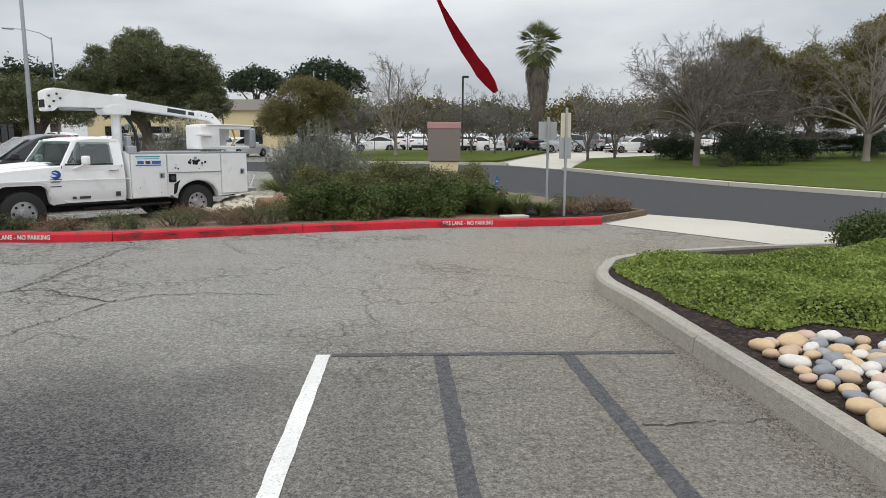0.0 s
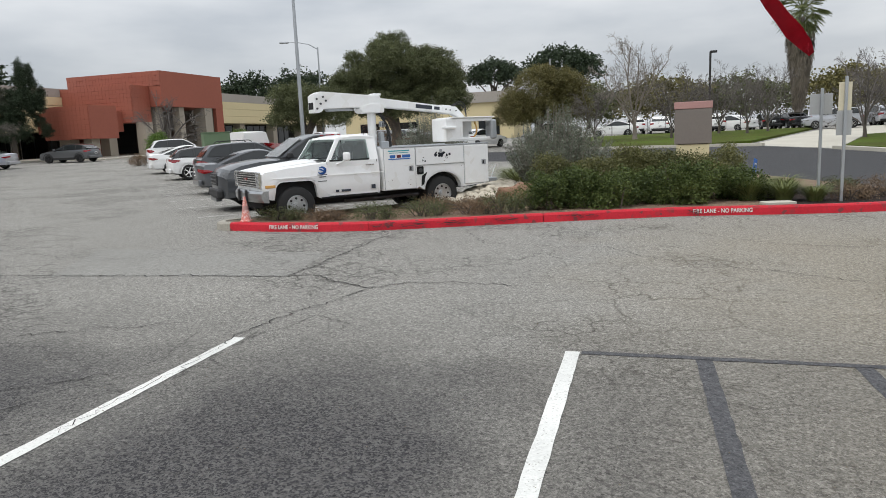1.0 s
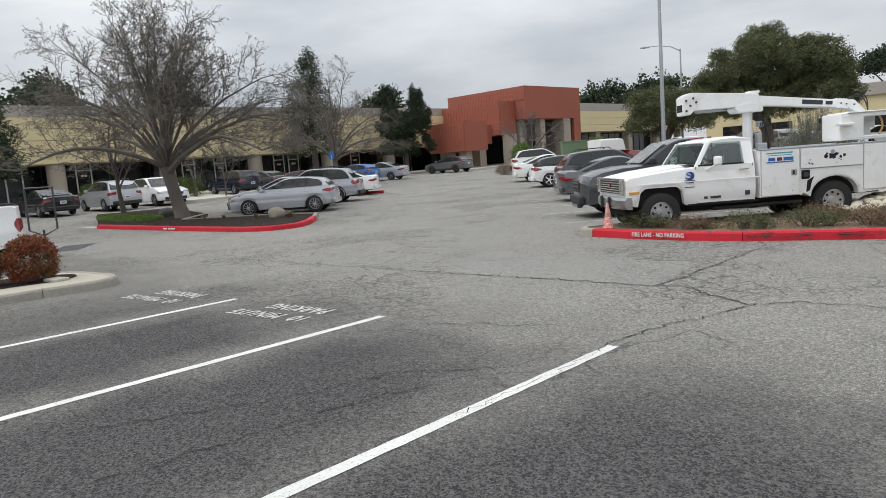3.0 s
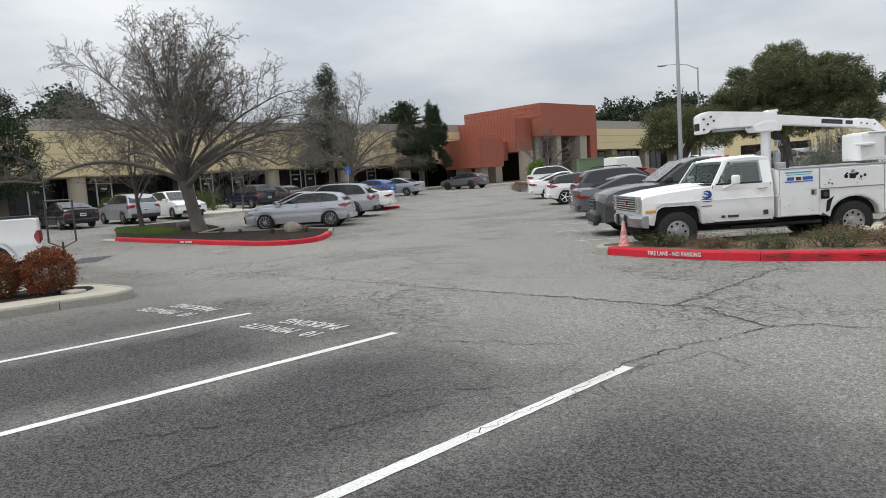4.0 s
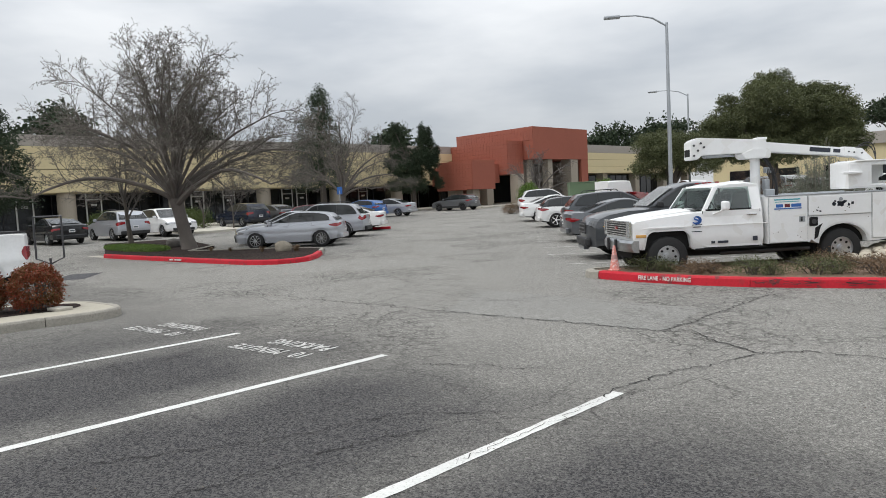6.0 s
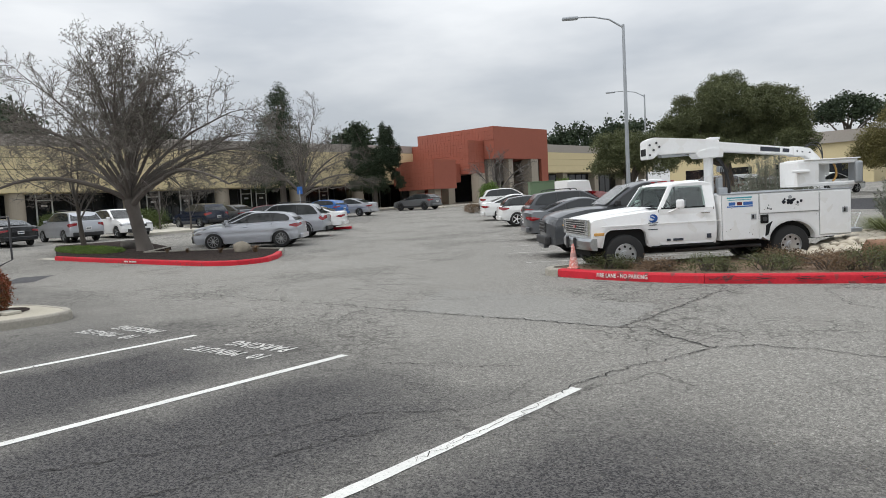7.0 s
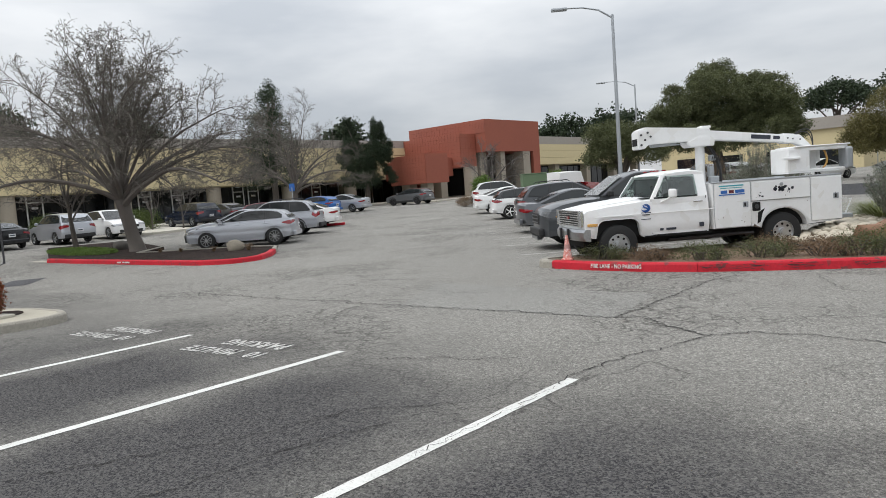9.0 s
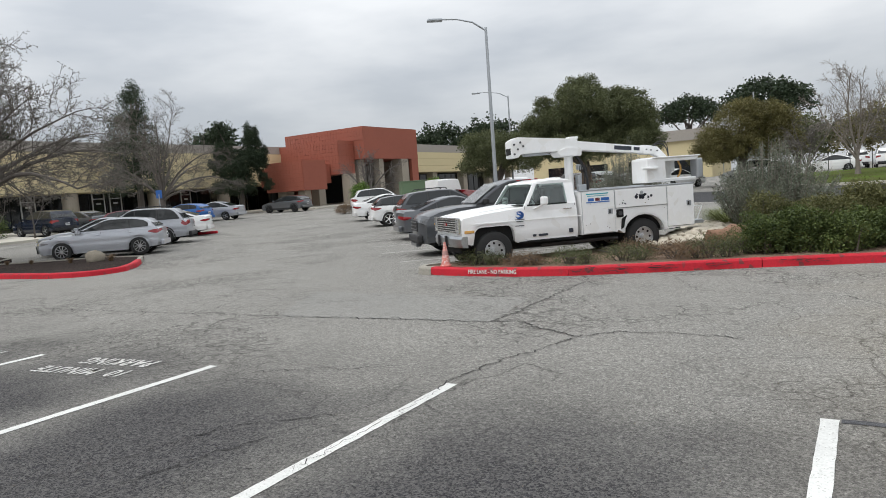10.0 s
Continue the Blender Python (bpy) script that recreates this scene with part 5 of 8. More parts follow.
    part("lower_boom", beam([(0.90, 2.30), (0.90, 2.60), (0.76, 2.655), (0.2, 2.615), (-0.62, 2.555), (-0.62, 2.30), (-0.2, 2.31), (0.62, 2.30)], 0.16), M_OLDWHITE, boom)
    part("boom_end_plate", beam([(0.92, 2.22), (0.92, 2.58), (0.80, 2.63), (0.62, 2.60), (0.60, 2.40), (0.78, 2.22)], 0.185), M_OLDWHITE, boom)
    part("boom_recess", box(bmesh.new(), (0.90, 0.0, 2.36), (0.06, 0.26, 0.14)), M_UNDER, boom)
    part("boom_under_box", beam([(0.60, 2.30), (0.15, 2.305), (-0.05, 2.26), (0.58, 2.245)], 0.10), M_GALV, boom)
    part("boom_saddle", beam([(-0.10, 2.29), (-0.18, 2.19), (-0.68, 2.19), (-0.70, 2.33), (-0.50, 2.40), (-0.30, 2.38)], 0.19), M_OLDWHITE, boom)
    part("upper_boom", beam([(-0.55, 2.32), (-0.55, 2.52), (-2.42, 2.30), (-2.42, 2.145)], 0.115), M_OLDWHITE, boom)
    part("boom_collar", beam([(-2.20, 2.15), (-2.20, 2.345), (-2.45, 2.32), (-2.45, 2.125)], 0.135), M_OLDWHITE, boom)
    part("boom_tip", beam([(-2.44, 2.15), (-2.46, 2.31), (-2.60, 2.30), (-2.84, 2.06), (-2.70, 2.02)], 0.09), M_OLDWHITE, boom)
    part("boom_hinge", box(bmesh.new(), (-0.56, 0.0, 2.585), (0.20, 0.22, 0.05), bevel=0.012), M_OLDWHITE, boom)
    for u, v in ((0.86, 2.30), (0.86, 2.50), (0.72, 2.54), (0.78, 2.40), (0.66, 2.46)):
        part("bolt", disc(bmesh.new(), (u, 0.19, v), (0, 1, 0), 0.022, 0.03, 10), M_DARKALLOY, boom)
    for u, v in ((-2.29, 2.24), (-2.40, 2.22), (-2.56, 2.2)):
        part("bolt", disc(bmesh.new(), (u, 0.14, v), (0, 1, 0), 0.016, 0.02, 8), M_DARKALLOY, boom)
    part("maker_bar", box(bmesh.new(), (-1.72, 0.118, 2.305), (0.42, 0.008, 0.085), ry=-6), M_BAR, boom)
    part("maker_bar", box(bmesh.new(), (-2.06, 0.118, 2.268), (0.14, 0.008, 0.07), ry=-6), M_BAR, boom)
    part("boom_hose", tube(bmesh.new(), bow((-2.5, 0.0, 2.30), (-2.95, 0.0, 2.62), (-2.86, 0.1, 2.05), 8), 0.012, 6), M_BLACK, boom)
    part("boom_hose", tube(bmesh.new(), bow((-2.5, 0.05, 2.30), (-2.85, 0.05, 2.50), (-2.80, 0.2, 2.02), 8), 0.012, 6), M_BLACK, boom)
    bucket = new("bucket")
    bucket.parent = root
    tagged(bucket, "white fibreglass bucket laid on its side, open end aft")
    for c, sz in (((-2.42, 0.62, 1.985), (1.24, 0.62, 0.05)), ((-2.42, 0.62, 1.525), (1.24, 0.62, 0.05)), ((-1.82, 0.62, 1.755), (0.05, 0.62, 0.46)), ((-2.3, 0.34, 1.755), (0.9, 0.05, 0.46)), ((-2.03, 0.91, 1.755), (0.42, 0.05, 0.46)), ((-2.62, 0.91, 1.955), (0.80, 0.05, 0.06)), ((-2.62, 0.91, 1.55), (0.80, 0.05, 0.05)), ((-3.0, 0.91, 1.755), (0.06, 0.05, 0.46))):
        part("bucket_wall", box(bmesh.new(), c, sz, bevel=0.016), M_OLDWHITE, bucket)
    part("bucket_lip", box(bmesh.new(), (-2.50, 0.62, 2.018), (1.16, 0.68, 0.025), bevel=0.01), M_OLDWHITE, bucket)
    part("control_box", box(bmesh.new(), (-3.04, 0.86, 1.74), (0.16, 0.26, 0.44), bevel=0.04), M_GALV, bucket, "grey control box")
    part("bucket_step", box(bmesh.new(), (-1.84, 0.95, 1.80), (0.36, 0.09, 0.05), bevel=0.012), M_OLDWHITE, bucket)
    part("bucket_bracket", box(bmesh.new(), (-2.7, 0.15, 1.86), (0.3, 0.4, 0.3), bevel=0.02), M_OLDWHITE, bucket)
    part("harness", tube(bmesh.new(), bow((-2.62, 0.8, 1.94), (-2.75, 0.82, 1.7), (-2.6, 0.8, 1.58), 6), 0.02, 6), M_AMBER, bucket)
    # markings
    part("marking_panel", box(bmesh.new(), (-0.57, 1.0215, 1.30), (0.58, 0.003, 0.2)), M_OLDWHITE, sb)
    for u, z, w, h, mm in ((-0.56, 1.36, 0.50, 0.024, M_TEAL), (-0.56, 1.318, 0.46, 0.012, M_TEAL), (-0.41, 1.245, 0.13, 0.062, M_BLUE), (-0.56, 1.245, 0.10, 0.062, M_MAROON), (-0.73, 1.245, 0.19, 0.062, M_BLUE), (-0.57, 1.19, 0.52, 0.022, M_BLUE)):
        part("marking_bar", box(bmesh.new(), (u, 1.0235, z), (w, 0.004, h)), mm, sb)
    rnd = random.Random(5)
    for k in range(26):
        u, v = (-1.58 + rnd.gauss(0, 0.13), 1.24 + rnd.gauss(0, 0.028)) if k < 20 else (-1.16 + rnd.gauss(0, 0.05), 1.12 + rnd.gauss(0, 0.02))
        bm = bmesh.new()
        q0, n = rnd.random() * 6.3, rnd.randint(5, 8)
        s = rnd.uniform(0.012, 0.042) * (1 if k < 20 else 0.5)
        vs = [bm.verts.new((u + s * rnd.uniform(0.6, 1.3) * math.cos(q0 + 6.283 * i / n), 1.0225, v + s * 0.9 * rnd.uniform(0.6, 1.3) * math.sin(q0 + 6.283 * i / n))) for i in range(n)]
        fc = bm.faces.new(vs)
        bmesh.ops.solidify(bm, geom=[fc], thickness=0.002)
        part("paint_chip", bm, M_BAR, sb, "dark patch of missing paint")
    for k in range(14):
        part("rust_spot", disc(bmesh.new(), (rnd.uniform(-2.8, -0.25), 1.0215, rnd.uniform(0.6, 1.38)), (0, 1, 0), rnd.uniform(0.004, 0.011), 0.003, 7), M_RUST, sb, "brown rust spot")
    logo, prev = bmesh.new(), None
    for i in range(17):
        q, w = radians(50 + 18 * i), 0.004 + 0.024 * math.sin(math.pi * i / 16)
        cur = [logo.verts.new((1.16 + (0.078 + k * w) * math.cos(q), 0.986, 1.055 + (0.062 + k * w) * math.sin(q))) for k in (1, -1)]
        if prev:
            logo.faces.new((prev[0], prev[1], cur[1], cur[0]))
        prev = cur
    bmesh.ops.solidify(logo, geom=list(logo.faces), thickness=0.004)
    part("door_mark", box(bmesh.new(), (1.15, 0.984, 1.06), (0.12, 0.006, 0.03), ry=-25), M_BLUE, root)
    part("door_mark", logo, M_BLUE, root)
    for z, w, mm in ((0.965, 0.20, M_BAR), (0.925, 0.15, M_BAR), (0.84, 0.19, M_BAR)):
        part("marking_bar", box(bmesh.new(), (1.15, half(0, z) + 0.008, z), (w, 0.004, 0.014)), mm, root)
    for k, w in enumerate((0.07, 0.20)):
        part("marking_bar", box(bmesh.new(), (0.84 - 0.19 * k, half(0, 0.62) + 0.016, 0.62), (w, 0.006, 0.045)), M_BAR, root)
    part("door_sticker", box(bmesh.new(), (0.04, half(0, 0.66) + 0.018, 0.66), (0.09, 0.006, 0.085)), M_BAR, root)


bucket_truck()


# ---- plants ----
M_OLIVE = leaf_mat("olive_green_leaves", (0.042, 0.053, 0.023), (0.185, 0.20, 0.092))
M_OAK = leaf_mat("brownish_green_leaves", (0.060, 0.058, 0.020), (0.25, 0.22, 0.085))
M_PINE = leaf_mat("dark_pine_needles", (0.018, 0.030, 0.018), (0.06, 0.085, 0.042))
M_SHRUB = leaf_mat("small_dark_green_leaves", (0.014, 0.030, 0.007), (0.145, 0.185, 0.05))
M_SAGE = leaf_mat("silver_grey_leaves", (0.07, 0.082, 0.055), (0.28, 0.31, 0.235))
M_DRY = leaf_mat("dry_brown_leaves", (0.10, 0.065, 0.04), (0.26, 0.18, 0.11))
M_COVER = leaf_mat("fresh_green_ground_cover", (0.085, 0.125, 0.018), (0.33, 0.40, 0.10), trans=0.3)
M_NANDINA = leaf_mat("red_and_green_leaves", (0.075, 0.085, 0.025), (0.34, 0.045, 0.03))
M_BLADE = leaf_mat("yellow_green_blades", (0.07, 0.095, 0.03), (0.26, 0.28, 0.10))
M_FROND = leaf_mat("palm_fronds", (0.055, 0.08, 0.025), (0.27, 0.29, 0.12))
M_SKIRT = leaf_mat("dead_palm_fronds", (0.07, 0.058, 0.042), (0.25, 0.215, 0.165))
M_DEBRIS = leaf_mat("leaf_crumbs", (0.07, 0.055, 0.04), (0.22, 0.18, 0.13))
M_BUD = leaf_mat("pale_buds", (0.10, 0.095, 0.08), (0.24, 0.23, 0.18))
M_HEDGE = leaf_mat("brownish_olive_shrub_leaves", (0.050, 0.058, 0.018), (0.22, 0.21, 0.085))
M_BUSH = leaf_mat("bright_green_shrub_leaves", (0.05, 0.10, 0.02), (0.18, 0.27, 0.05))


def mesh_of(name, V, F, material, parent=None, label="", smooth=False):
    me = bpy.data.meshes.new(name)
    me.from_pydata(V, [], F)
    me.materials.append(material)
    if smooth:
        me.shade_smooth()
    ob = new(name, me)
    if parent:
        ob.parent = parent
    return tagged(ob, label)


def leaf_mesh(name, pts, size, material, parent=None, label="", long=1.6, seed=0, up=0.0, flat=None):
    """One small folded leaf at each point, at random turns."""
    g = np.random.default_rng(seed)
    n = len(pts)
    pts = np.asarray(pts, float)
    d = g.normal(size=(n, 3))
    d[:, 2] = d[:, 2] * 0.8 + up
    if flat is not None:
        d[:, 2] *= flat
    d /= np.linalg.norm(d, axis=1)[:, None]
    o = g.normal(size=(n, 3))
    s = np.cross(d, o)
    s /= np.linalg.norm(s, axis=1)[:, None] + 1e-9
    nr = np.cross(d, s)
    L = size * g.uniform(0.6, 1.35, n)[:, None]
    a, b = pts - d * L * 0.5, pts + d * L * 0.5
    w = L / long * 0.5
    c1, c2 = pts + s * w + nr * w * 0.35, pts - s * w + nr * w * 0.35
    V = np.stack([a, c1, b, c2], 1).reshape(-1, 3)
    me = bpy.data.meshes.new(name)
    me.vertices.add(4 * n)
    me.vertices.foreach_set("co", V.ravel().astype(np.float32))
    me.loops.add(4 * n)
    me.loops.foreach_set("vertex_index", np.arange(4 * n, dtype=np.int32))
    me.polygons.add(n)
    me.polygons.foreach_set("loop_start", np.arange(0, 4 * n, 4, dtype=np.int32))
    me.update()
    me.validate()
    me.materials.append(material)
    ob = new(name, me)
    if parent:
        ob.parent = parent
    return tagged(ob, label)


def crown_points(blobs, n, seed, clump=0.35, per=26, inner=0.55, ragged=0.28):
    """Points in many small clumps over uneven rounded masses, with gaps."""
    g = np.random.default_rng(seed)
    vol = np.array([b[3] * b[4] * b[5] for b in blobs]) ** 0.7
    pick = g.choice(len(blobs), size=max(1, n // per), p=vol / vol.sum())
    out = []
    for k in pick:
        cx, cy, cz, rx, ry, rz = blobs[k]
        d = g.normal(size=3)
        d /= np.linalg.norm(d)
        if d[2] < -0.75:
            d[2] *= -0.6
        q = (inner + (1 - inner) * g.random() ** 0.5) * (1 + ragged * (noise.noise(Vector((cx + d[0] * 2.2, cy + d[1] * 2.2, cz + d[2] * 2.2))) + 0.15 * g.normal()))
        c = np.array((cx + d[0] * rx * q, cy + d[1] * ry * q, cz + d[2] * rz * q))
        out.append(c + g.normal(size=(per, 3)) * clump * np.array((1, 1, 0.75)))
    return np.concatenate(out)


def lumps(blobs, seed, k=7, share=0.42):
    """Breaks rounded masses into many smaller ones, for an uneven outline."""
    r5, out = random.Random(seed), []
    for cx, cy, cz, rx, ry, rz in blobs:
        out.append((cx, cy, cz, rx * 0.75, ry * 0.75, rz * 0.75))
        for _ in range(k):
            d = Vector((r5.gauss(0, 1), r5.gauss(0, 1), r5.gauss(0.25, 0.9))).normalized()
            q = r5.uniform(0.55, 0.85)
            e = share * r5.uniform(0.6, 1.2)
            out.append((cx + d.x * rx * q, cy + d.y * ry * q, cz + d.z * rz * q, rx * e, ry * e, rz * e))
    return out


def limb(V, F, pts, radii, sides):
    base, n = len(V), len(pts)
    for i in range(n):
        d = (pts[min(i + 1, n - 1)] - pts[max(i - 1, 0)]).normalized()
        a = d.orthogonal().normalized()
        b = d.cross(a)
        for k in range(sides):
            q = 2 * math.pi * k / sides
            V.append(pts[i] + radii[i] * (math.cos(q) * a + math.sin(q) * b))
    for i in range(n - 1):
        for k in range(sides):
            u, v = base + i * sides, base + (i + 1) * sides
            F.append((u + k, u + (k + 1) % sides, v + (k + 1) % sides, v + k))


def grow(rnd, VT, FT, V, F, tips, p, d, length, radius, level, spec, floor=-9.0):
    """A branch and its side branches; spec: for each level the number, length share, spread angle, droop."""
    n = 6 if level == 0 else (5 if level < 3 else 3)
    pts, q, dd = [p.copy()], p.copy(), d.copy()
    num, share, ang, droop, wob = spec[level]
    for i in range(n):
        dd = (dd + Vector((rnd.gauss(0, wob), rnd.gauss(0, wob), rnd.gauss(0, wob) + droop))).normalized()
        if level and q.z < floor and dd.z < 0.25:
            dd = Vector((dd.x, dd.y, 0.25)).normalized()
        q = q + dd * (length / n)
        pts.append(q.copy())
    taper = 0.45 if level < 2 else 0.3
    limb(VT if level == 0 else V, FT if level == 0 else F, pts, [max(0.0035, radius * (1 - (1 - taper) * i / n)) * (1.25 if level == 0 and i == 0 else 1) for i in range(n + 1)], 9 if level == 0 else (6 if level == 1 else (4 if level == 2 else 3)))
    if level + 1 >= len(spec):
        tips.append(pts[-1])
        tips.append(pts[-2])
        return
    for k in range(num):
        t = (0.55 + 0.45 * (k + rnd.random()) / num) if level == 0 else (0.18 + 0.82 * (k + rnd.random()) / num)
        t = min(t, 0.999)
        i = int(t * n)
        at = pts[i].lerp(pts[i + 1], t * n - i)
        ax = (pts[i + 1] - pts[i]).normalized() if level or floor < 0 else Vector((0, 0, 1))
        side = Matrix.Rotation(rnd.random() * 2 * math.pi if level else 2 * math.pi * (k + 0.3 * rnd.random()) / num * 1.0, 3, ax) @ ax.orthogonal().normalized()
        a = radians(ang * (rnd.uniform(0.65, 1.25) if level else (0.95, 0.5, 0.8, 0.3, 1.05, 0.65)[k % 6]))
        nd = (ax * math.cos(a) + side * math.sin(a)).normalized()
        grow(rnd, VT, FT, V, F, tips, at, nd, length * share * rnd.uniform(0.7, 1.2) * (1.0 if level == 0 else 1.1 - 0.5 * t), radius * ((0.34, 0.36, 0.45, 0.6) if floor < 0 else (0.38, 0.30, 0.32, 0.45))[min(level, 3)] * rnd.uniform(0.8, 1.15), level + 1, spec, floor)


def bare_tree(x, y, label, height, trunk, radius, spread, seed, dense=1.0, lean=(0, 0), droop=-0.02, bark=None, dz=0.1, share=None, buds=0, group="bare trees", levels=5, leaves=None, rmax=30.0, twiggy=False, floor=-9.0):
    rnd = random.Random(seed)
    root = thing("bare_tree", label, "tree", at_land(x, y, 0, dz), group)
    share = share or (height - trunk) / trunk * 0.62
    spec = [(max(4, round(8 * dense)), share, spread, 0.0, 0.04), (max(4, round(9 * dense)), 0.52, 44, droop + 0.03, 0.09), (max(4, round(10 * dense)), 0.46, 42, droop, 0.12), (max(3, round(9 * dense)), 0.48, 40, droop, 0.15), (0, 0, 0, droop, 0.18)][:levels - 1] + [(0, 0, 0, droop, 0.18)]
    if twiggy:
        spec[2], spec[3] = (12, 0.46, 44, droop, 0.10), (12, 0.5, 42, droop, 0.12)
    V, F, tips, VT, FT = [], [], [], [], []
    grow(rnd, VT, FT, V, F, tips, Vector((0, 0, -0.12)), Vector((lean[0], lean[1], 1)).normalized(), trunk, radius, 0, spec, floor)
    top, low = max(v.z for v in V), trunk * 0.6
    k, e = (height - low) / (top - low), 1 + ((height - low) / (top - low) - 1) * 0.5

    def fit_height(v):
        h = math.hypot(v.x, v.y) * e
        q = e * (rmax * math.tanh(h / rmax) / h if h > 0.01 else 1)
        return Vector((v.x * q, v.y * q, v.z if v.z < low else low + (v.z - low) * k))
    mesh_of("trunk", [fit_height(v) for v in VT], FT, bark or M_BARK, root, smooth=True)
    mesh_of("crown", [fit_height(v) for v in V], F, bark or M_TWIG, root)
    tips = [fit_height(v) for v in tips]
    if buds:
        g = np.random.default_rng(seed)
        pts = np.array([tuple(tips[i]) for i in g.integers(0, len(tips), buds)]) + g.normal(size=(buds, 3)) * 0.09
        leaf_mesh("bud_haze", pts, 0.04, leaves or M_DRY, root, "small brown buds", seed=seed)
    return root


def arch_tree(x, y, label, height, trunk_h, trunk_r, reach, seed, limbs=16, sub=15, twigs=10, tips=5, lean=(0.0, 0.0), bark=None, buds=0, group="bare trees", dz=0.1, fine=1.0, bud_mat=None, spikes=()):
    """A bare broad tree: a short trunk, arching limbs, side branches, twigs and spurs."""
    rnd = random.Random(seed)
    root = thing("bare_tree", label, "tree", at_land(x, y, 0, dz), group)
    VT, FT, V, F, ends = [], [], [], [], []
    fork = Vector((lean[0] * trunk_h, lean[1] * trunk_h, trunk_h))
    limb(VT, FT, [Vector((0, 0, -0.15)), Vector((0.0, 0.0, 0.12)), fork * 0.3, fork * 0.65, fork], [trunk_r * 1.45, trunk_r * 1.12, trunk_r * 0.92, trunk_r * 0.86, trunk_r * 0.95], 12)

    def run(p, d, length, n, bend, wob):
        pts = [p.copy()]
        for i in range(n):
            d = (d + Vector((rnd.gauss(0, wob), rnd.gauss(0, wob), rnd.gauss(0, wob) - bend))).normalized()
            if p.z < trunk_h + 0.3 and d.z < 0:
                d.z *= -0.3
            p = p + d * (length / n)
            pts.append(p.copy())
        return pts

    def side(axis, angle):
        o = Matrix.Rotation(rnd.random() * 2 * math.pi, 3, axis) @ axis.orthogonal().normalized()
        return (axis * math.cos(angle) + o * math.sin(angle)).normalized()

    def along(pts, t):
        q = min(t, 0.999) * (len(pts) - 1)
        i = int(q)
        return pts[i].lerp(pts[i + 1], q - i), (pts[i + 1] - pts[i]).normalized()

    for k in range(limbs + len(spikes)):
        t = k / (limbs - 1)
        az = 2.39996 * k + rnd.uniform(-0.25, 0.25)
        el = 5 + 48 * t ** 0.95
        if k >= limbs:
            el, az, t = 86, spikes[k - limbs], 0.9
        up = height - trunk_h
        c, s_ = math.cos(radians(el)), math.sin(radians(el))
        length = rnd.uniform(0.88, 1.12) / math.hypot(c / reach, s_ / up) * (1.2 if k < limbs else 1.75)
        start = min(88.0, el + (32 if k < limbs else 0))
        d = Vector((math.cos(az) * math.cos(radians(start)), math.sin(az) * math.cos(radians(start)), math.sin(radians(start))))
        p = fork + Vector((0, 0, -rnd.random() * 0.35 * (1 - t)))
        pts = run(p, d, length, 11, 0.122 * (1 - 0.35 * t) if k < limbs else 0.0, 0.055)
        r0 = trunk_r * (0.40 - 0.17 * t) * rnd.uniform(0.8, 1.1)
        limb(V, F, pts, [r0 * (1 - i / 11) ** 1.1 + 0.011 * fine for i in range(12)], 7)
        for j in range(sub):
            tj = 0.28 + 0.72 * (j + rnd.random()) / sub
            at, ax = along(pts, tj)
            length2 = (0.42 * length * (1.0 - 0.68 * tj) + 0.45) * rnd.uniform(0.6, 1.2) * (1.0 if k < limbs else 0.55)
            d2 = (side(ax, radians(rnd.uniform(28, 68))) + Vector((0, 0, 0.25))).normalized()
            p2 = run(at, d2, length2, 6, rnd.uniform(-0.02, 0.10), 0.10)
            r2 = (0.10 * r0 * (1 - tj) + 0.010 * fine) * rnd.uniform(0.8, 1.3)
            limb(V, F, p2, [r2 * (1 - 0.6 * i / 6) for i in range(7)], 4)
            for m in range(twigs):
                tm = 0.12 + 0.88 * (m + rnd.random()) / twigs
                a3, x3 = along(p2, tm)
                p3 = run(a3, (side(x3, radians(rnd.uniform(25, 65))) + Vector((0, 0, 0.15))).normalized(), rnd.uniform(0.28, 0.85) * (1.1 - 0.4 * tm), 3, rnd.uniform(-0.04, 0.10), 0.13)
                limb(V, F, p3, [0.0075 * fine, 0.0065 * fine, 0.0055 * fine, 0.004 * fine], 3)
                for _ in range(tips):
                    a4, x4 = along(p3, 0.15 + 0.85 * rnd.random())
                    e4 = a4 + side(x4, radians(rnd.uniform(30, 75))) * rnd.uniform(0.07, 0.24)
                    limb(V, F, [a4, e4], [0.005 * fine, 0.0035 * fine], 3)
                    ends.append(e4)
    mesh_of("trunk", VT, FT, bark or M_BARK, root, smooth=True)
    mesh_of("crown", V, F, bark or M_TWIG, root)
    if buds:
        g = np.random.default_rng(seed)
        pick = g.integers(0, len(ends), buds)
        leaf_mesh("bud_haze", np.array([tuple(ends[i]) for i in pick]) + g.normal(size=(buds, 3)) * 0.018, 0.036 * fine, bud_mat or M_BUD, root, "small pale grey-green buds", seed=seed)
    return root


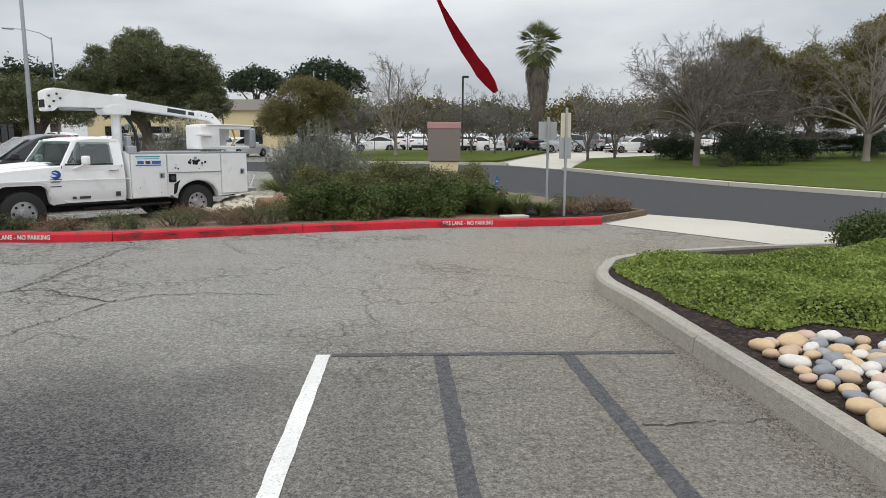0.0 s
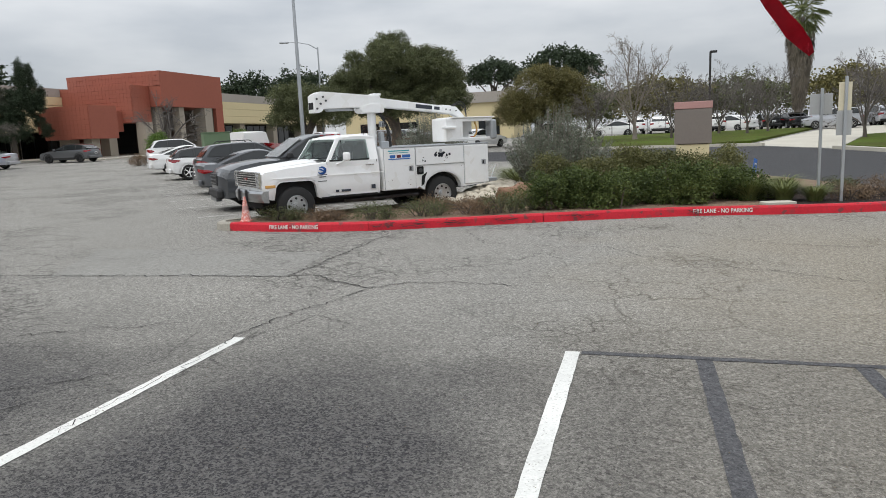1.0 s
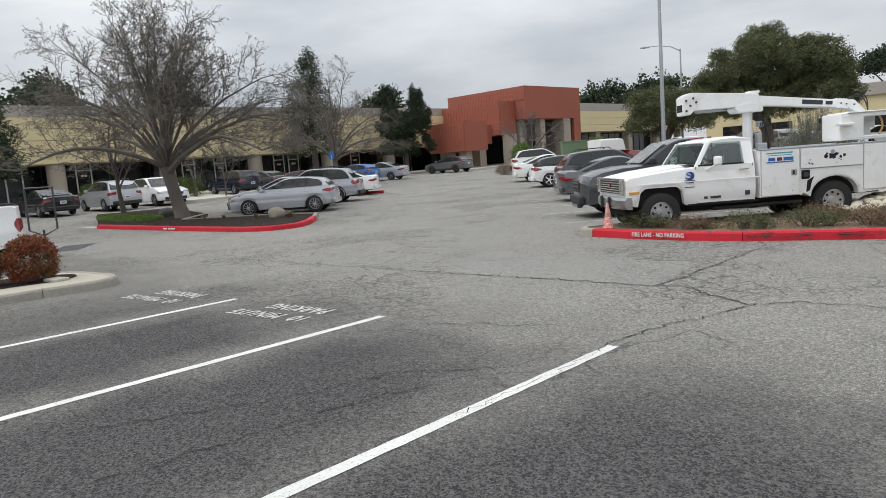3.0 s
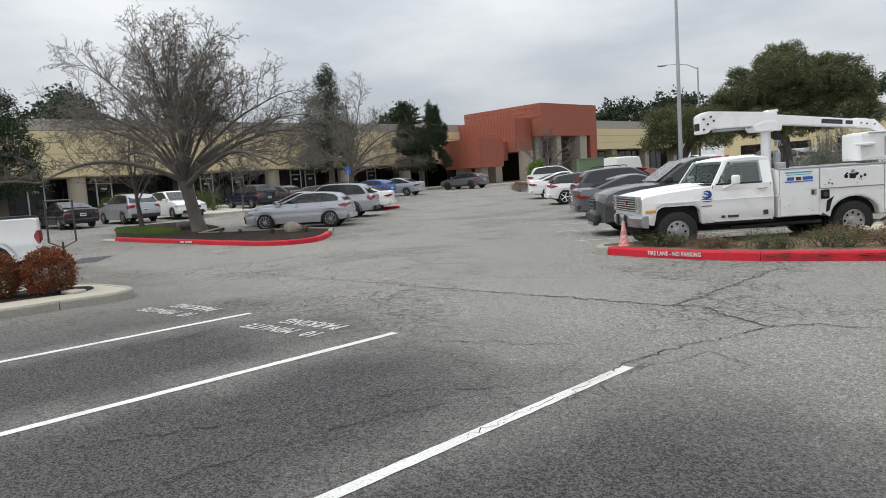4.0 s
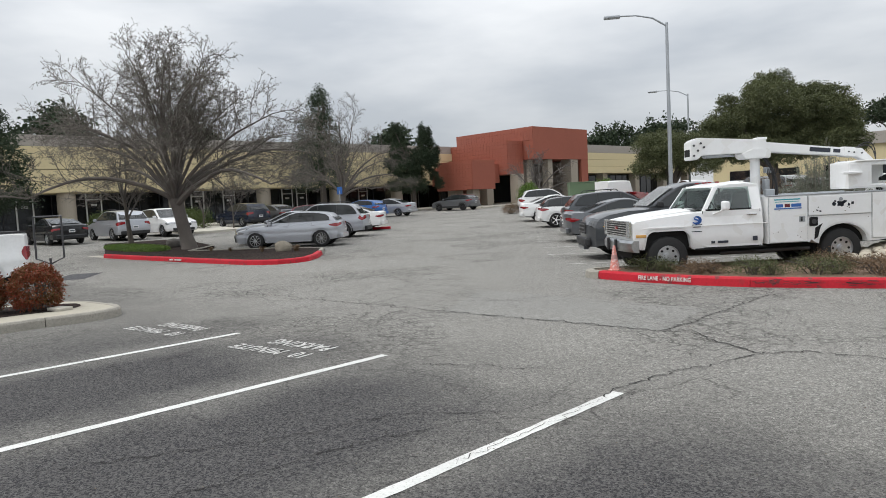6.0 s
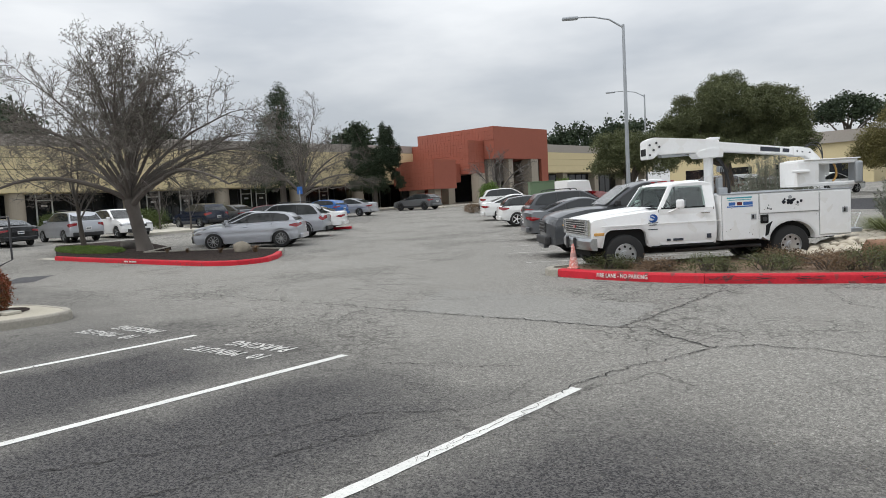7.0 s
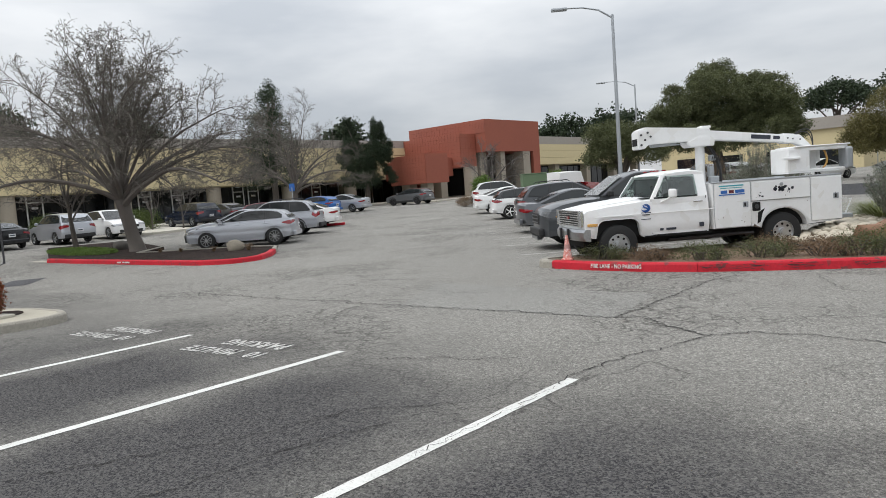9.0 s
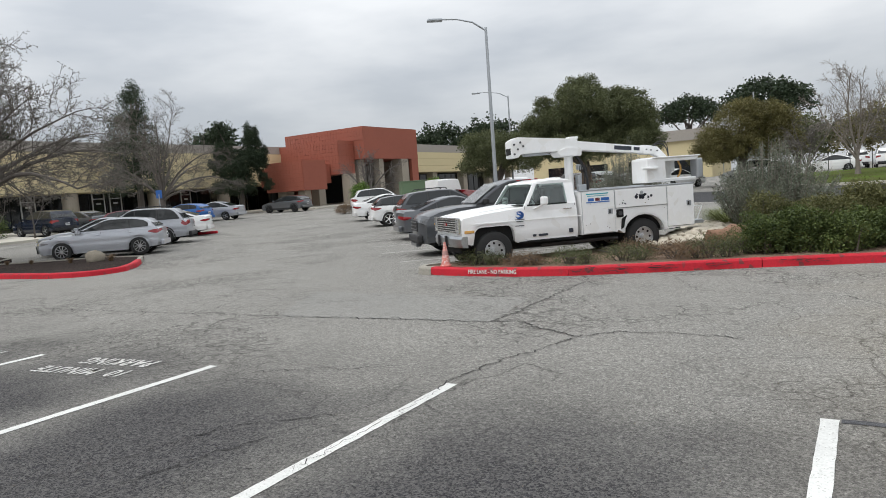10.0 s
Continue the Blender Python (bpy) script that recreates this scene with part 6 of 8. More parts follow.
def leafy_tree(name, x, y, label, blobs, n, size, leaves, seed, trunk_r=0.25, trunk_h=2.5, clump=0.35, per=26, group="leafy trees", limbs=9, inner=0.5, ragged=0.3, long=1.6, dz=0.1):
    rnd = random.Random(seed)
    root = thing(name, label, "tree", at_land(x, y, 0, dz), group)
    V, F = [], []
    limb(V, F, [Vector((0, 0, -0.2)), Vector((0.05, 0.03, trunk_h * 0.5)), Vector((rnd.uniform(-0.2, 0.2), rnd.uniform(-0.2, 0.2), trunk_h))], [trunk_r * 1.2, trunk_r * 0.9, trunk_r * 0.75], 10)
    for k in range(limbs):
        b = blobs[k % len(blobs)]
        e = Vector((b[0] + rnd.uniform(-0.5, 0.5) * b[3], b[1] + rnd.uniform(-0.5, 0.5) * b[4], b[2] + rnd.uniform(-0.1, 0.6) * b[5]))
        s = Vector((0, 0, trunk_h * rnd.uniform(0.55, 1.0)))
        mid = s.lerp(e, 0.5) + Vector((rnd.uniform(-0.3, 0.3), rnd.uniform(-0.3, 0.3), rnd.uniform(-0.1, 0.3)))
        limb(V, F, [s, mid, e], [trunk_r * 0.5, trunk_r * 0.32, 0.03], 6)
    mesh_of("trunk", V, F, M_BARK, root)
    leaf_mesh("crown", crown_points(blobs, n, seed, clump, per, inner, ragged), size, leaves, root, long=long, seed=seed)
    return root


def shrub(name, x, y, label, blobs, n, size, leaves, seed, dz=0.12, clump=0.06, per=14, stems=10, group="", inner=0.62, ragged=0.2, long=1.7, up=0.2, category="shrub"):
    rnd = random.Random(seed)
    root = thing(name, label, category, at_land(x, y, 0, dz), group)
    V, F = [], []
    for k in range(stems):
        b = blobs[k % len(blobs)]
        e = Vector((b[0] + rnd.uniform(-0.7, 0.7) * b[3], b[1] + rnd.uniform(-0.7, 0.7) * b[4], b[2] + rnd.uniform(0, 0.7) * b[5]))
        s = Vector((b[0] + rnd.uniform(-0.2, 0.2) * b[3], b[1] + rnd.uniform(-0.2, 0.2) * b[4], -0.05))
        limb(V, F, [s, s.lerp(e, 0.5) + Vector((0, 0, 0.08)), e], [0.02, 0.014, 0.006], 4)
    mesh_of("woody_base", V, F, M_BARK, root)
    leaf_mesh("foliage", crown_points(blobs, n, seed, clump, per, inner, ragged), size, leaves, root, long=long, seed=seed, up=up)
    return root


def grass_clump(x, y, label, r, h, n, blades, seed, dz=0.12):
    rnd = random.Random(seed)
    root = thing("ornamental_grass", label, "grass clump", at_land(x, y, 0, dz), "grass clumps on the island")
    V, F = [], []
    for k in range(n):
        a, q = rnd.random() * 2 * math.pi, r * 0.25 * rnd.random()
        p = Vector((q * math.cos(a), q * math.sin(a), -0.03))
        hh, rr = h * rnd.uniform(0.6, 1.15), r * rnd.uniform(0.5, 1.1)
        w = Vector((-math.sin(a), math.cos(a), 0)) * 0.009
        prev = None
        for t in (0, 0.35, 0.7, 1.0):
            c = p + Vector((math.cos(a) * rr * t ** 1.6, math.sin(a) * rr * t ** 1.6, hh * (1.6 * t - 0.85 * t * t)))
            i = len(V)
            V += [c + w * (1 - t * 0.85), c - w * (1 - t * 0.85)]
            if prev is not None:
                F.append((prev, prev + 1, i + 1, i))
            prev = i
    mesh_of("tuft", V, F, blades, root)
    return root


# trees of the car park
arch_tree(-28.1, 12.45, "large spreading bare tree with budding twigs on a mulch island", 6.1, 2.15, 0.29, 5.9, 17, 25, 16, 10, 5, (-0.07, -0.17), M_TREE, 60000, fine=1.2, spikes=(0.4,))
bare_tree(-33.6, 12.1, "thin bare tree behind a large spreading tree", 5.4, 2.4, 0.13, 46, 23, 0.9, (-0.08, 0.0), -0.02, share=1.1, buds=1500)
arch_tree(-40.3, 29.2, "bare many-branched tree by the office front", 7.2, 1.9, 0.24, 4.6, 37, 15, 13, 9, 4, (0.05, 0.05), M_TREE, 12000, fine=1.2)
bare_tree(-35.6, 45.9, "small bare dark tree before the red entrance block", 5.4, 1.3, 0.15, 54, 41, 0.85, share=2.2)
bare_tree(-44.6, 20.9, "young staked bare tree in a paved strip", 3.4, 1.4, 0.05, 35, 42, 0.7, levels=4)
bare_tree(-42.4, 21.9, "young staked bare tree in a paved strip", 3.6, 1.5, 0.05, 35, 43, 0.7, levels=4)
leafy_tree("pine_tree", -50.6, 34.8, "dark pointed pine behind a bare tree", [(0, 0, 3.5, 2.6, 2.6, 1.6), (0.2, 0, 5.5, 2.3, 2.3, 1.6), (-0.2, 0, 7.6, 1.8, 1.8, 1.5), (0, 0.2, 9.4, 1.1, 1.1, 1.3), (0, 0.2, 10.6, 0.6, 0.6, 0.9)], 26000, 0.20, M_PINE, 51, 0.25, 8.0, 0.22, group="conifers", long=3.5)
spire = random.Random(58)
JUN = [(0, 0, 2.6, 1.5, 1.5, 1.3), (-0.3, -0.3, 4.0, 1.5, 1.5, 1.4), (0.6, 0.6, 4.6, 1.4, 1.4, 1.5), (-0.8, -0.8, 5.6, 0.95, 0.95, 1.4), (0.9, 0.9, 6.0, 0.95, 0.95, 1.4)]
for cx_, top_ in ((-1.1, 8.5), (1.1, 8.9)):
    for _ in range(9):
        q = spire.uniform(0.0, 1.0)
        u = cx_ + spire.gauss(0, 0.55) * (1.2 - q)
        JUN.append((u, u + spire.gauss(0, 0.3), 4.2 + (top_ - 4.9) * q, 0.42 - 0.16 * q, 0.42 - 0.16 * q, 0.95))
for _ in range(12):
    q, u = spire.uniform(2.2, 5.6), spire.choice((-1, 1)) * spire.uniform(1.2, 1.9)
    JUN.append((u, u * 0.9, q, 0.45, 0.45, 0.7))
leafy_tree("juniper_tree", -50.0, 44.9, "dark twisted juniper with upright sprays by the entrance", JUN, 100000, 0.13, M_PINE, 52, 0.22, 3.5, 0.10, group="conifers", long=2.6, inner=0.4)
leafy_tree("pine_tree", -46.4, 9.0, "dark drooping conifer by the office front", [(0, 0, 3.2, 2.6, 2.6, 1.6), (0.3, 0, 4.9, 2.1, 2.1, 1.4), (0, 0.2, 6.4, 1.3, 1.3, 1.1), (-0.3, -1.0, 2.2, 2.2, 2.2, 1.0), (0.2, 0.5, 7.2, 0.6, 0.6, 0.6)], 22000, 0.20, M_PINE, 53, 0.25, 4.5, 0.22, group="conifers", long=3.0)
for i, (x, y, w, h) in enumerate(((-72, 61, 5, 11.2), (-66, 105, 9, 12.6), (-58, 108, 9, 13.0), (-50, 112, 8, 12.0), (-80, 22, 8, 12.4), (-76, 34, 7, 11.6), (-78, 8, 7, 11.4))):
    leafy_tree("distant_tree", x, y, "distant rounded dark green tree behind roofs", [(0, 0, h * 0.62, w * 0.5, w * 0.5, h * 0.3), (w * 0.3, 0, h * 0.72, w * 0.35, w * 0.35, h * 0.24), (-w * 0.3, 0.5, h * 0.58, w * 0.35, w * 0.35, h * 0.24)], 6000, 0.5, M_PINE, 60 + i, 0.35, h * 0.5, 0.5, group="distant trees")

# trees behind the truck
T1 = [(-2.6, 0, 5.0, 2.3, 2.4, 2.0), (0, 0, 5.6, 2.7, 2.8, 2.4), (2.6, 0.2, 5.3, 2.3, 2.6, 1.9), (-3.4, -0.4, 3.6, 1.8, 2.2, 1.5), (0, 0, 3.5, 3.6, 2.6, 1.6), (3.4, 0.2, 3.6, 2.0, 2.4, 1.6), (-0.7, 0.2, 7.2, 1.3, 1.3, 1.0), (2.2, 0, 6.6, 1.2, 1.2, 0.7), (4.2, 0, 4.6, 1.1, 1.4, 1.6)]
leafy_tree("spreading_tree", -17.0, 46.6, "broad olive-green evergreen tree behind parked cars", lumps(T1, 1, 15, 0.30), 230000, 0.10, M_OLIVE, 71, 0.4, 2.4, 0.13, ragged=0.32, inner=0.72)
leafy_tree("spreading_tree", -22.4, 43.5, "low olive-green evergreen tree behind parked cars", lumps([(0, 0, 3.6, 2.6, 2.4, 2.0), (1.6, 0.4, 3.0, 2.0, 2.0, 1.7), (-1.5, 0, 2.8, 1.6, 1.6, 1.4)], 8, 9, 0.34), 60000, 0.10, M_OLIVE, 72, 0.2, 1.8, 0.16, ragged=0.25)
leafy_tree("spreading_tree", -7.6, 51.6, "rounded dark olive evergreen tree beyond the street", lumps([(0, 0, 3.9, 2.6, 2.4, 2.4), (-1.6, 0, 2.9, 1.9, 2.0, 1.9), (2.0, 0.2, 3.1, 2.0, 2.0, 2.0), (0.4, 0, 5.0, 1.3, 1.4, 0.9)], 2), 95000, 0.095, M_OAK, 73, 0.35, 2.0, 0.16, ragged=0.15, inner=0.6)
for i, (x, y, h) in enumerate(((-9.2, 79, 10.2), (-20.5, 96, 11.2), (-36, 96, 10.5), (-30, 98, 10))):
    leafy_tree("distant_tree", x, y, "distant flat-topped pine behind other trees", [(0, 0, h * 0.78, 3.0, 3.0, h * 0.16), (2.4, 0, h * 0.7, 2.2, 2.2, h * 0.13), (-2.2, 0, h * 0.72, 2.0, 2.0, h * 0.13)], 7000, 0.32, M_PINE, 80 + i, 0.3, h * 0.6, 0.35, group="distant trees")

# beyond the street
bare_tree(-0.8, 54.5, "tall bare grey tree on a lawn strip", 8.0, 1.6, 0.17, 36, 91, 0.9, bark=M_BARKPALE, share=2.2, group="bare trees beyond the street")
for i, (x, y, h) in enumerate(((-3.4, 50.5, 5.0), (1.8, 54.0, 5.7), (3.6, 56.0, 5.2), (7.4, 57.5, 6.0), (9.3, 60.5, 5.4), (5.6, 60.0, 5.0), (11.9, 44.3, 5.1), (14.6, 47.5, 4.9), (17.8, 58, 5.6), (23, 62, 5.4))):
    bare_tree(x, y, "bare twiggy tree with several stems on grass", h, h * 0.20, 0.11, 40, 92 + i, 0.85, share=2.6, group="bare trees beyond the street")
arch_tree(16.4, 37.9, "bare grey-brown spreading tree on the street lawn", 6.3, 2.0, 0.2, 4.6, 111, 18, 15, 11, 5, bark=M_TREE, group="bare trees beyond the street", fine=1.35)
arch_tree(20.6, 41.5, "dense bare brown tree at a lawn edge", 4.8, 1.2, 0.16, 4.2, 113, 17, 14, 10, 4, bark=M_BARK, group="bare trees beyond the street", fine=1.6)
arch_tree(28.4, 41.2, "bare grey tree with long low limbs", 7.0, 1.7, 0.22, 5.2, 112, 15, 12, 9, 4, bark=M_BARKPALE, group="bare trees beyond the street", fine=1.5)
OAKB = [(0, 0, 5.2, 3.4, 3.0, 2.6), (-2.8, 0, 4.2, 2.6, 2.4, 2.2), (2.8, 0.2, 4.4, 2.6, 2.4, 2.4), (0.5, 0, 7.0, 1.8, 1.8, 1.3)]
leafy_tree("roadside_tree", 22.6, 46.2, "brownish-green evergreen tree behind a lawn", lumps(OAKB, 3), 90000, 0.10, M_OAK, 121, 0.3, 2.4, 0.18, inner=0.5, ragged=0.2, group="roadside trees")
leafy_tree("roadside_tree", 26.8, 44.5, "brownish-green drooping tree behind a lawn", lumps([(0, 0, 4.8, 2.6, 2.6, 2.6), (-1.6, 0, 3.0, 1.6, 1.6, 1.8), (2.0, 0, 3.6, 2.0, 2.0, 2.2)], 4), 75000, 0.10, M_OAK, 122, 0.25, 2.2, 0.18, inner=0.5, ragged=0.2, group="roadside trees")
leafy_tree("roadside_tree", 33.6, 48.2, "tall brownish-green tree behind a lawn", lumps([(0, 0, 6.6, 3.4, 3.2, 3.0), (-2.2, 0, 5.0, 2.4, 2.4, 2.2), (2.5, 0, 5.2, 2.6, 2.4, 2.6), (0, 0, 8.8, 1.8, 1.8, 1.5)], 5), 80000, 0.11, M_OAK, 123, 0.35, 3.0, 0.2, inner=0.5, ragged=0.2, group="roadside trees")
leafy_tree("roadside_tree", 42, 46, "brownish-green tree behind a lawn", OAKB, 18000, 0.24, M_OAK, 124, 0.3, 2.4, 0.34, group="roadside trees")
shrub("round_bush", 20.3, 37.6, "dark green round bush on the lawn", [(0, 0, 1.0, 1.1, 1.0, 1.2), (-1.6, 0.8, 0.8, 0.9, 0.9, 0.9)], 9000, 0.10, M_PINE, 131, 0.15, 0.14)
for i, (x, y, w, h) in enumerate(((17.8, 44.5, 1.8, 1.5), (21.5, 43.5, 2.0, 1.7), (24.2, 42.0, 1.8, 1.6), (28.5, 46.5, 2.0, 1.8), (32.0, 46.2, 2.2, 1.6))):
    shrub("dark_thicket", x, y, "dark shady thicket of shrubs under trees", lumps([(0, 0, h * 0.5, w, w * 0.6, h * 0.6)], 40 + i, 6), 9000, 0.10, M_PINE, 133 + i, 0.15, 0.14, 16, 12, "thickets")
shrub("round_bush", 17.5, 36.6, "small dry bush at a tree foot", [(0, 0, 0.35, 0.5, 0.4, 0.45)], 1200, 0.07, M_OLIVE, 132, 0.15)
for i, (x, y, h) in enumerate(((40, 92, 8), (24, 96, 7.5), (12, 100, 7), (2, 98, 7.5), (56, 84, 9), (66, 66, 9), (72, 48, 9), (33, 95, 7), (-8, 100, 7), (74, 30, 8))):
    leafy_tree("distant_tree", x, y, "distant hazy green-brown tree behind a car park", [(0, 0, h * 0.55, 4.5, 4.0, h * 0.38), (3.4, 0, h * 0.45, 3.2, 3.0, h * 0.33), (-3.4, 0, h * 0.48, 3.2, 3.0, h * 0.3)], 7000, 0.4, M_OAK if i % 2 else M_OLIVE, 140 + i, 0.3, h * 0.4, 0.5, group="distant trees")


def palm(x, y):
    root = thing("palm_tree", "tall fan palm with a skirt of dead hanging fronds", "tree", at_land(x, y, 0, 0.1))
    rnd = random.Random(7)
    part("trunk", tube(bmesh.new(), [(0, 0, -0.2), (0.05, 0, 4), (0, 0.05, 10)], [0.42, 0.33, 0.28], 12), M_BARKPALE, root)
    for nm, mt, count in (("dead_skirt", M_SKIRT, 620), ("crown", M_FROND, 105)):
        V, F = [], []
        for k in range(count):
            a = rnd.random() * 2 * math.pi
            if nm == "dead_skirt":
                z = 2.6 + 6.4 * rnd.random() ** 0.8
                p, L = Vector((0.3 * math.cos(a), 0.3 * math.sin(a), z)), rnd.uniform(1.0, 1.9)
                rr = (0.36 + 0.115 * (z - 2.6)) * rnd.uniform(0.75, 1.2)
                mid = Vector((rr * math.cos(a), rr * math.sin(a), z - 0.3))
                end = Vector((rr * 1.1 * math.cos(a), rr * 1.1 * math.sin(a), z - L))
                fan, w = 5, 0.45
            else:
                el = radians(rnd.uniform(-68, 80))
                d = Vector((math.cos(a) * math.cos(el), math.sin(a) * math.cos(el), math.sin(el)))
                p = Vector((0, 0, 10.3 + rnd.random() * 0.5))
                mid = p + d * 1.35
                end = mid + (d + Vector((0, 0, -0.35))).normalized() * 1.45
                fan, w = 11, 1.1
            limb(V, F, [p, p.lerp(mid, 0.6) + Vector((0, 0, 0.05)), mid], [0.03, 0.022, 0.015], 3)
            ax = (end - mid)
            L = ax.length
            ax.normalize()
            sd = ax.cross(Vector((0, 0, 1))).normalized() if abs(ax.z) < 0.98 else Vector((-math.sin(a), math.cos(a), 0))
            for j in range(fan):
                t = (j / (fan - 1) - 0.5) * 2
                dr = (ax + sd * t * w * 1.0).normalized()
                e = mid + dr * L * (1 - 0.25 * abs(t)) + Vector((0, 0, -0.22 * abs(t) - 0.1 * rnd.random()))
                c = mid.lerp(e, 0.5) + Vector((0, 0, 0.05))
                pw = sd * 0.045 + Vector((0, 0, 0.01))
                i = len(V)
                V += [mid + pw * 0.3, mid - pw * 0.3, c - pw, e, c + pw]
                F.append((i, i + 1, i + 2, i + 3, i + 4))
        mesh_of(nm, V, F, mt, root)


palm(13.7, 73.0)

# island planting
HB = [(-1.25 + 0.40 * i + 0.1 * math.sin(i * 2.3), 0.15 * i + 0.35 * math.sin(i * 1.7), 0.42 + 0.06 * math.sin(i * 2.9), 0.55, 0.75, 0.55 + 0.05 * math.cos(i * 1.3)) for i in range(10)]
shrub("low_hedge", -0.38, 13.62, "dense low dark green shrub mass behind a red kerb", lumps([(x, y * 0.8 - 0.05, 0.28, 0.55, 0.55, 0.46) for x, y, z, a, b, c in HB], 6, 5, 0.5), 60000, 0.042, M_SHRUB, 201, 0.12, 0.05, 20, 40, inner=0.72, ragged=0.2, long=1.5)
shrub("low_hedge", -0.55, 14.7, "brownish olive-green shrub mass rising behind a low hedge", lumps([(x * 0.95, y * 0.6, 0.54 + 0.10 * math.sin(x * 3), 0.5, 0.6, 0.50) for x, y, z, a, b, c in HB], 7, 6, 0.45), 60000, 0.046, M_HEDGE, 202, 0.12, 0.06, 20, 60, inner=0.6, ragged=0.35, long=2.2, up=0.5)
def wand_shrub(x, y, label, n, spread, h, seed, dz):
    """An upright shrub of many leafy wands."""
    r6, root = random.Random(seed), thing("silver_shrub", label, "shrub", at_land(x, y, 0, dz), "silver shrubs")
    V, F, pts = [], [], []
    for k in range(n):
        a, q = r6.random() * 2 * math.pi, r6.random() ** 0.6
        p = Vector((0.3 * q * math.cos(a), 0.3 * q * math.sin(a), -0.03))
        e = Vector((spread * q * math.cos(a), spread * q * math.sin(a), h * (1.0 - 0.45 * q) * r6.uniform(0.7, 1.1)))
        mid = p.lerp(e, 0.5) + Vector((0.12 * math.cos(a), 0.12 * math.sin(a), -0.05))
        limb(V, F, [p, mid, e], [0.012, 0.008, 0.003], 3)
        for j in range(100):
            t = 0.25 + 0.75 * r6.random()
            c = p.lerp(mid, t * 2) if t < 0.5 else mid.lerp(e, t * 2 - 1)
            pts.append((c.x + r6.gauss(0, 0.03), c.y + r6.gauss(0, 0.03), c.z + r6.gauss(0, 0.03)))
    mesh_of("woody_base", V, F, M_BARKPALE, root)
    leaf_mesh("foliage", np.array(pts), 0.058, M_SAGE, root, long=3.6, seed=seed, up=0.9)


wand_shrub(-1.85, 16.9, "silvery grey-green upright shrub with fine stems", 460, 1.35, 2.15, 203, 0.12)
wand_shrub(-6.55, 21.7, "silvery grey-green shrub behind the truck", 340, 1.25, 2.75, 204, 0.05)
shrub("bare_thicket", -8.6, 22.6, "dark bare twiggy bush behind the truck", [(0, 0, 1.0, 1.0, 0.8, 1.2)], 5000, 0.05, M_DRY, 205, 0.05, 0.12, 12, 60, inner=0.3, ragged=0.4, long=4, up=0.8)
for i, (x, y, r, h, n, bl) in enumerate(((2.15, 14.6, 0.6, 0.55, 500, M_BLADE), (2.75, 14.35, 0.5, 0.5, 420, M_BLADE), (3.25, 14.2, 0.45, 0.42, 420, M_BLADE), (2.5, 15.6, 0.5, 0.5, 420, M_BLADE), (3.0, 15.8, 0.5, 0.5, 400, M_BLADE), (1.75, 15.2, 0.5, 0.5, 350, M_BLADE),
                                        (-2.9, 17.6, 0.9, 0.8, 700, M_BLADE), (-3.3, 18.9, 0.8, 0.75, 500, M_BLADE), (-2.4, 18.3, 0.8, 0.8, 500, M_BLADE))):
    grass_clump(x, y, "arching yellow-green ornamental grass clump", r, h, n, bl, 210 + i)
for i, (x, y, a, b, h, mt) in enumerate(((-6.6, 11.85, 0.55, 0.25, 0.24, M_OLIVE), (-5.7, 11.8, 0.5, 0.3, 0.2, M_DRY), (-4.75, 11.95, 0.55, 0.3, 0.26, M_OLIVE), (-3.9, 12.4, 0.6, 0.4, 0.28, M_OLIVE), (-3.0, 12.6, 0.6, 0.35, 0.26, M_DRY), (-2.45, 12.75, 0.5, 0.35, 0.36, M_OLIVE),
                                          (-4.0, 13.4, 0.5, 0.4, 0.25, M_DRY), (-3.1, 13.5, 0.5, 0.4, 0.22, M_DRY), (3.9, 14.4, 0.4, 0.35, 0.28, M_DRY), (4.6, 15.0, 0.6, 0.4, 0.34, M_DRY), (5.1, 15.2, 0.4, 0.3, 0.25, M_DRY), (4.0, 15.6, 0.4, 0.35, 0.3, M_OLIVE), (1.9, 16.6, 0.6, 0.5, 0.6, M_SHRUB), (-2.1, 13.2, 0.4, 0.4, 0.4, M_SHRUB))):
    shrub("low_shrub", x, y, "low straggly dry shrub on the island" if mt is M_DRY else "low straggly olive-green shrub on the island", [(0, 0, h * 0.5, a, b, h * 0.7), (a * 0.5, b * 0.2, h * 0.4, a * 0.5, b * 0.7, h * 0.5)], 2600, 0.035, mt, 230 + i, 0.12, 0.05, 12, 22, "low shrubs on the island", inner=0.3, ragged=0.4, long=2.6, up=0.5)

g = np.random.default_rng(299)
q, a = np.sqrt(g.random(9000)), g.random(9000) * 2 * math.pi
gx, gy = -31.2 + 3.2 * q * np.cos(a), 11.4 + 1.0 * q * np.sin(a) - 0.15 * q * np.cos(a)
patch = leaf_mesh("grass_patch", np.stack([gx, gy, np.array([rise(u, v) for u, v in zip(gx, gy)]) + 0.12 + g.random(9000) * 0.1], 1), 0.10, M_BUSH, None, "thin low green weeds under a bare tree", 4.0, 298, up=1.0)
tagged(patch, category="ground cover", kind="stuff")

# ground cover bed: a deep mat of small leaves
g = np.random.default_rng(301)
n = 170000
px_, py_ = g.uniform(2.85, 9.4, n), g.uniform(4.6, 10.0, n)
edge_far = 8.15 + 0.06 * np.sin(px_ * 2.0) + 0.26 * (px_ - 3)
left = 2.84 + 0.05 * np.sin(py_ * 5) + np.maximum(0, 6.9 - py_) * 0.16
near = 5.12 - 0.06 * (px_ - 3.2) + 0.10 * np.sin(px_ * 7.0)
keep = (px_ > left) & (py_ < edge_far) & (py_ > near)
px_, py_ = px_[keep], py_[keep]
depth = np.minimum(np.minimum(px_ - left[keep], py_ - near[keep]), edge_far[keep] - py_)
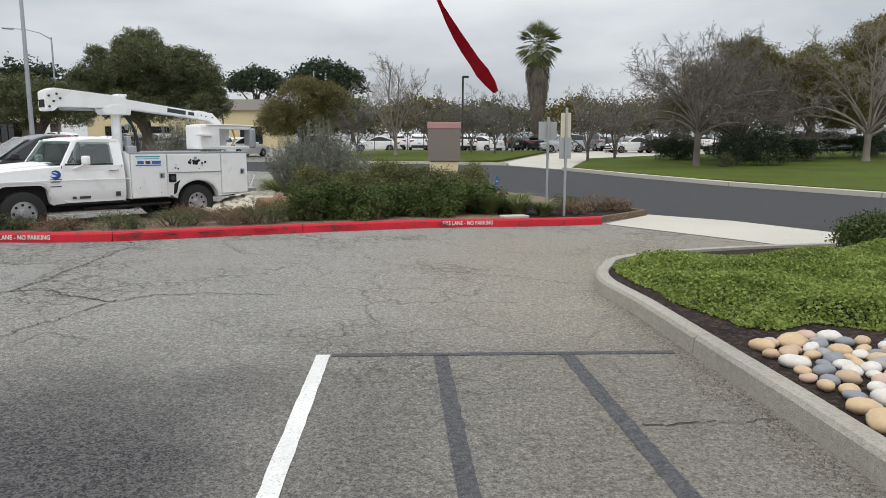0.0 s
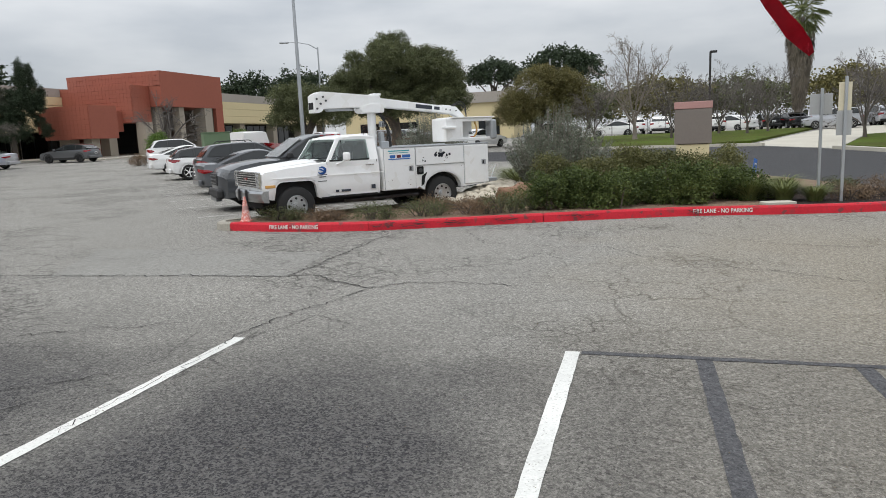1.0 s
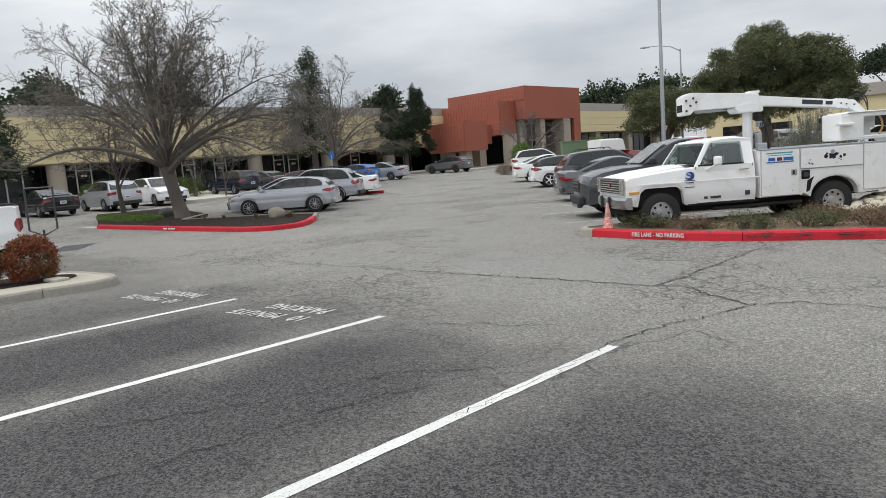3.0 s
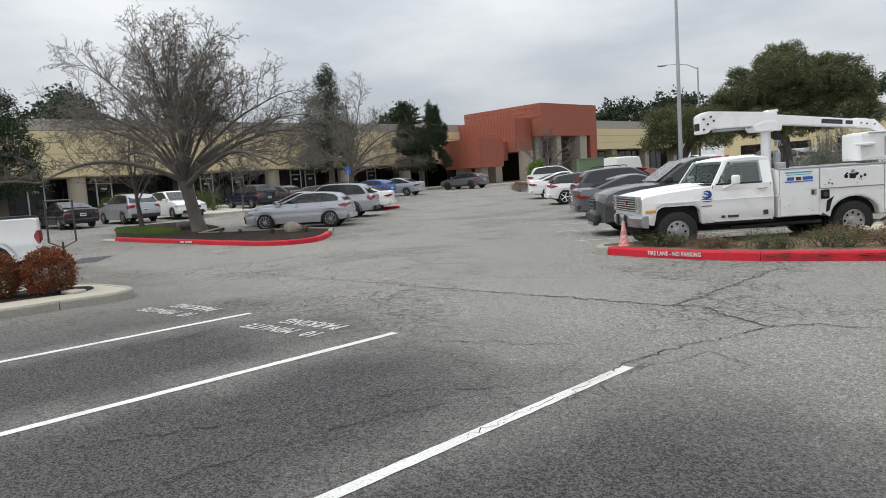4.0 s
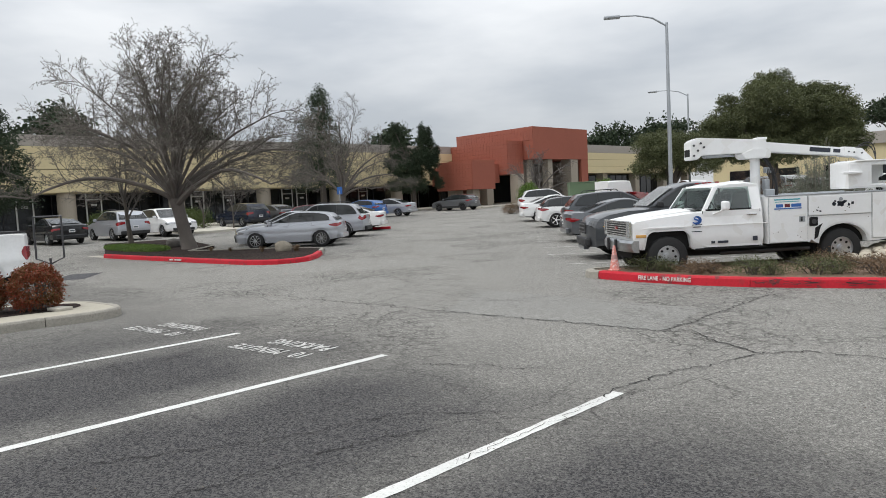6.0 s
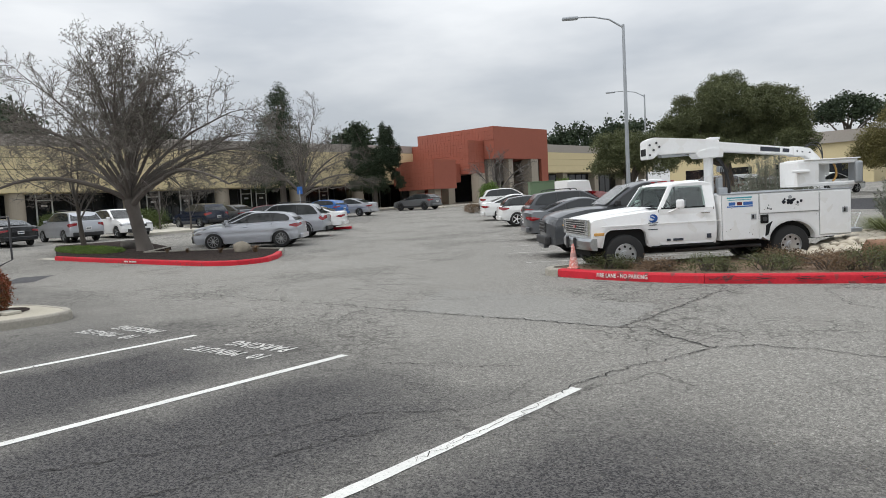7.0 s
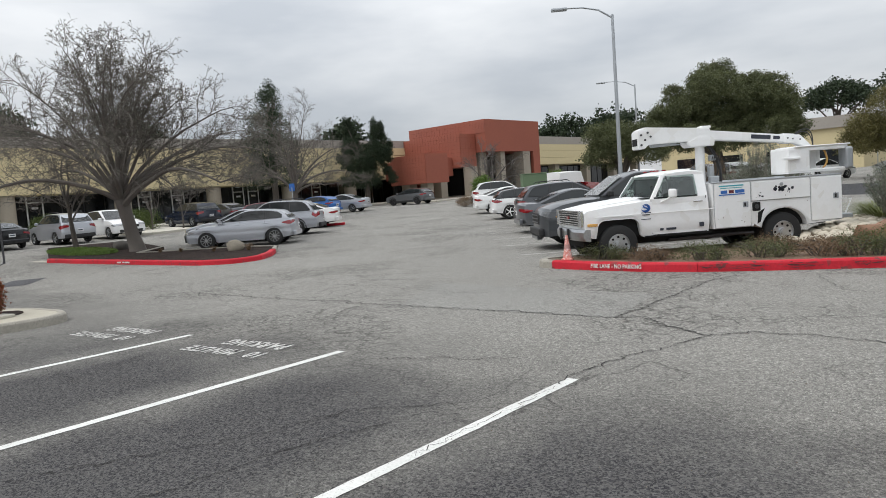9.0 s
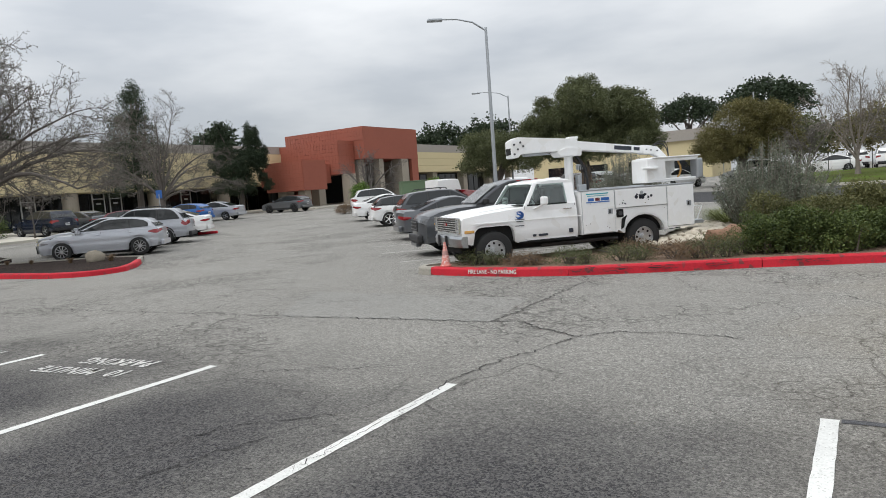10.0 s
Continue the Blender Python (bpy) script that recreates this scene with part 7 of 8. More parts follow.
hh = 0.12 + 0.20 * np.clip(depth / 0.35, 0.15, 1) * (0.8 + 0.35 * np.sin(px_ * 3.1 + np.sin(py_ * 2.7)) * np.sin(py_ * 3.7)) * g.uniform(0.35, 1.0, len(px_)) ** 0.5
cover = leaf_mesh("ground_cover", np.stack([px_, py_, hh], 1), 0.034, M_COVER, None, "dense bright green low ground cover with small leaves", 1.25, 302, up=0.0, flat=0.6)
tagged(cover, category="ground cover", kind="stuff")
shrub("clipped_bush", 7.75, 9.75, "rounded green bush at the corner of a bed", [(-0.05, 0, 0.16, 0.75, 0.6, 0.32), (0.8, -0.25, 0.20, 0.8, 0.6, 0.36), (1.6, -0.5, 0.22, 0.75, 0.6, 0.36)], 44000, 0.045, M_SHRUB, 303, 0.1, 0.07, 16, 20)
for i, (x, y) in enumerate(((-13.22, 3.12), (-13.55, 2.35))):
    shrub("red_shrub", x, y, "rounded shrub with red and green leaves in mulch", [(0, 0, 0.36, 0.40, 0.40, 0.42)], 11000, 0.036, M_NANDINA, 310 + i, 0.14, 0.035, 14, 14, "red shrubs on the concrete island", inner=0.8, ragged=0.06, up=0.0)
for i, (x, y, l) in enumerate(((-46.8, 21.2, 2.2), (-49.2, 16.0, 1.2), (-49.4, 27.5, 1.6))):
    shrub("hedge", x, y, "clipped green hedge by the office front", [(u, 0, 0.6, 0.6, 0.7, 0.75) for u in (-l * 0.6, 0, l * 0.6)], 7000, 0.085, M_SHRUB, 320 + i, 0.12, 0.12, 16, 10, "hedges")
for i, (x, y) in enumerate(((-33.9, 42.6), (-29.6, 46.5), (-37.5, 47))):
    shrub("green_bush", x, y, "bright green bush near the entrance", [(0, 0, 1.0, 0.8, 0.7, 1.1)], 4500, 0.1, M_BUSH, 330 + i, 0.05, 0.12, 14, 12, "green bushes")
shrub("dry_grass_mound", -32.3, 38.4, "pale dry grass mound at an island end", [(0, 0, 0.3, 0.8, 0.5, 0.4)], 2500, 0.1, M_DRY, 335, 0.05, 0.1, 12, 10, long=5, up=0.6)


# ---- stones ----
def stone_mesh(seed, rough=0.16):
    bm = bmesh.new()
    bmesh.ops.create_icosphere(bm, subdivisions=2, radius=1.0)
    for v in bm.verts:
        v.co *= 1 + rough * noise.noise(v.co * 1.1 + Vector((seed * 3.7, seed, 0)))
    me = bpy.data.meshes.new("stone")
    bm.to_mesh(me)
    bm.free()
    me.shade_smooth()
    return me


STONE = [mat("pebble_" + nm, c, 0.75, var=0.16, scale=7, bump=0.15, bump_scale=30) for nm, c in (("white", (0.60, 0.57, 0.52)), ("buff", (0.52, 0.38, 0.23)), ("grey", (0.30, 0.29, 0.28)), ("tan", (0.46, 0.34, 0.23)), ("slate", (0.22, 0.23, 0.25)), ("pink", (0.50, 0.36, 0.28)))]
rnd = random.Random(400)
stone_sets = [[stone_mesh(k + 10 * j) for k in range(4)] for j in range(len(STONE))]
for j, row in enumerate(stone_sets):
    for me in row:
        me.materials.append(STONE[j])
spots = []
for _ in range(9000):
    x, y = rnd.uniform(2.95, 5.2), rnd.uniform(2.0, 4.95)
    edge = 4.68 - 0.06 * (x - 3.0) + 0.12 * math.sin(x * 4)
    if y > edge or (x > 4.4 and y < 2.9):
        continue
    r = rnd.choice((0.055, 0.065, 0.075, 0.085, 0.10))
    if all((x - a) ** 2 + (y - b) ** 2 > ((r + c) * 0.86) ** 2 for a, b, c in spots):
        spots.append((x, y, r))
LABEL = ("smooth white", "smooth buff", "smooth grey", "smooth tan", "smooth dark slate", "smooth pinkish")
for x, y, r in spots:
    j = rnd.choice((0, 0, 1, 1, 2, 3, 3, 4, 5))
    ob = new("river_stone", rnd.choice(stone_sets[j]))
    ob.matrix_basis = pose(x, y, 0.12 + r * 0.42, rnd.uniform(-12, 12), rnd.uniform(-12, 12), rnd.uniform(0, 360)) @ Matrix.Diagonal((r * rnd.uniform(1.0, 1.35), r * rnd.uniform(0.8, 1.0), r * 0.62, 1))
    tagged(ob, LABEL[j] + " river stone on dark mulch", "stone", "river stones beside the kerb")
# pale cobbles behind the truck
cob = stone_sets[0] + [stone_mesh(90 + k, 0.3) for k in range(4)]
M_COB = mat("pale_cobble", (0.52, 0.47, 0.38), 0.85, var=0.15, scale=6, bump=0.3)
for me in cob[4:]:
    me.materials.append(M_COB)
spots = []
for _ in range(4000):
    t, s = rnd.random(), rnd.uniform(-1, 1)
    x, y = -3.55 + 0.35 * t + s * 0.75, 14.3 + 3.9 * t + s * 0.25
    r = rnd.uniform(0.07, 0.13)
    if all((x - a) ** 2 + (y - b) ** 2 > ((r + c) * 0.8) ** 2 for a, b, c in spots):
        spots.append((x, y, r))
for x, y, r in spots[:230]:
    hill = 0.12 + 0.26 * max(0.0, 1 - ((x + 3.2) / 1.0) ** 2) * min(1, max(0, (y - 13.8) / 1.5))
    ob = new("cobble", rnd.choice(cob[4:]))
    ob.matrix_basis = pose(x, y, hill + 0.02, rnd.uniform(-20, 20), rnd.uniform(-20, 20), rnd.uniform(0, 360)) @ Matrix.Diagonal((r * 1.2, r, r * 0.7, 1))
    tagged(ob, "pale rounded cobble in a dry stream bed", "stone", "pale cobbles on the island")
bm = bmesh.new()
for i in range(15):
    for j in range(22):
        x, y = -4.4 + 2.4 * i / 14, 13.4 + 5.6 * j / 21
        bm.verts.new((x, y, 0.06 + 0.30 * max(0.0, 1 - ((x + 3.2) / 1.1) ** 2) * min(1, max(0, (y - 13.6) / 1.5)) * min(1, max(0, (19 - y) / 1.0))))
bm.verts.ensure_lookup_table()
for i in range(14):
    for j in range(21):
        bm.faces.new([bm.verts[k] for k in (i * 22 + j, (i + 1) * 22 + j, (i + 1) * 22 + j + 1, i * 22 + j + 1)])
tagged(part("soil_mound", bm, M_SOIL, smooth=True), "low mound of brown soil under cobbles", "ground", kind="structure")
for i, (x, y, r, c, lb) in enumerate(((2.0, 17.2, 0.34, (0.36, 0.20, 0.13), "reddish brown boulder on the island"), (-2.35, 14.3, 0.36, (0.25, 0.14, 0.09), "brown boulder at the end of a cobble bed"), (-22.3, 13.4, 0.29, (0.26, 0.23, 0.18), "lichened grey boulder beside a silver hatchback"), (-30.0, 12.6, 0.30, (0.10, 0.09, 0.08), "dark boulder at a tree foot"))):
    me = stone_mesh(500 + i, 0.45)
    me.materials.append(mat("boulder_rock", c, 0.9, var=0.3, scale=5, bump=0.8, bump_scale=14))
    ob = new("boulder", me)
    ob.matrix_basis = pose(x, y, rise(x, y) + 0.12 + r * 0.4, 10, 5, 40 * i) @ Matrix.Diagonal((r * 1.3, r, r * 0.9, 1))
    tagged(ob, lb, "boulder")


for i, (x, y, r, h) in enumerate(((-21.55, 13.5, 0.28, 0.34), (-22.9, 12.9, 0.2, 0.28), (-24.6, 12.5, 0.16, 0.24), (-25.6, 12.2, 0.16, 0.22))):
    tuft = grass_clump(x, y, "pale dry grass tuft in dark mulch", r, h, 90, M_DRY, 540 + i)
    tagged(tuft, group="dry tufts on the tree island")

# ---- posts, signs, lamps ----
def street_lamp(x, y, h, arm, heading, label, r=0.09):
    root = thing("street_lamp", label, "street lamp", at_land(x, y, heading), "street lamps")
    part("pole", tube(bmesh.new(), [(0, 0, 0), (0, 0, h * 0.5), (0, 0, h)], [r, r * 0.8, r * 0.6], 10), M_GALV, root)
    part("base", box(bmesh.new(), (0, 0, 0.35), (0.5, 0.5, 0.7), bevel=0.03), M_CONC, root, "concrete footing")
    if arm:
        part("arm", tube(bmesh.new(), [(0, 0, h - 0.12), (arm * 0.3, 0, h + 0.22), (arm * 0.65, 0, h + 0.36), (arm, 0, h + 0.38)], [0.04, 0.035, 0.03, 0.03], 8), M_GALV, root)
        part("lamp_head", box(bmesh.new(), (arm + 0.28, 0, h + 0.36), (0.62, 0.24, 0.12), bevel=0.04), M_GALV, root)
    return root


street_lamp(-13.0, 25.1, 8.0, 1.75, 218, "tall grey steel street lamp with a curved arm")
street_lamp(-22.0, 45.2, 7.6, 2.0, 205, "distant grey steel street lamp with a curved arm", 0.08)
street_lamp(-7.95, 61.0, 7.0, 0, 0, "plain grey steel pole beyond the street", 0.09)
dl = thing("car_park_lamp", "dark pole with a small square lamp head", "street lamp", at_land(5.2, 64.5, 10), "street lamps")
part("pole", tube(bmesh.new(), [(0, 0, 0), (0, 0, 6.9)], 0.09, 8), M_BLACK, dl)
part("lamp_head", box(bmesh.new(), (0.25, 0, 6.9), (0.55, 0.3, 0.18), bevel=0.02), M_BLACK, dl)

M_TAUPE = mat("taupe_sign_panel", (0.19, 0.165, 0.145), 0.6, var=0.06, scale=3)
M_PINK = mat("faded_red_cap", (0.42, 0.24, 0.22), 0.8, var=0.1, scale=5)
M_CREAM = mat("cream_sign_base", (0.62, 0.55, 0.34), 0.85, var=0.08, scale=4)
sg = thing("monument_sign", "taupe monument sign with faded red cap on cream base", "sign", at_land(1.31, 18.2, -3, 0.1))
part("base", box(bmesh.new(), (0, 0, 0.52), (0.76, 0.4, 1.1), bevel=0.01), M_CREAM, sg, "cream stucco base")
part("panel", box(bmesh.new(), (0, 0, 1.50), (0.86, 0.46, 0.84), bevel=0.012), M_TAUPE, sg)
part("cap", box(bmesh.new(), (0, 0, 2.01), (0.88, 0.48, 0.17), bevel=0.012), M_PINK, sg, "faded red cap")
part("shadow_gap", box(bmesh.new(), (0, 0, 1.075), (0.70, 0.36, 0.04)), M_UNDER, sg)

M_SIGNBACK = mat("bare_aluminium_sign_back", (0.42, 0.43, 0.43), 0.5, 0.5, var=0.1, scale=6)
M_YELLOWED = mat("yellowed_sign_back", (0.62, 0.57, 0.42), 0.6, var=0.08, scale=6)
for x, y, h, plates, lb in ((3.35, 14.45, 2.1, ((1.91, 0.40, 0.38, M_SIGNBACK),), "grey steel sign post with a plate seen from behind"),
                            (3.65, 14.05, 2.27, ((2.02, 0.22, 0.5, M_YELLOWED), (1.55, 0.26, 0.44, M_SIGNBACK)), "steel sign post with two plates seen from behind"),
                            (-34.6, 25.0, 2.2, ((2.3, 0.32, 0.46, M_BLUE),), "blue and white parking sign on a post"),
                            (-11.5, 41.5, 2.0, ((2.2, 0.7, 0.4, M_PLATE),), "small white sign on a post by the street")):
    ps = thing("road_sign", lb, "sign", at_land(x, y, 8 if y < 20 else 45), "signs on posts")
    part("post", box(bmesh.new(), (0, 0, h / 2 + 0.05), (0.05, 0.04, h + 0.1), bevel=0.006), M_GALV, ps)
    for z, w, hh_, mt in plates:
        part("sign_plate", box(bmesh.new(), (0, 0.035, z), (w, 0.012, hh_), bevel=0.004), mt, ps)
bs = thing("small_blue_sign", "small leaning blue sign among shrubs", "sign", pose(2.42, 16.4, 0.1, 0, 14, 60))
part("stake", box(bmesh.new(), (0, 0, 0.3), (0.03, 0.03, 0.7)), M_GALV, bs)
part("sign_plate", box(bmesh.new(), (0, -0.025, 0.55), (0.16, 0.015, 0.42), bevel=0.003), M_BLUE, bs)
for k in range(3):
    part("writing_bar", box(bmesh.new(), (0, -0.034, 0.43 + 0.11 * k), (0.10, 0.004, 0.03)), M_PLATE, bs)
fs = thing("sign_frame", "empty dark metal sign frame on a post", "sign", at_land(-16.6, 4.25, 62))
part("post", tube(bmesh.new(), [(0, 0, 0), (0, 0, 0.85)], 0.025, 8), M_DARKALLOY, fs)
part("frame", tube(bmesh.new(), [(-0.27, 0, 1.75), (-0.27, 0, 0.85), (0.0, 0, 0.72), (0.27, 0, 0.85), (0.27, 0, 1.75), (-0.27, 0, 1.75)], 0.022, 8), M_DARKALLOY, fs)

cone = thing("traffic_cone", "faded orange traffic cone with worn white band", "traffic cone", pose(-7.2, 11.55, 0.155, 0, 0, 20))
M_CONE = mat("faded_orange_rubber", (0.62, 0.24, 0.20), 0.7, var=0.2, scale=10, speck=(40, (0.72, 0.6, 0.56), 0.6))
bm = bmesh.new()
tube(bm, [(0, 0, 0.03), (0, 0, 0.2), (0, 0, 0.48)], [0.095, 0.066, 0.022], 16)
part("cone_body", bm, M_CONE, cone)
part("base", box(bmesh.new(), (0, 0, 0.015), (0.21, 0.21, 0.03), bevel=0.008), M_CONE, cone)
part("band", tube(bmesh.new(), [(0, 0, 0.22), (0, 0, 0.30)], [0.0655, 0.0535], 16), M_PINK, cone)

ub = thing("transformer_box", "green steel utility transformer box", "utility box", at_land(-26.5, 38.8, ST))
M_GREENBOX = mat("green_cabinet_paint", (0.12, 0.18, 0.10), 0.6, var=0.08)
part("cabinet", box(bmesh.new(), (0, 0, 1.0), (1.6, 1.4, 2.0), bevel=0.03), M_GREENBOX, ub)
part("lid", box(bmesh.new(), (0, 0, 2.03), (1.66, 1.46, 0.06), bevel=0.015), M_GREENBOX, ub)
part("pad", box(bmesh.new(), (0, 0, 0.03), (1.9, 1.7, 0.1)), M_CONC, ub)
wp = thing("valve_cover", "white concrete valve cover on the island edge", "utility cover", pose(2.55, 13.75, 0.15, 0, 0, 15))
part("cover", box(bmesh.new(), (0, 0, 0), (0.55, 0.3, 0.06), bevel=0.012), M_WALK, wp)
wp = thing("valve_cover", "white concrete valve cover beside red shrubs", "utility cover", pose(-12.8, 3.35, 0.165, 0, 0, 15))
part("cover", box(bmesh.new(), (0, 0, 0), (0.35, 0.25, 0.05), bevel=0.012), M_WALK, wp)

# red streamer blown out from a bent pole in the bed
M_STREAM = mat("red_ripstop_fabric", (0.66, 0.015, 0.045), 0.6, var=0.12, scale=8)
st = thing("streamer_pole", "slender bent pole with a fluttering red fabric streamer", "flag", pose(3.3, 1.3, 0.11))
part("pole", tube(bmesh.new(), [(0, 0, 0), (0, 0, 1.6)] + bow((0, 0, 2.1), (-0.4, 0.2, 3.4), (-2.95, 0.96, 2.62), 10)[1:], [0.02, 0.018] + [0.016 - 0.001 * i for i in range(10)], 8), M_BLACK, st)
line = bow((-2.95, 0.96, 2.62), (-2.86, 0.97, 2.10), (-2.63, 0.98, 1.80), 14) + [(-2.60, 0.98, 1.76), (-2.57, 0.97, 1.72), (-2.55, 0.97, 1.69)]
bm = bmesh.new()
prev = None
for i, c in enumerate(line):
    w = (0.014 + 0.004 * math.sin(i * 1.9)) if i < 12 else (0.018, 0.025, 0.028, 0.027, 0.021, 0.016)[i - 12]
    a = 0.9 * math.sin(i * 0.8)
    o = Vector((w * 0.8 * math.cos(a), w * math.sin(a), w * 0.55 * math.cos(a)))
    cur = [bm.verts.new(Vector(c) + o), bm.verts.new(Vector(c) - o)]
    if prev:
        bm.faces.new((prev[0], prev[1], cur[1], cur[0]))
    prev = cur
bmesh.ops.solidify(bm, geom=list(bm.faces), thickness=0.004)
part("streamer", bm, M_STREAM, st, "twisted red fabric streamer", smooth=True)

# fence posts at the far car park
fence = thing("fence", "dark wire fence posts along a car park edge", "fence")
for i in range(26):
    b = radians(-4 + i * 1.35)
    x, y = 66 * math.sin(b), 66 * math.cos(b)
    part("post", box(bmesh.new(), (x, y, rise(x, y) + 0.85), (0.06, 0.06, 1.7)), M_BLACK, fence)

# ---- lettering and marks on the asphalt ----
for x, y in ((-7.15, 4.03), (-9.9, 3.78)):
    lettering("bay_lettering", "10  MINUTE", 0.32, M_LINE2, pose(x, y, 0.006, 0, 0, 187), "faded white painted words on asphalt", sx=0.72, spacing=1.16, bold=0.008)
    lettering("bay_lettering", "PARKING", 0.34, M_LINE2, pose(x + 0.05, y + 0.4, 0.006, 0, 0, 187), "faded white painted words on asphalt", sx=0.68, spacing=1.14, bold=0.008)
lettering("kerb_lettering", "FIRE LANE - NO PARKING", 0.105, M_LINE, pose(-5.98, 11.165, 0.085, 86, 0, -1.5), "white fire lane words on the red kerb", sx=0.80, spacing=1.06, bold=0.0022)
lettering("kerb_lettering", "FIRE LANE - NO PARKING", 0.105, M_LINE, pose(1.55, 13.145, 0.085, 86, 0, 7), "white fire lane words on the red kerb", sx=0.80, spacing=1.06, bold=0.0022)
for x, y, w, a in ((-3.75, 11.50, 0.8, 20), (-3.05, 11.77, 0.6, 21), (-0.9, 12.535, 0.5, 18), (-2.2, 12.09, 0.35, 20), (1.05, 13.06, 0.22, 8), (-4.3, 11.33, 0.35, 15)):
    bm = bmesh.new()
    r2 = random.Random(int(x * 100))
    for k in range(26):
        box(bm, (r2.gauss(0, w / 3.2), 0, r2.gauss(0.0, 0.025)), (r2.uniform(0.04, 0.22) * w, 0.004, r2.uniform(0.003, 0.011)), ry=r2.uniform(-5, 5))
    ob = part("tyre_scuff", bm, M_SCUFF)
    ob.matrix_basis = pose(x, y, 0.09, -4, 0, a)
    tagged(ob, "black tyre scuff on the red kerb", "mark", kind="structure")

# grit and leaf debris along the kerb foot
g = np.random.default_rng(700)
dy = g.uniform(-1.0, 7.2, 5200)
dx = 2.60 + 0.012 * (5 - dy) - np.abs(g.normal(0, 0.16, 5200))
debris = leaf_mesh("leaf_debris", np.stack([dx, dy, np.full(5200, 0.006)], 1), 0.010, M_DEBRIS, None, "brown grit and leaf crumbs along a kerb foot", 1.5, 701, flat=0.15)
tagged(debris, category="debris", kind="stuff")
g = np.random.default_rng(702)
dx, dy = g.uniform(-14, 2.4, 2600), g.uniform(1.0, 11.0, 2600)
debris = leaf_mesh("leaf_debris", np.stack([dx, dy, np.full(2600, 0.006)], 1), 0.011, M_DEBRIS, None, "scattered crumbs and bits on asphalt", 1.5, 703, flat=0.15)
tagged(debris, category="debris", kind="stuff")
ds = thing("driveway_sign", "small pale rectangular sign on a thin post by a driveway", "sign", at_land(-9.7, 57.0, 12))
part("post", tube(bmesh.new(), [(0, 0, -0.1), (0, 0, 2.3)], [0.03, 0.03], 8), M_GALV, ds)
part("panel", box(bmesh.new(), (0, -0.05, 2.15), (0.95, 0.03, 0.55), bevel=0.01), M_OLDWHITE, ds)
for z in (2.25, 2.08):
    part("writing_bar", box(bmesh.new(), (0, -0.07, z), (0.6, 0.012, 0.06)), M_BAR, ds)
mk = thing("kerb_marking", "faint white lettering bars on the red island kerb", "lettering", pose(-23.6, 9.925, rise(-23.6, 9.9) + 0.08, 0, 0, 6.2))
for u, w in ((-0.28, 0.24), (0.0, 0.14), (0.24, 0.26)):
    part("writing_bar", box(bmesh.new(), (u, 0, 0), (w, 0.01, 0.05)), M_LINE, mk)


def crack(pts, w=0.014, seed=1, jag=0.05):
    """A jagged open crack along a line."""
    r3, bm, fine = random.Random(seed), bmesh.new(), []
    for a, b in zip(pts, pts[1:]):
        d = math.hypot(b[0] - a[0], b[1] - a[1])
        k = max(2, int(d / 0.055))
        fine += [(a[0] + (b[0] - a[0]) * i / k + r3.gauss(0, jag * 0.5), a[1] + (b[1] - a[1]) * i / k + r3.gauss(0, jag * 0.5)) for i in range(k)]
    fine.append(pts[-1])
    prev = None
    for i, (x, y) in enumerate(fine):
        a, b = fine[max(0, i - 1)], fine[min(len(fine) - 1, i + 1)]
        d = Vector((b[0] - a[0], b[1] - a[1]))
        d = d.normalized() if d.length > 1e-6 else Vector((1, 0))
        q = w * r3.uniform(0.14, 0.68) * (0.4 if i in (0, len(fine) - 1) else 1)
        cur = [bm.verts.new((x - d.y * s, y + d.x * s, 0.0075 + rise(x, y))) for s in (q, -q)]
        if prev:
            bm.faces.new((prev[0], prev[1], cur[1], cur[0]))
        prev = cur
    bm.normal_update()
    for f in bm.faces:
        if f.normal.z < 0:
            f.normal_flip()
    tagged(part("asphalt_crack", bm, M_CRACK), "long dark crack in the asphalt", "crack", kind="structure")


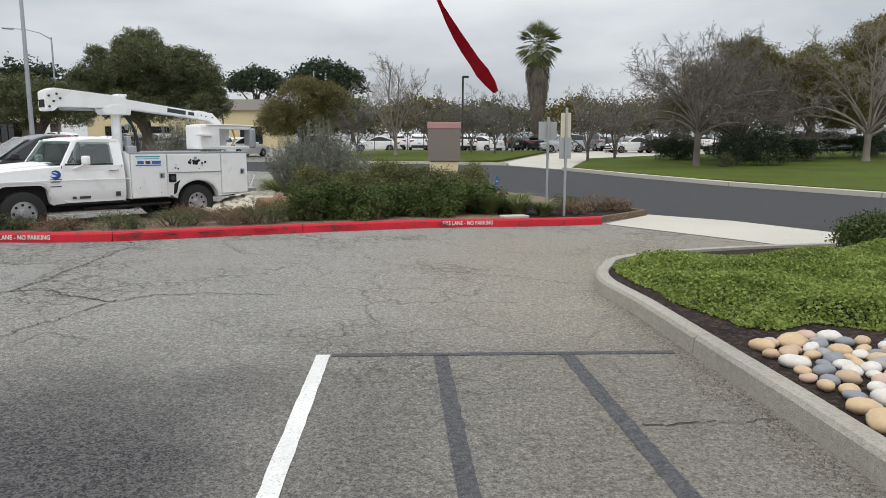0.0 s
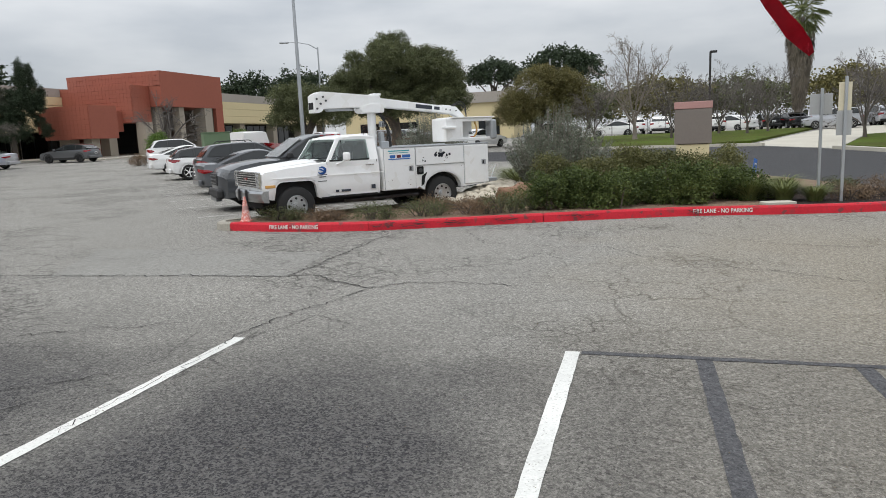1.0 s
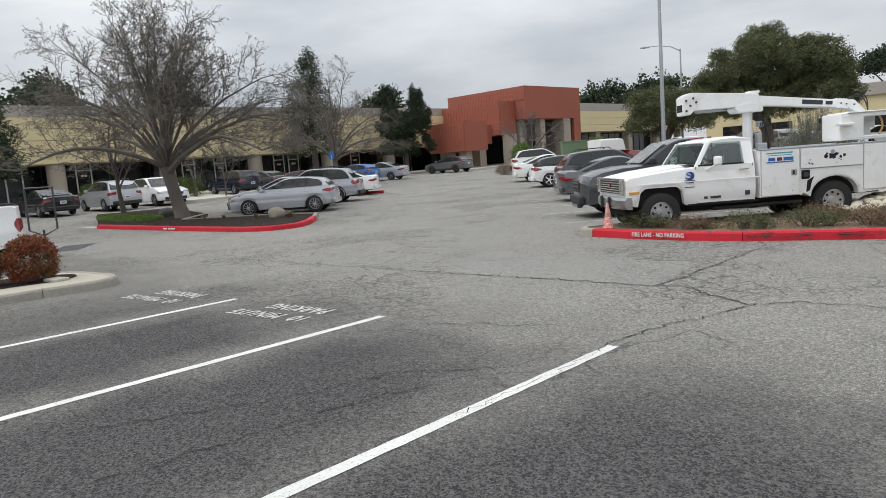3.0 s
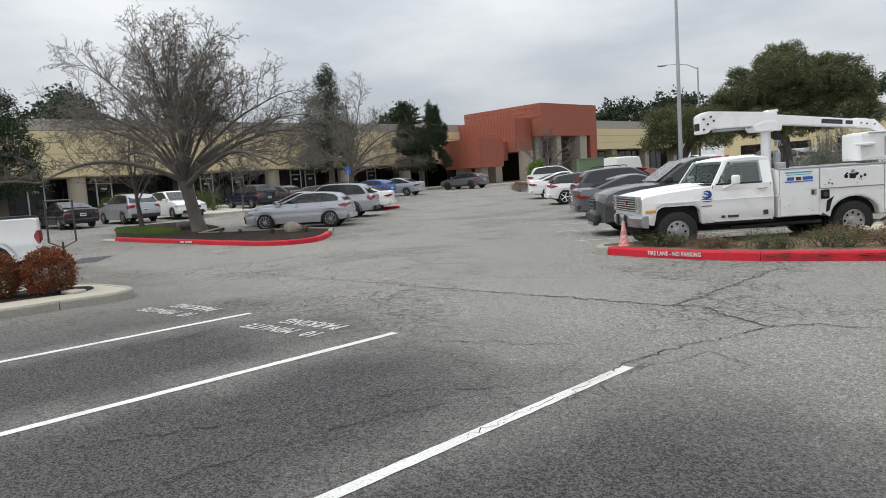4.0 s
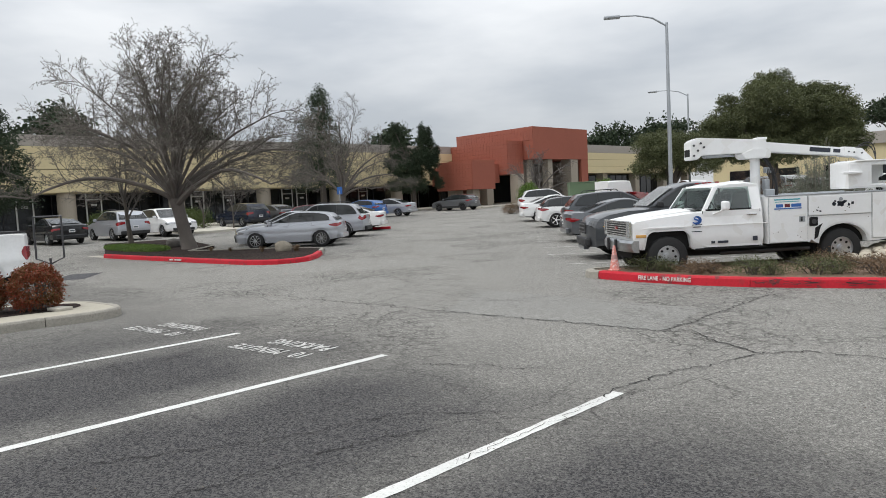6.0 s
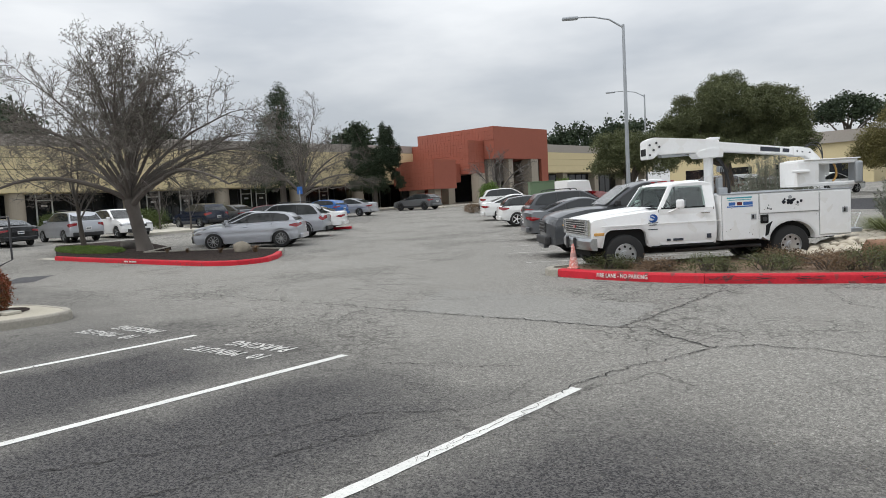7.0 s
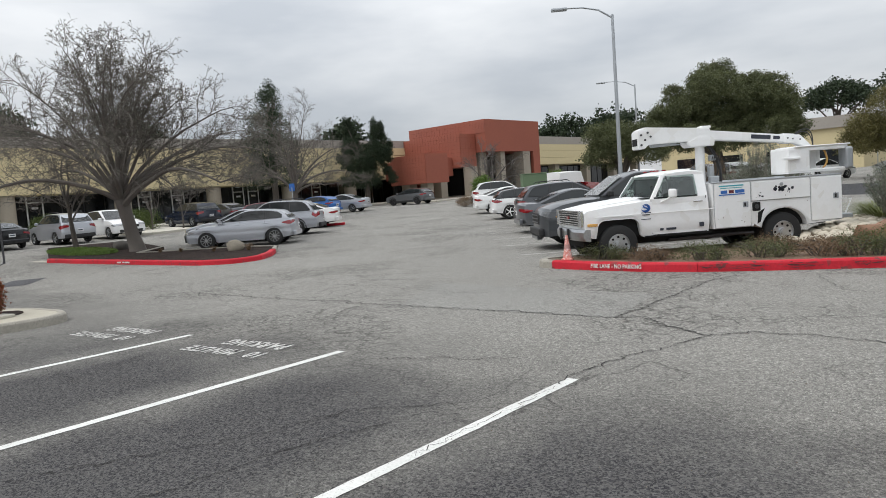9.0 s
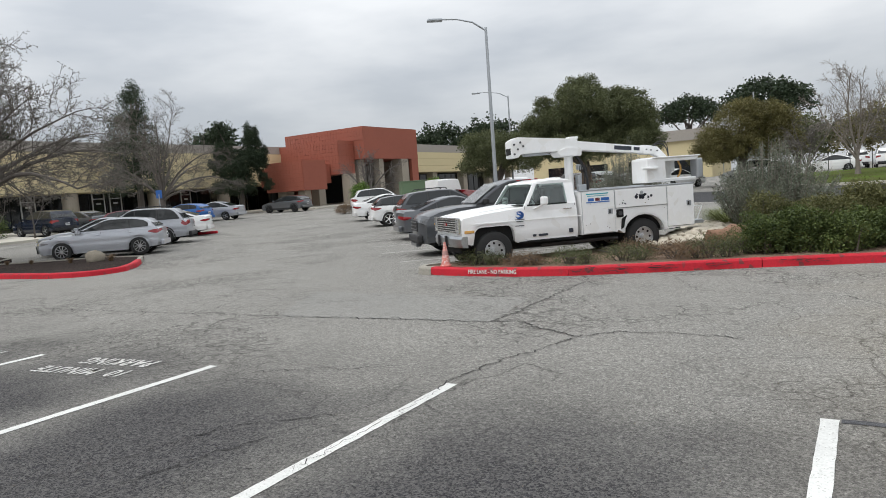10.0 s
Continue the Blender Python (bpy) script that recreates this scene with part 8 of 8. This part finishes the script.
for i, (w, pts) in enumerate(((0.006, [(-3.0, 2.9), (-3.02, 3.35), (-3.0, 4.0), (-3.03, 4.6)]), (0.016, [(-3.03, 4.6), (-3.1, 4.8), (-3.07, 5.05), (-3.03, 5.44), (-2.96, 5.82), (-2.79, 6.19), (-2.63, 6.78), (-2.34, 7.09), (-1.77, 7.16), (-1.0, 7.05)]),
                              (0.02, [(-2.63, 6.78), (-3.17, 7.05), (-3.62, 7.39), (-3.95, 7.29), (-5.35, 7.24), (-7.36, 7.07), (-9.59, 6.91), (-12.64, 6.77), (-15.0, 6.6)]),
                              (0.018, [(-3.95, 7.29), (-3.95, 8.27), (-3.95, 9.35), (-4.0, 10.26), (-3.8, 11.0)]),
                              (0.012, [(-2.67, 11.12), (-2.06, 9.91), (-0.94, 9.62), (-0.29, 9.61), (0.22, 8.87), (0.95, 8.32), (1.64, 8.03), (2.4, 7.5)]),
                              (0.010, [(1.75, 3.43), (2.06, 3.48), (2.6, 3.5)]), (0.010, [(-6.5, 9.5), (-7.4, 8.2), (-8.5, 7.6), (-9.4, 6.95)]), (0.010, [(-10.5, 9.0), (-8.6, 8.4), (-7.2, 8.3), (-5.9, 8.9), (-4.1, 8.8)]),
                              (0.010, [(-5.0, 1.2), (-4.4, 2.3), (-4.1, 3.3), (-3.4, 3.9)]), (0.010, [(-7.5, 2.5), (-8.0, 3.6), (-8.4, 4.8), (-8.2, 5.9)]), (0.02, [(-20, 15.2), (-17.8, 15.7), (-15.0, 16.2), (-13.2, 16.9)]), (0.02, [(-20, 15.2), (-21, 17.6), (-23, 20.6)]),
                              (0.012, [(-5.3, 4.55), (-4.2, 5.0), (-3.9, 5.2)]), (0.012, [(0.6, 11.8), (1.2, 10.6), (2.0, 9.9), (3.2, 9.6)]), (0.012, [(-12, 10), (-10.4, 9.2), (-9.2, 9.4)]), (0.010, [(-4.02, 1.04), (-3.93, 1.41), (-3.90, 1.68), (-3.85, 2.10), (-3.86, 2.40), (-3.77, 2.80), (-3.62, 3.28)]), (0.009, [(-9.0, 2.2), (-8.2, 2.6), (-7.4, 2.5), (-6.6, 2.9)]), (0.009, [(-7.6, 5.0), (-7.3, 5.6), (-6.6, 6.0), (-6.2, 6.9)]))):
    crack(pts, w, 600 + i, 0.035 if i == 0 else 0.055)
for x0, y0 in ((-9.76, 13.53), (-11.9, 15.65), (-13.8, 17.7), (-15.7, 19.8), (-17.55, 21.9), (-19.5, 24.0), (-21.6, 26.4), (-23.75, 28.9), (-26, 31.4), (-28.4, 34)):
    strip("bay_line", x0, y0, x0 + 5.2 * 0.73, y0 + 5.2 * 0.68, 0.10, M_FAINT, "faded white bay line", 0.006)
strip("repair_patch", -22.6, 6.75, -20.9, 5.7, 0.9, M_SEAL, "dark square asphalt repair patch", 0.006, 0.02)
bm = bmesh.new()
box(bm, (0, 0, 0), (1.0, 0.35, 0.14), bevel=0.02)
ob = part("wheel_stop", bm, M_RED)
ob.matrix_basis = at_land(-30.6, 24.9, ST, 0.06)
tagged(ob, "red-painted kerb end beside a white saloon", "kerb", kind="structure")

# ---- cars further off ----
far = [c_car, d_car, hatch, ranger]
pool = list(far)
for lb, pt, stl, nm in (("white saloon car in a distant car park", M_WHITE, "sedan", 0), ("black saloon car in a distant car park", M_BLACKP, "sedan", 0), ("silver SUV in a distant car park", M_SILVER, "suv", 0), ("white SUV in a distant car park", M_WHITE, "suv", 0)):
    pool.append(car(lb, pt, at_land(30 + 3 * len(pool), 78, 95), stl, group="cars in the far car park"))
DIST = pool[4:]
rnd = random.Random(77)
for b, r, k, h in ((-2.6, 68, 0, 185), (-0.9, 74, 3, 95), (0.9, 72, 3, 95), (3.2, 70, 0, 150), (4.7, 70, 3, 100), (6.1, 69, 0, 140), (8.6, 71, 1, 95), (10.2, 70, 1, 100), (11.6, 72, 2, 95), (12.9, 66, 2, 175), (14.3, 74, 1, 95), (15.6, 72, 2, 95), (16.8, 70, 1, 95), (18.2, 66, 0, 185), (19.8, 74, 3, 95), (20.9, 66, 1, 10),
                   (22.6, 72, 3, 95), (23.9, 72, 0, 95), (25.4, 72, 3, 95), (27, 72, 2, 95), (28.6, 72, 1, 95), (30.2, 72, 0, 95), (32, 72, 2, 95), (33.8, 72, 1, 95), (35.4, 72, 3, 95), (37, 72, 2, 95),
                   (-17.5, 52, 0, 130), (-19.2, 54, 3, 130), (-21.2, 54, 2, 130), (-22.8, 56, 0, 130), (-24.4, 52, 1, 130), (-15.4, 50, 3, 120), (-26, 58, 3, 130), (-13.2, 54, 0, 60), (-7.4, 53, 3, 150)):
    b = radians(b)
    x, y = r * math.sin(b), r * math.cos(b)
    c = copy_thing(DIST[k], at_land(x, y, h + rnd.uniform(-5, 5)))
    tagged(c, group="cars in the far car park" if b > -0.1 else "cars behind the bay row")
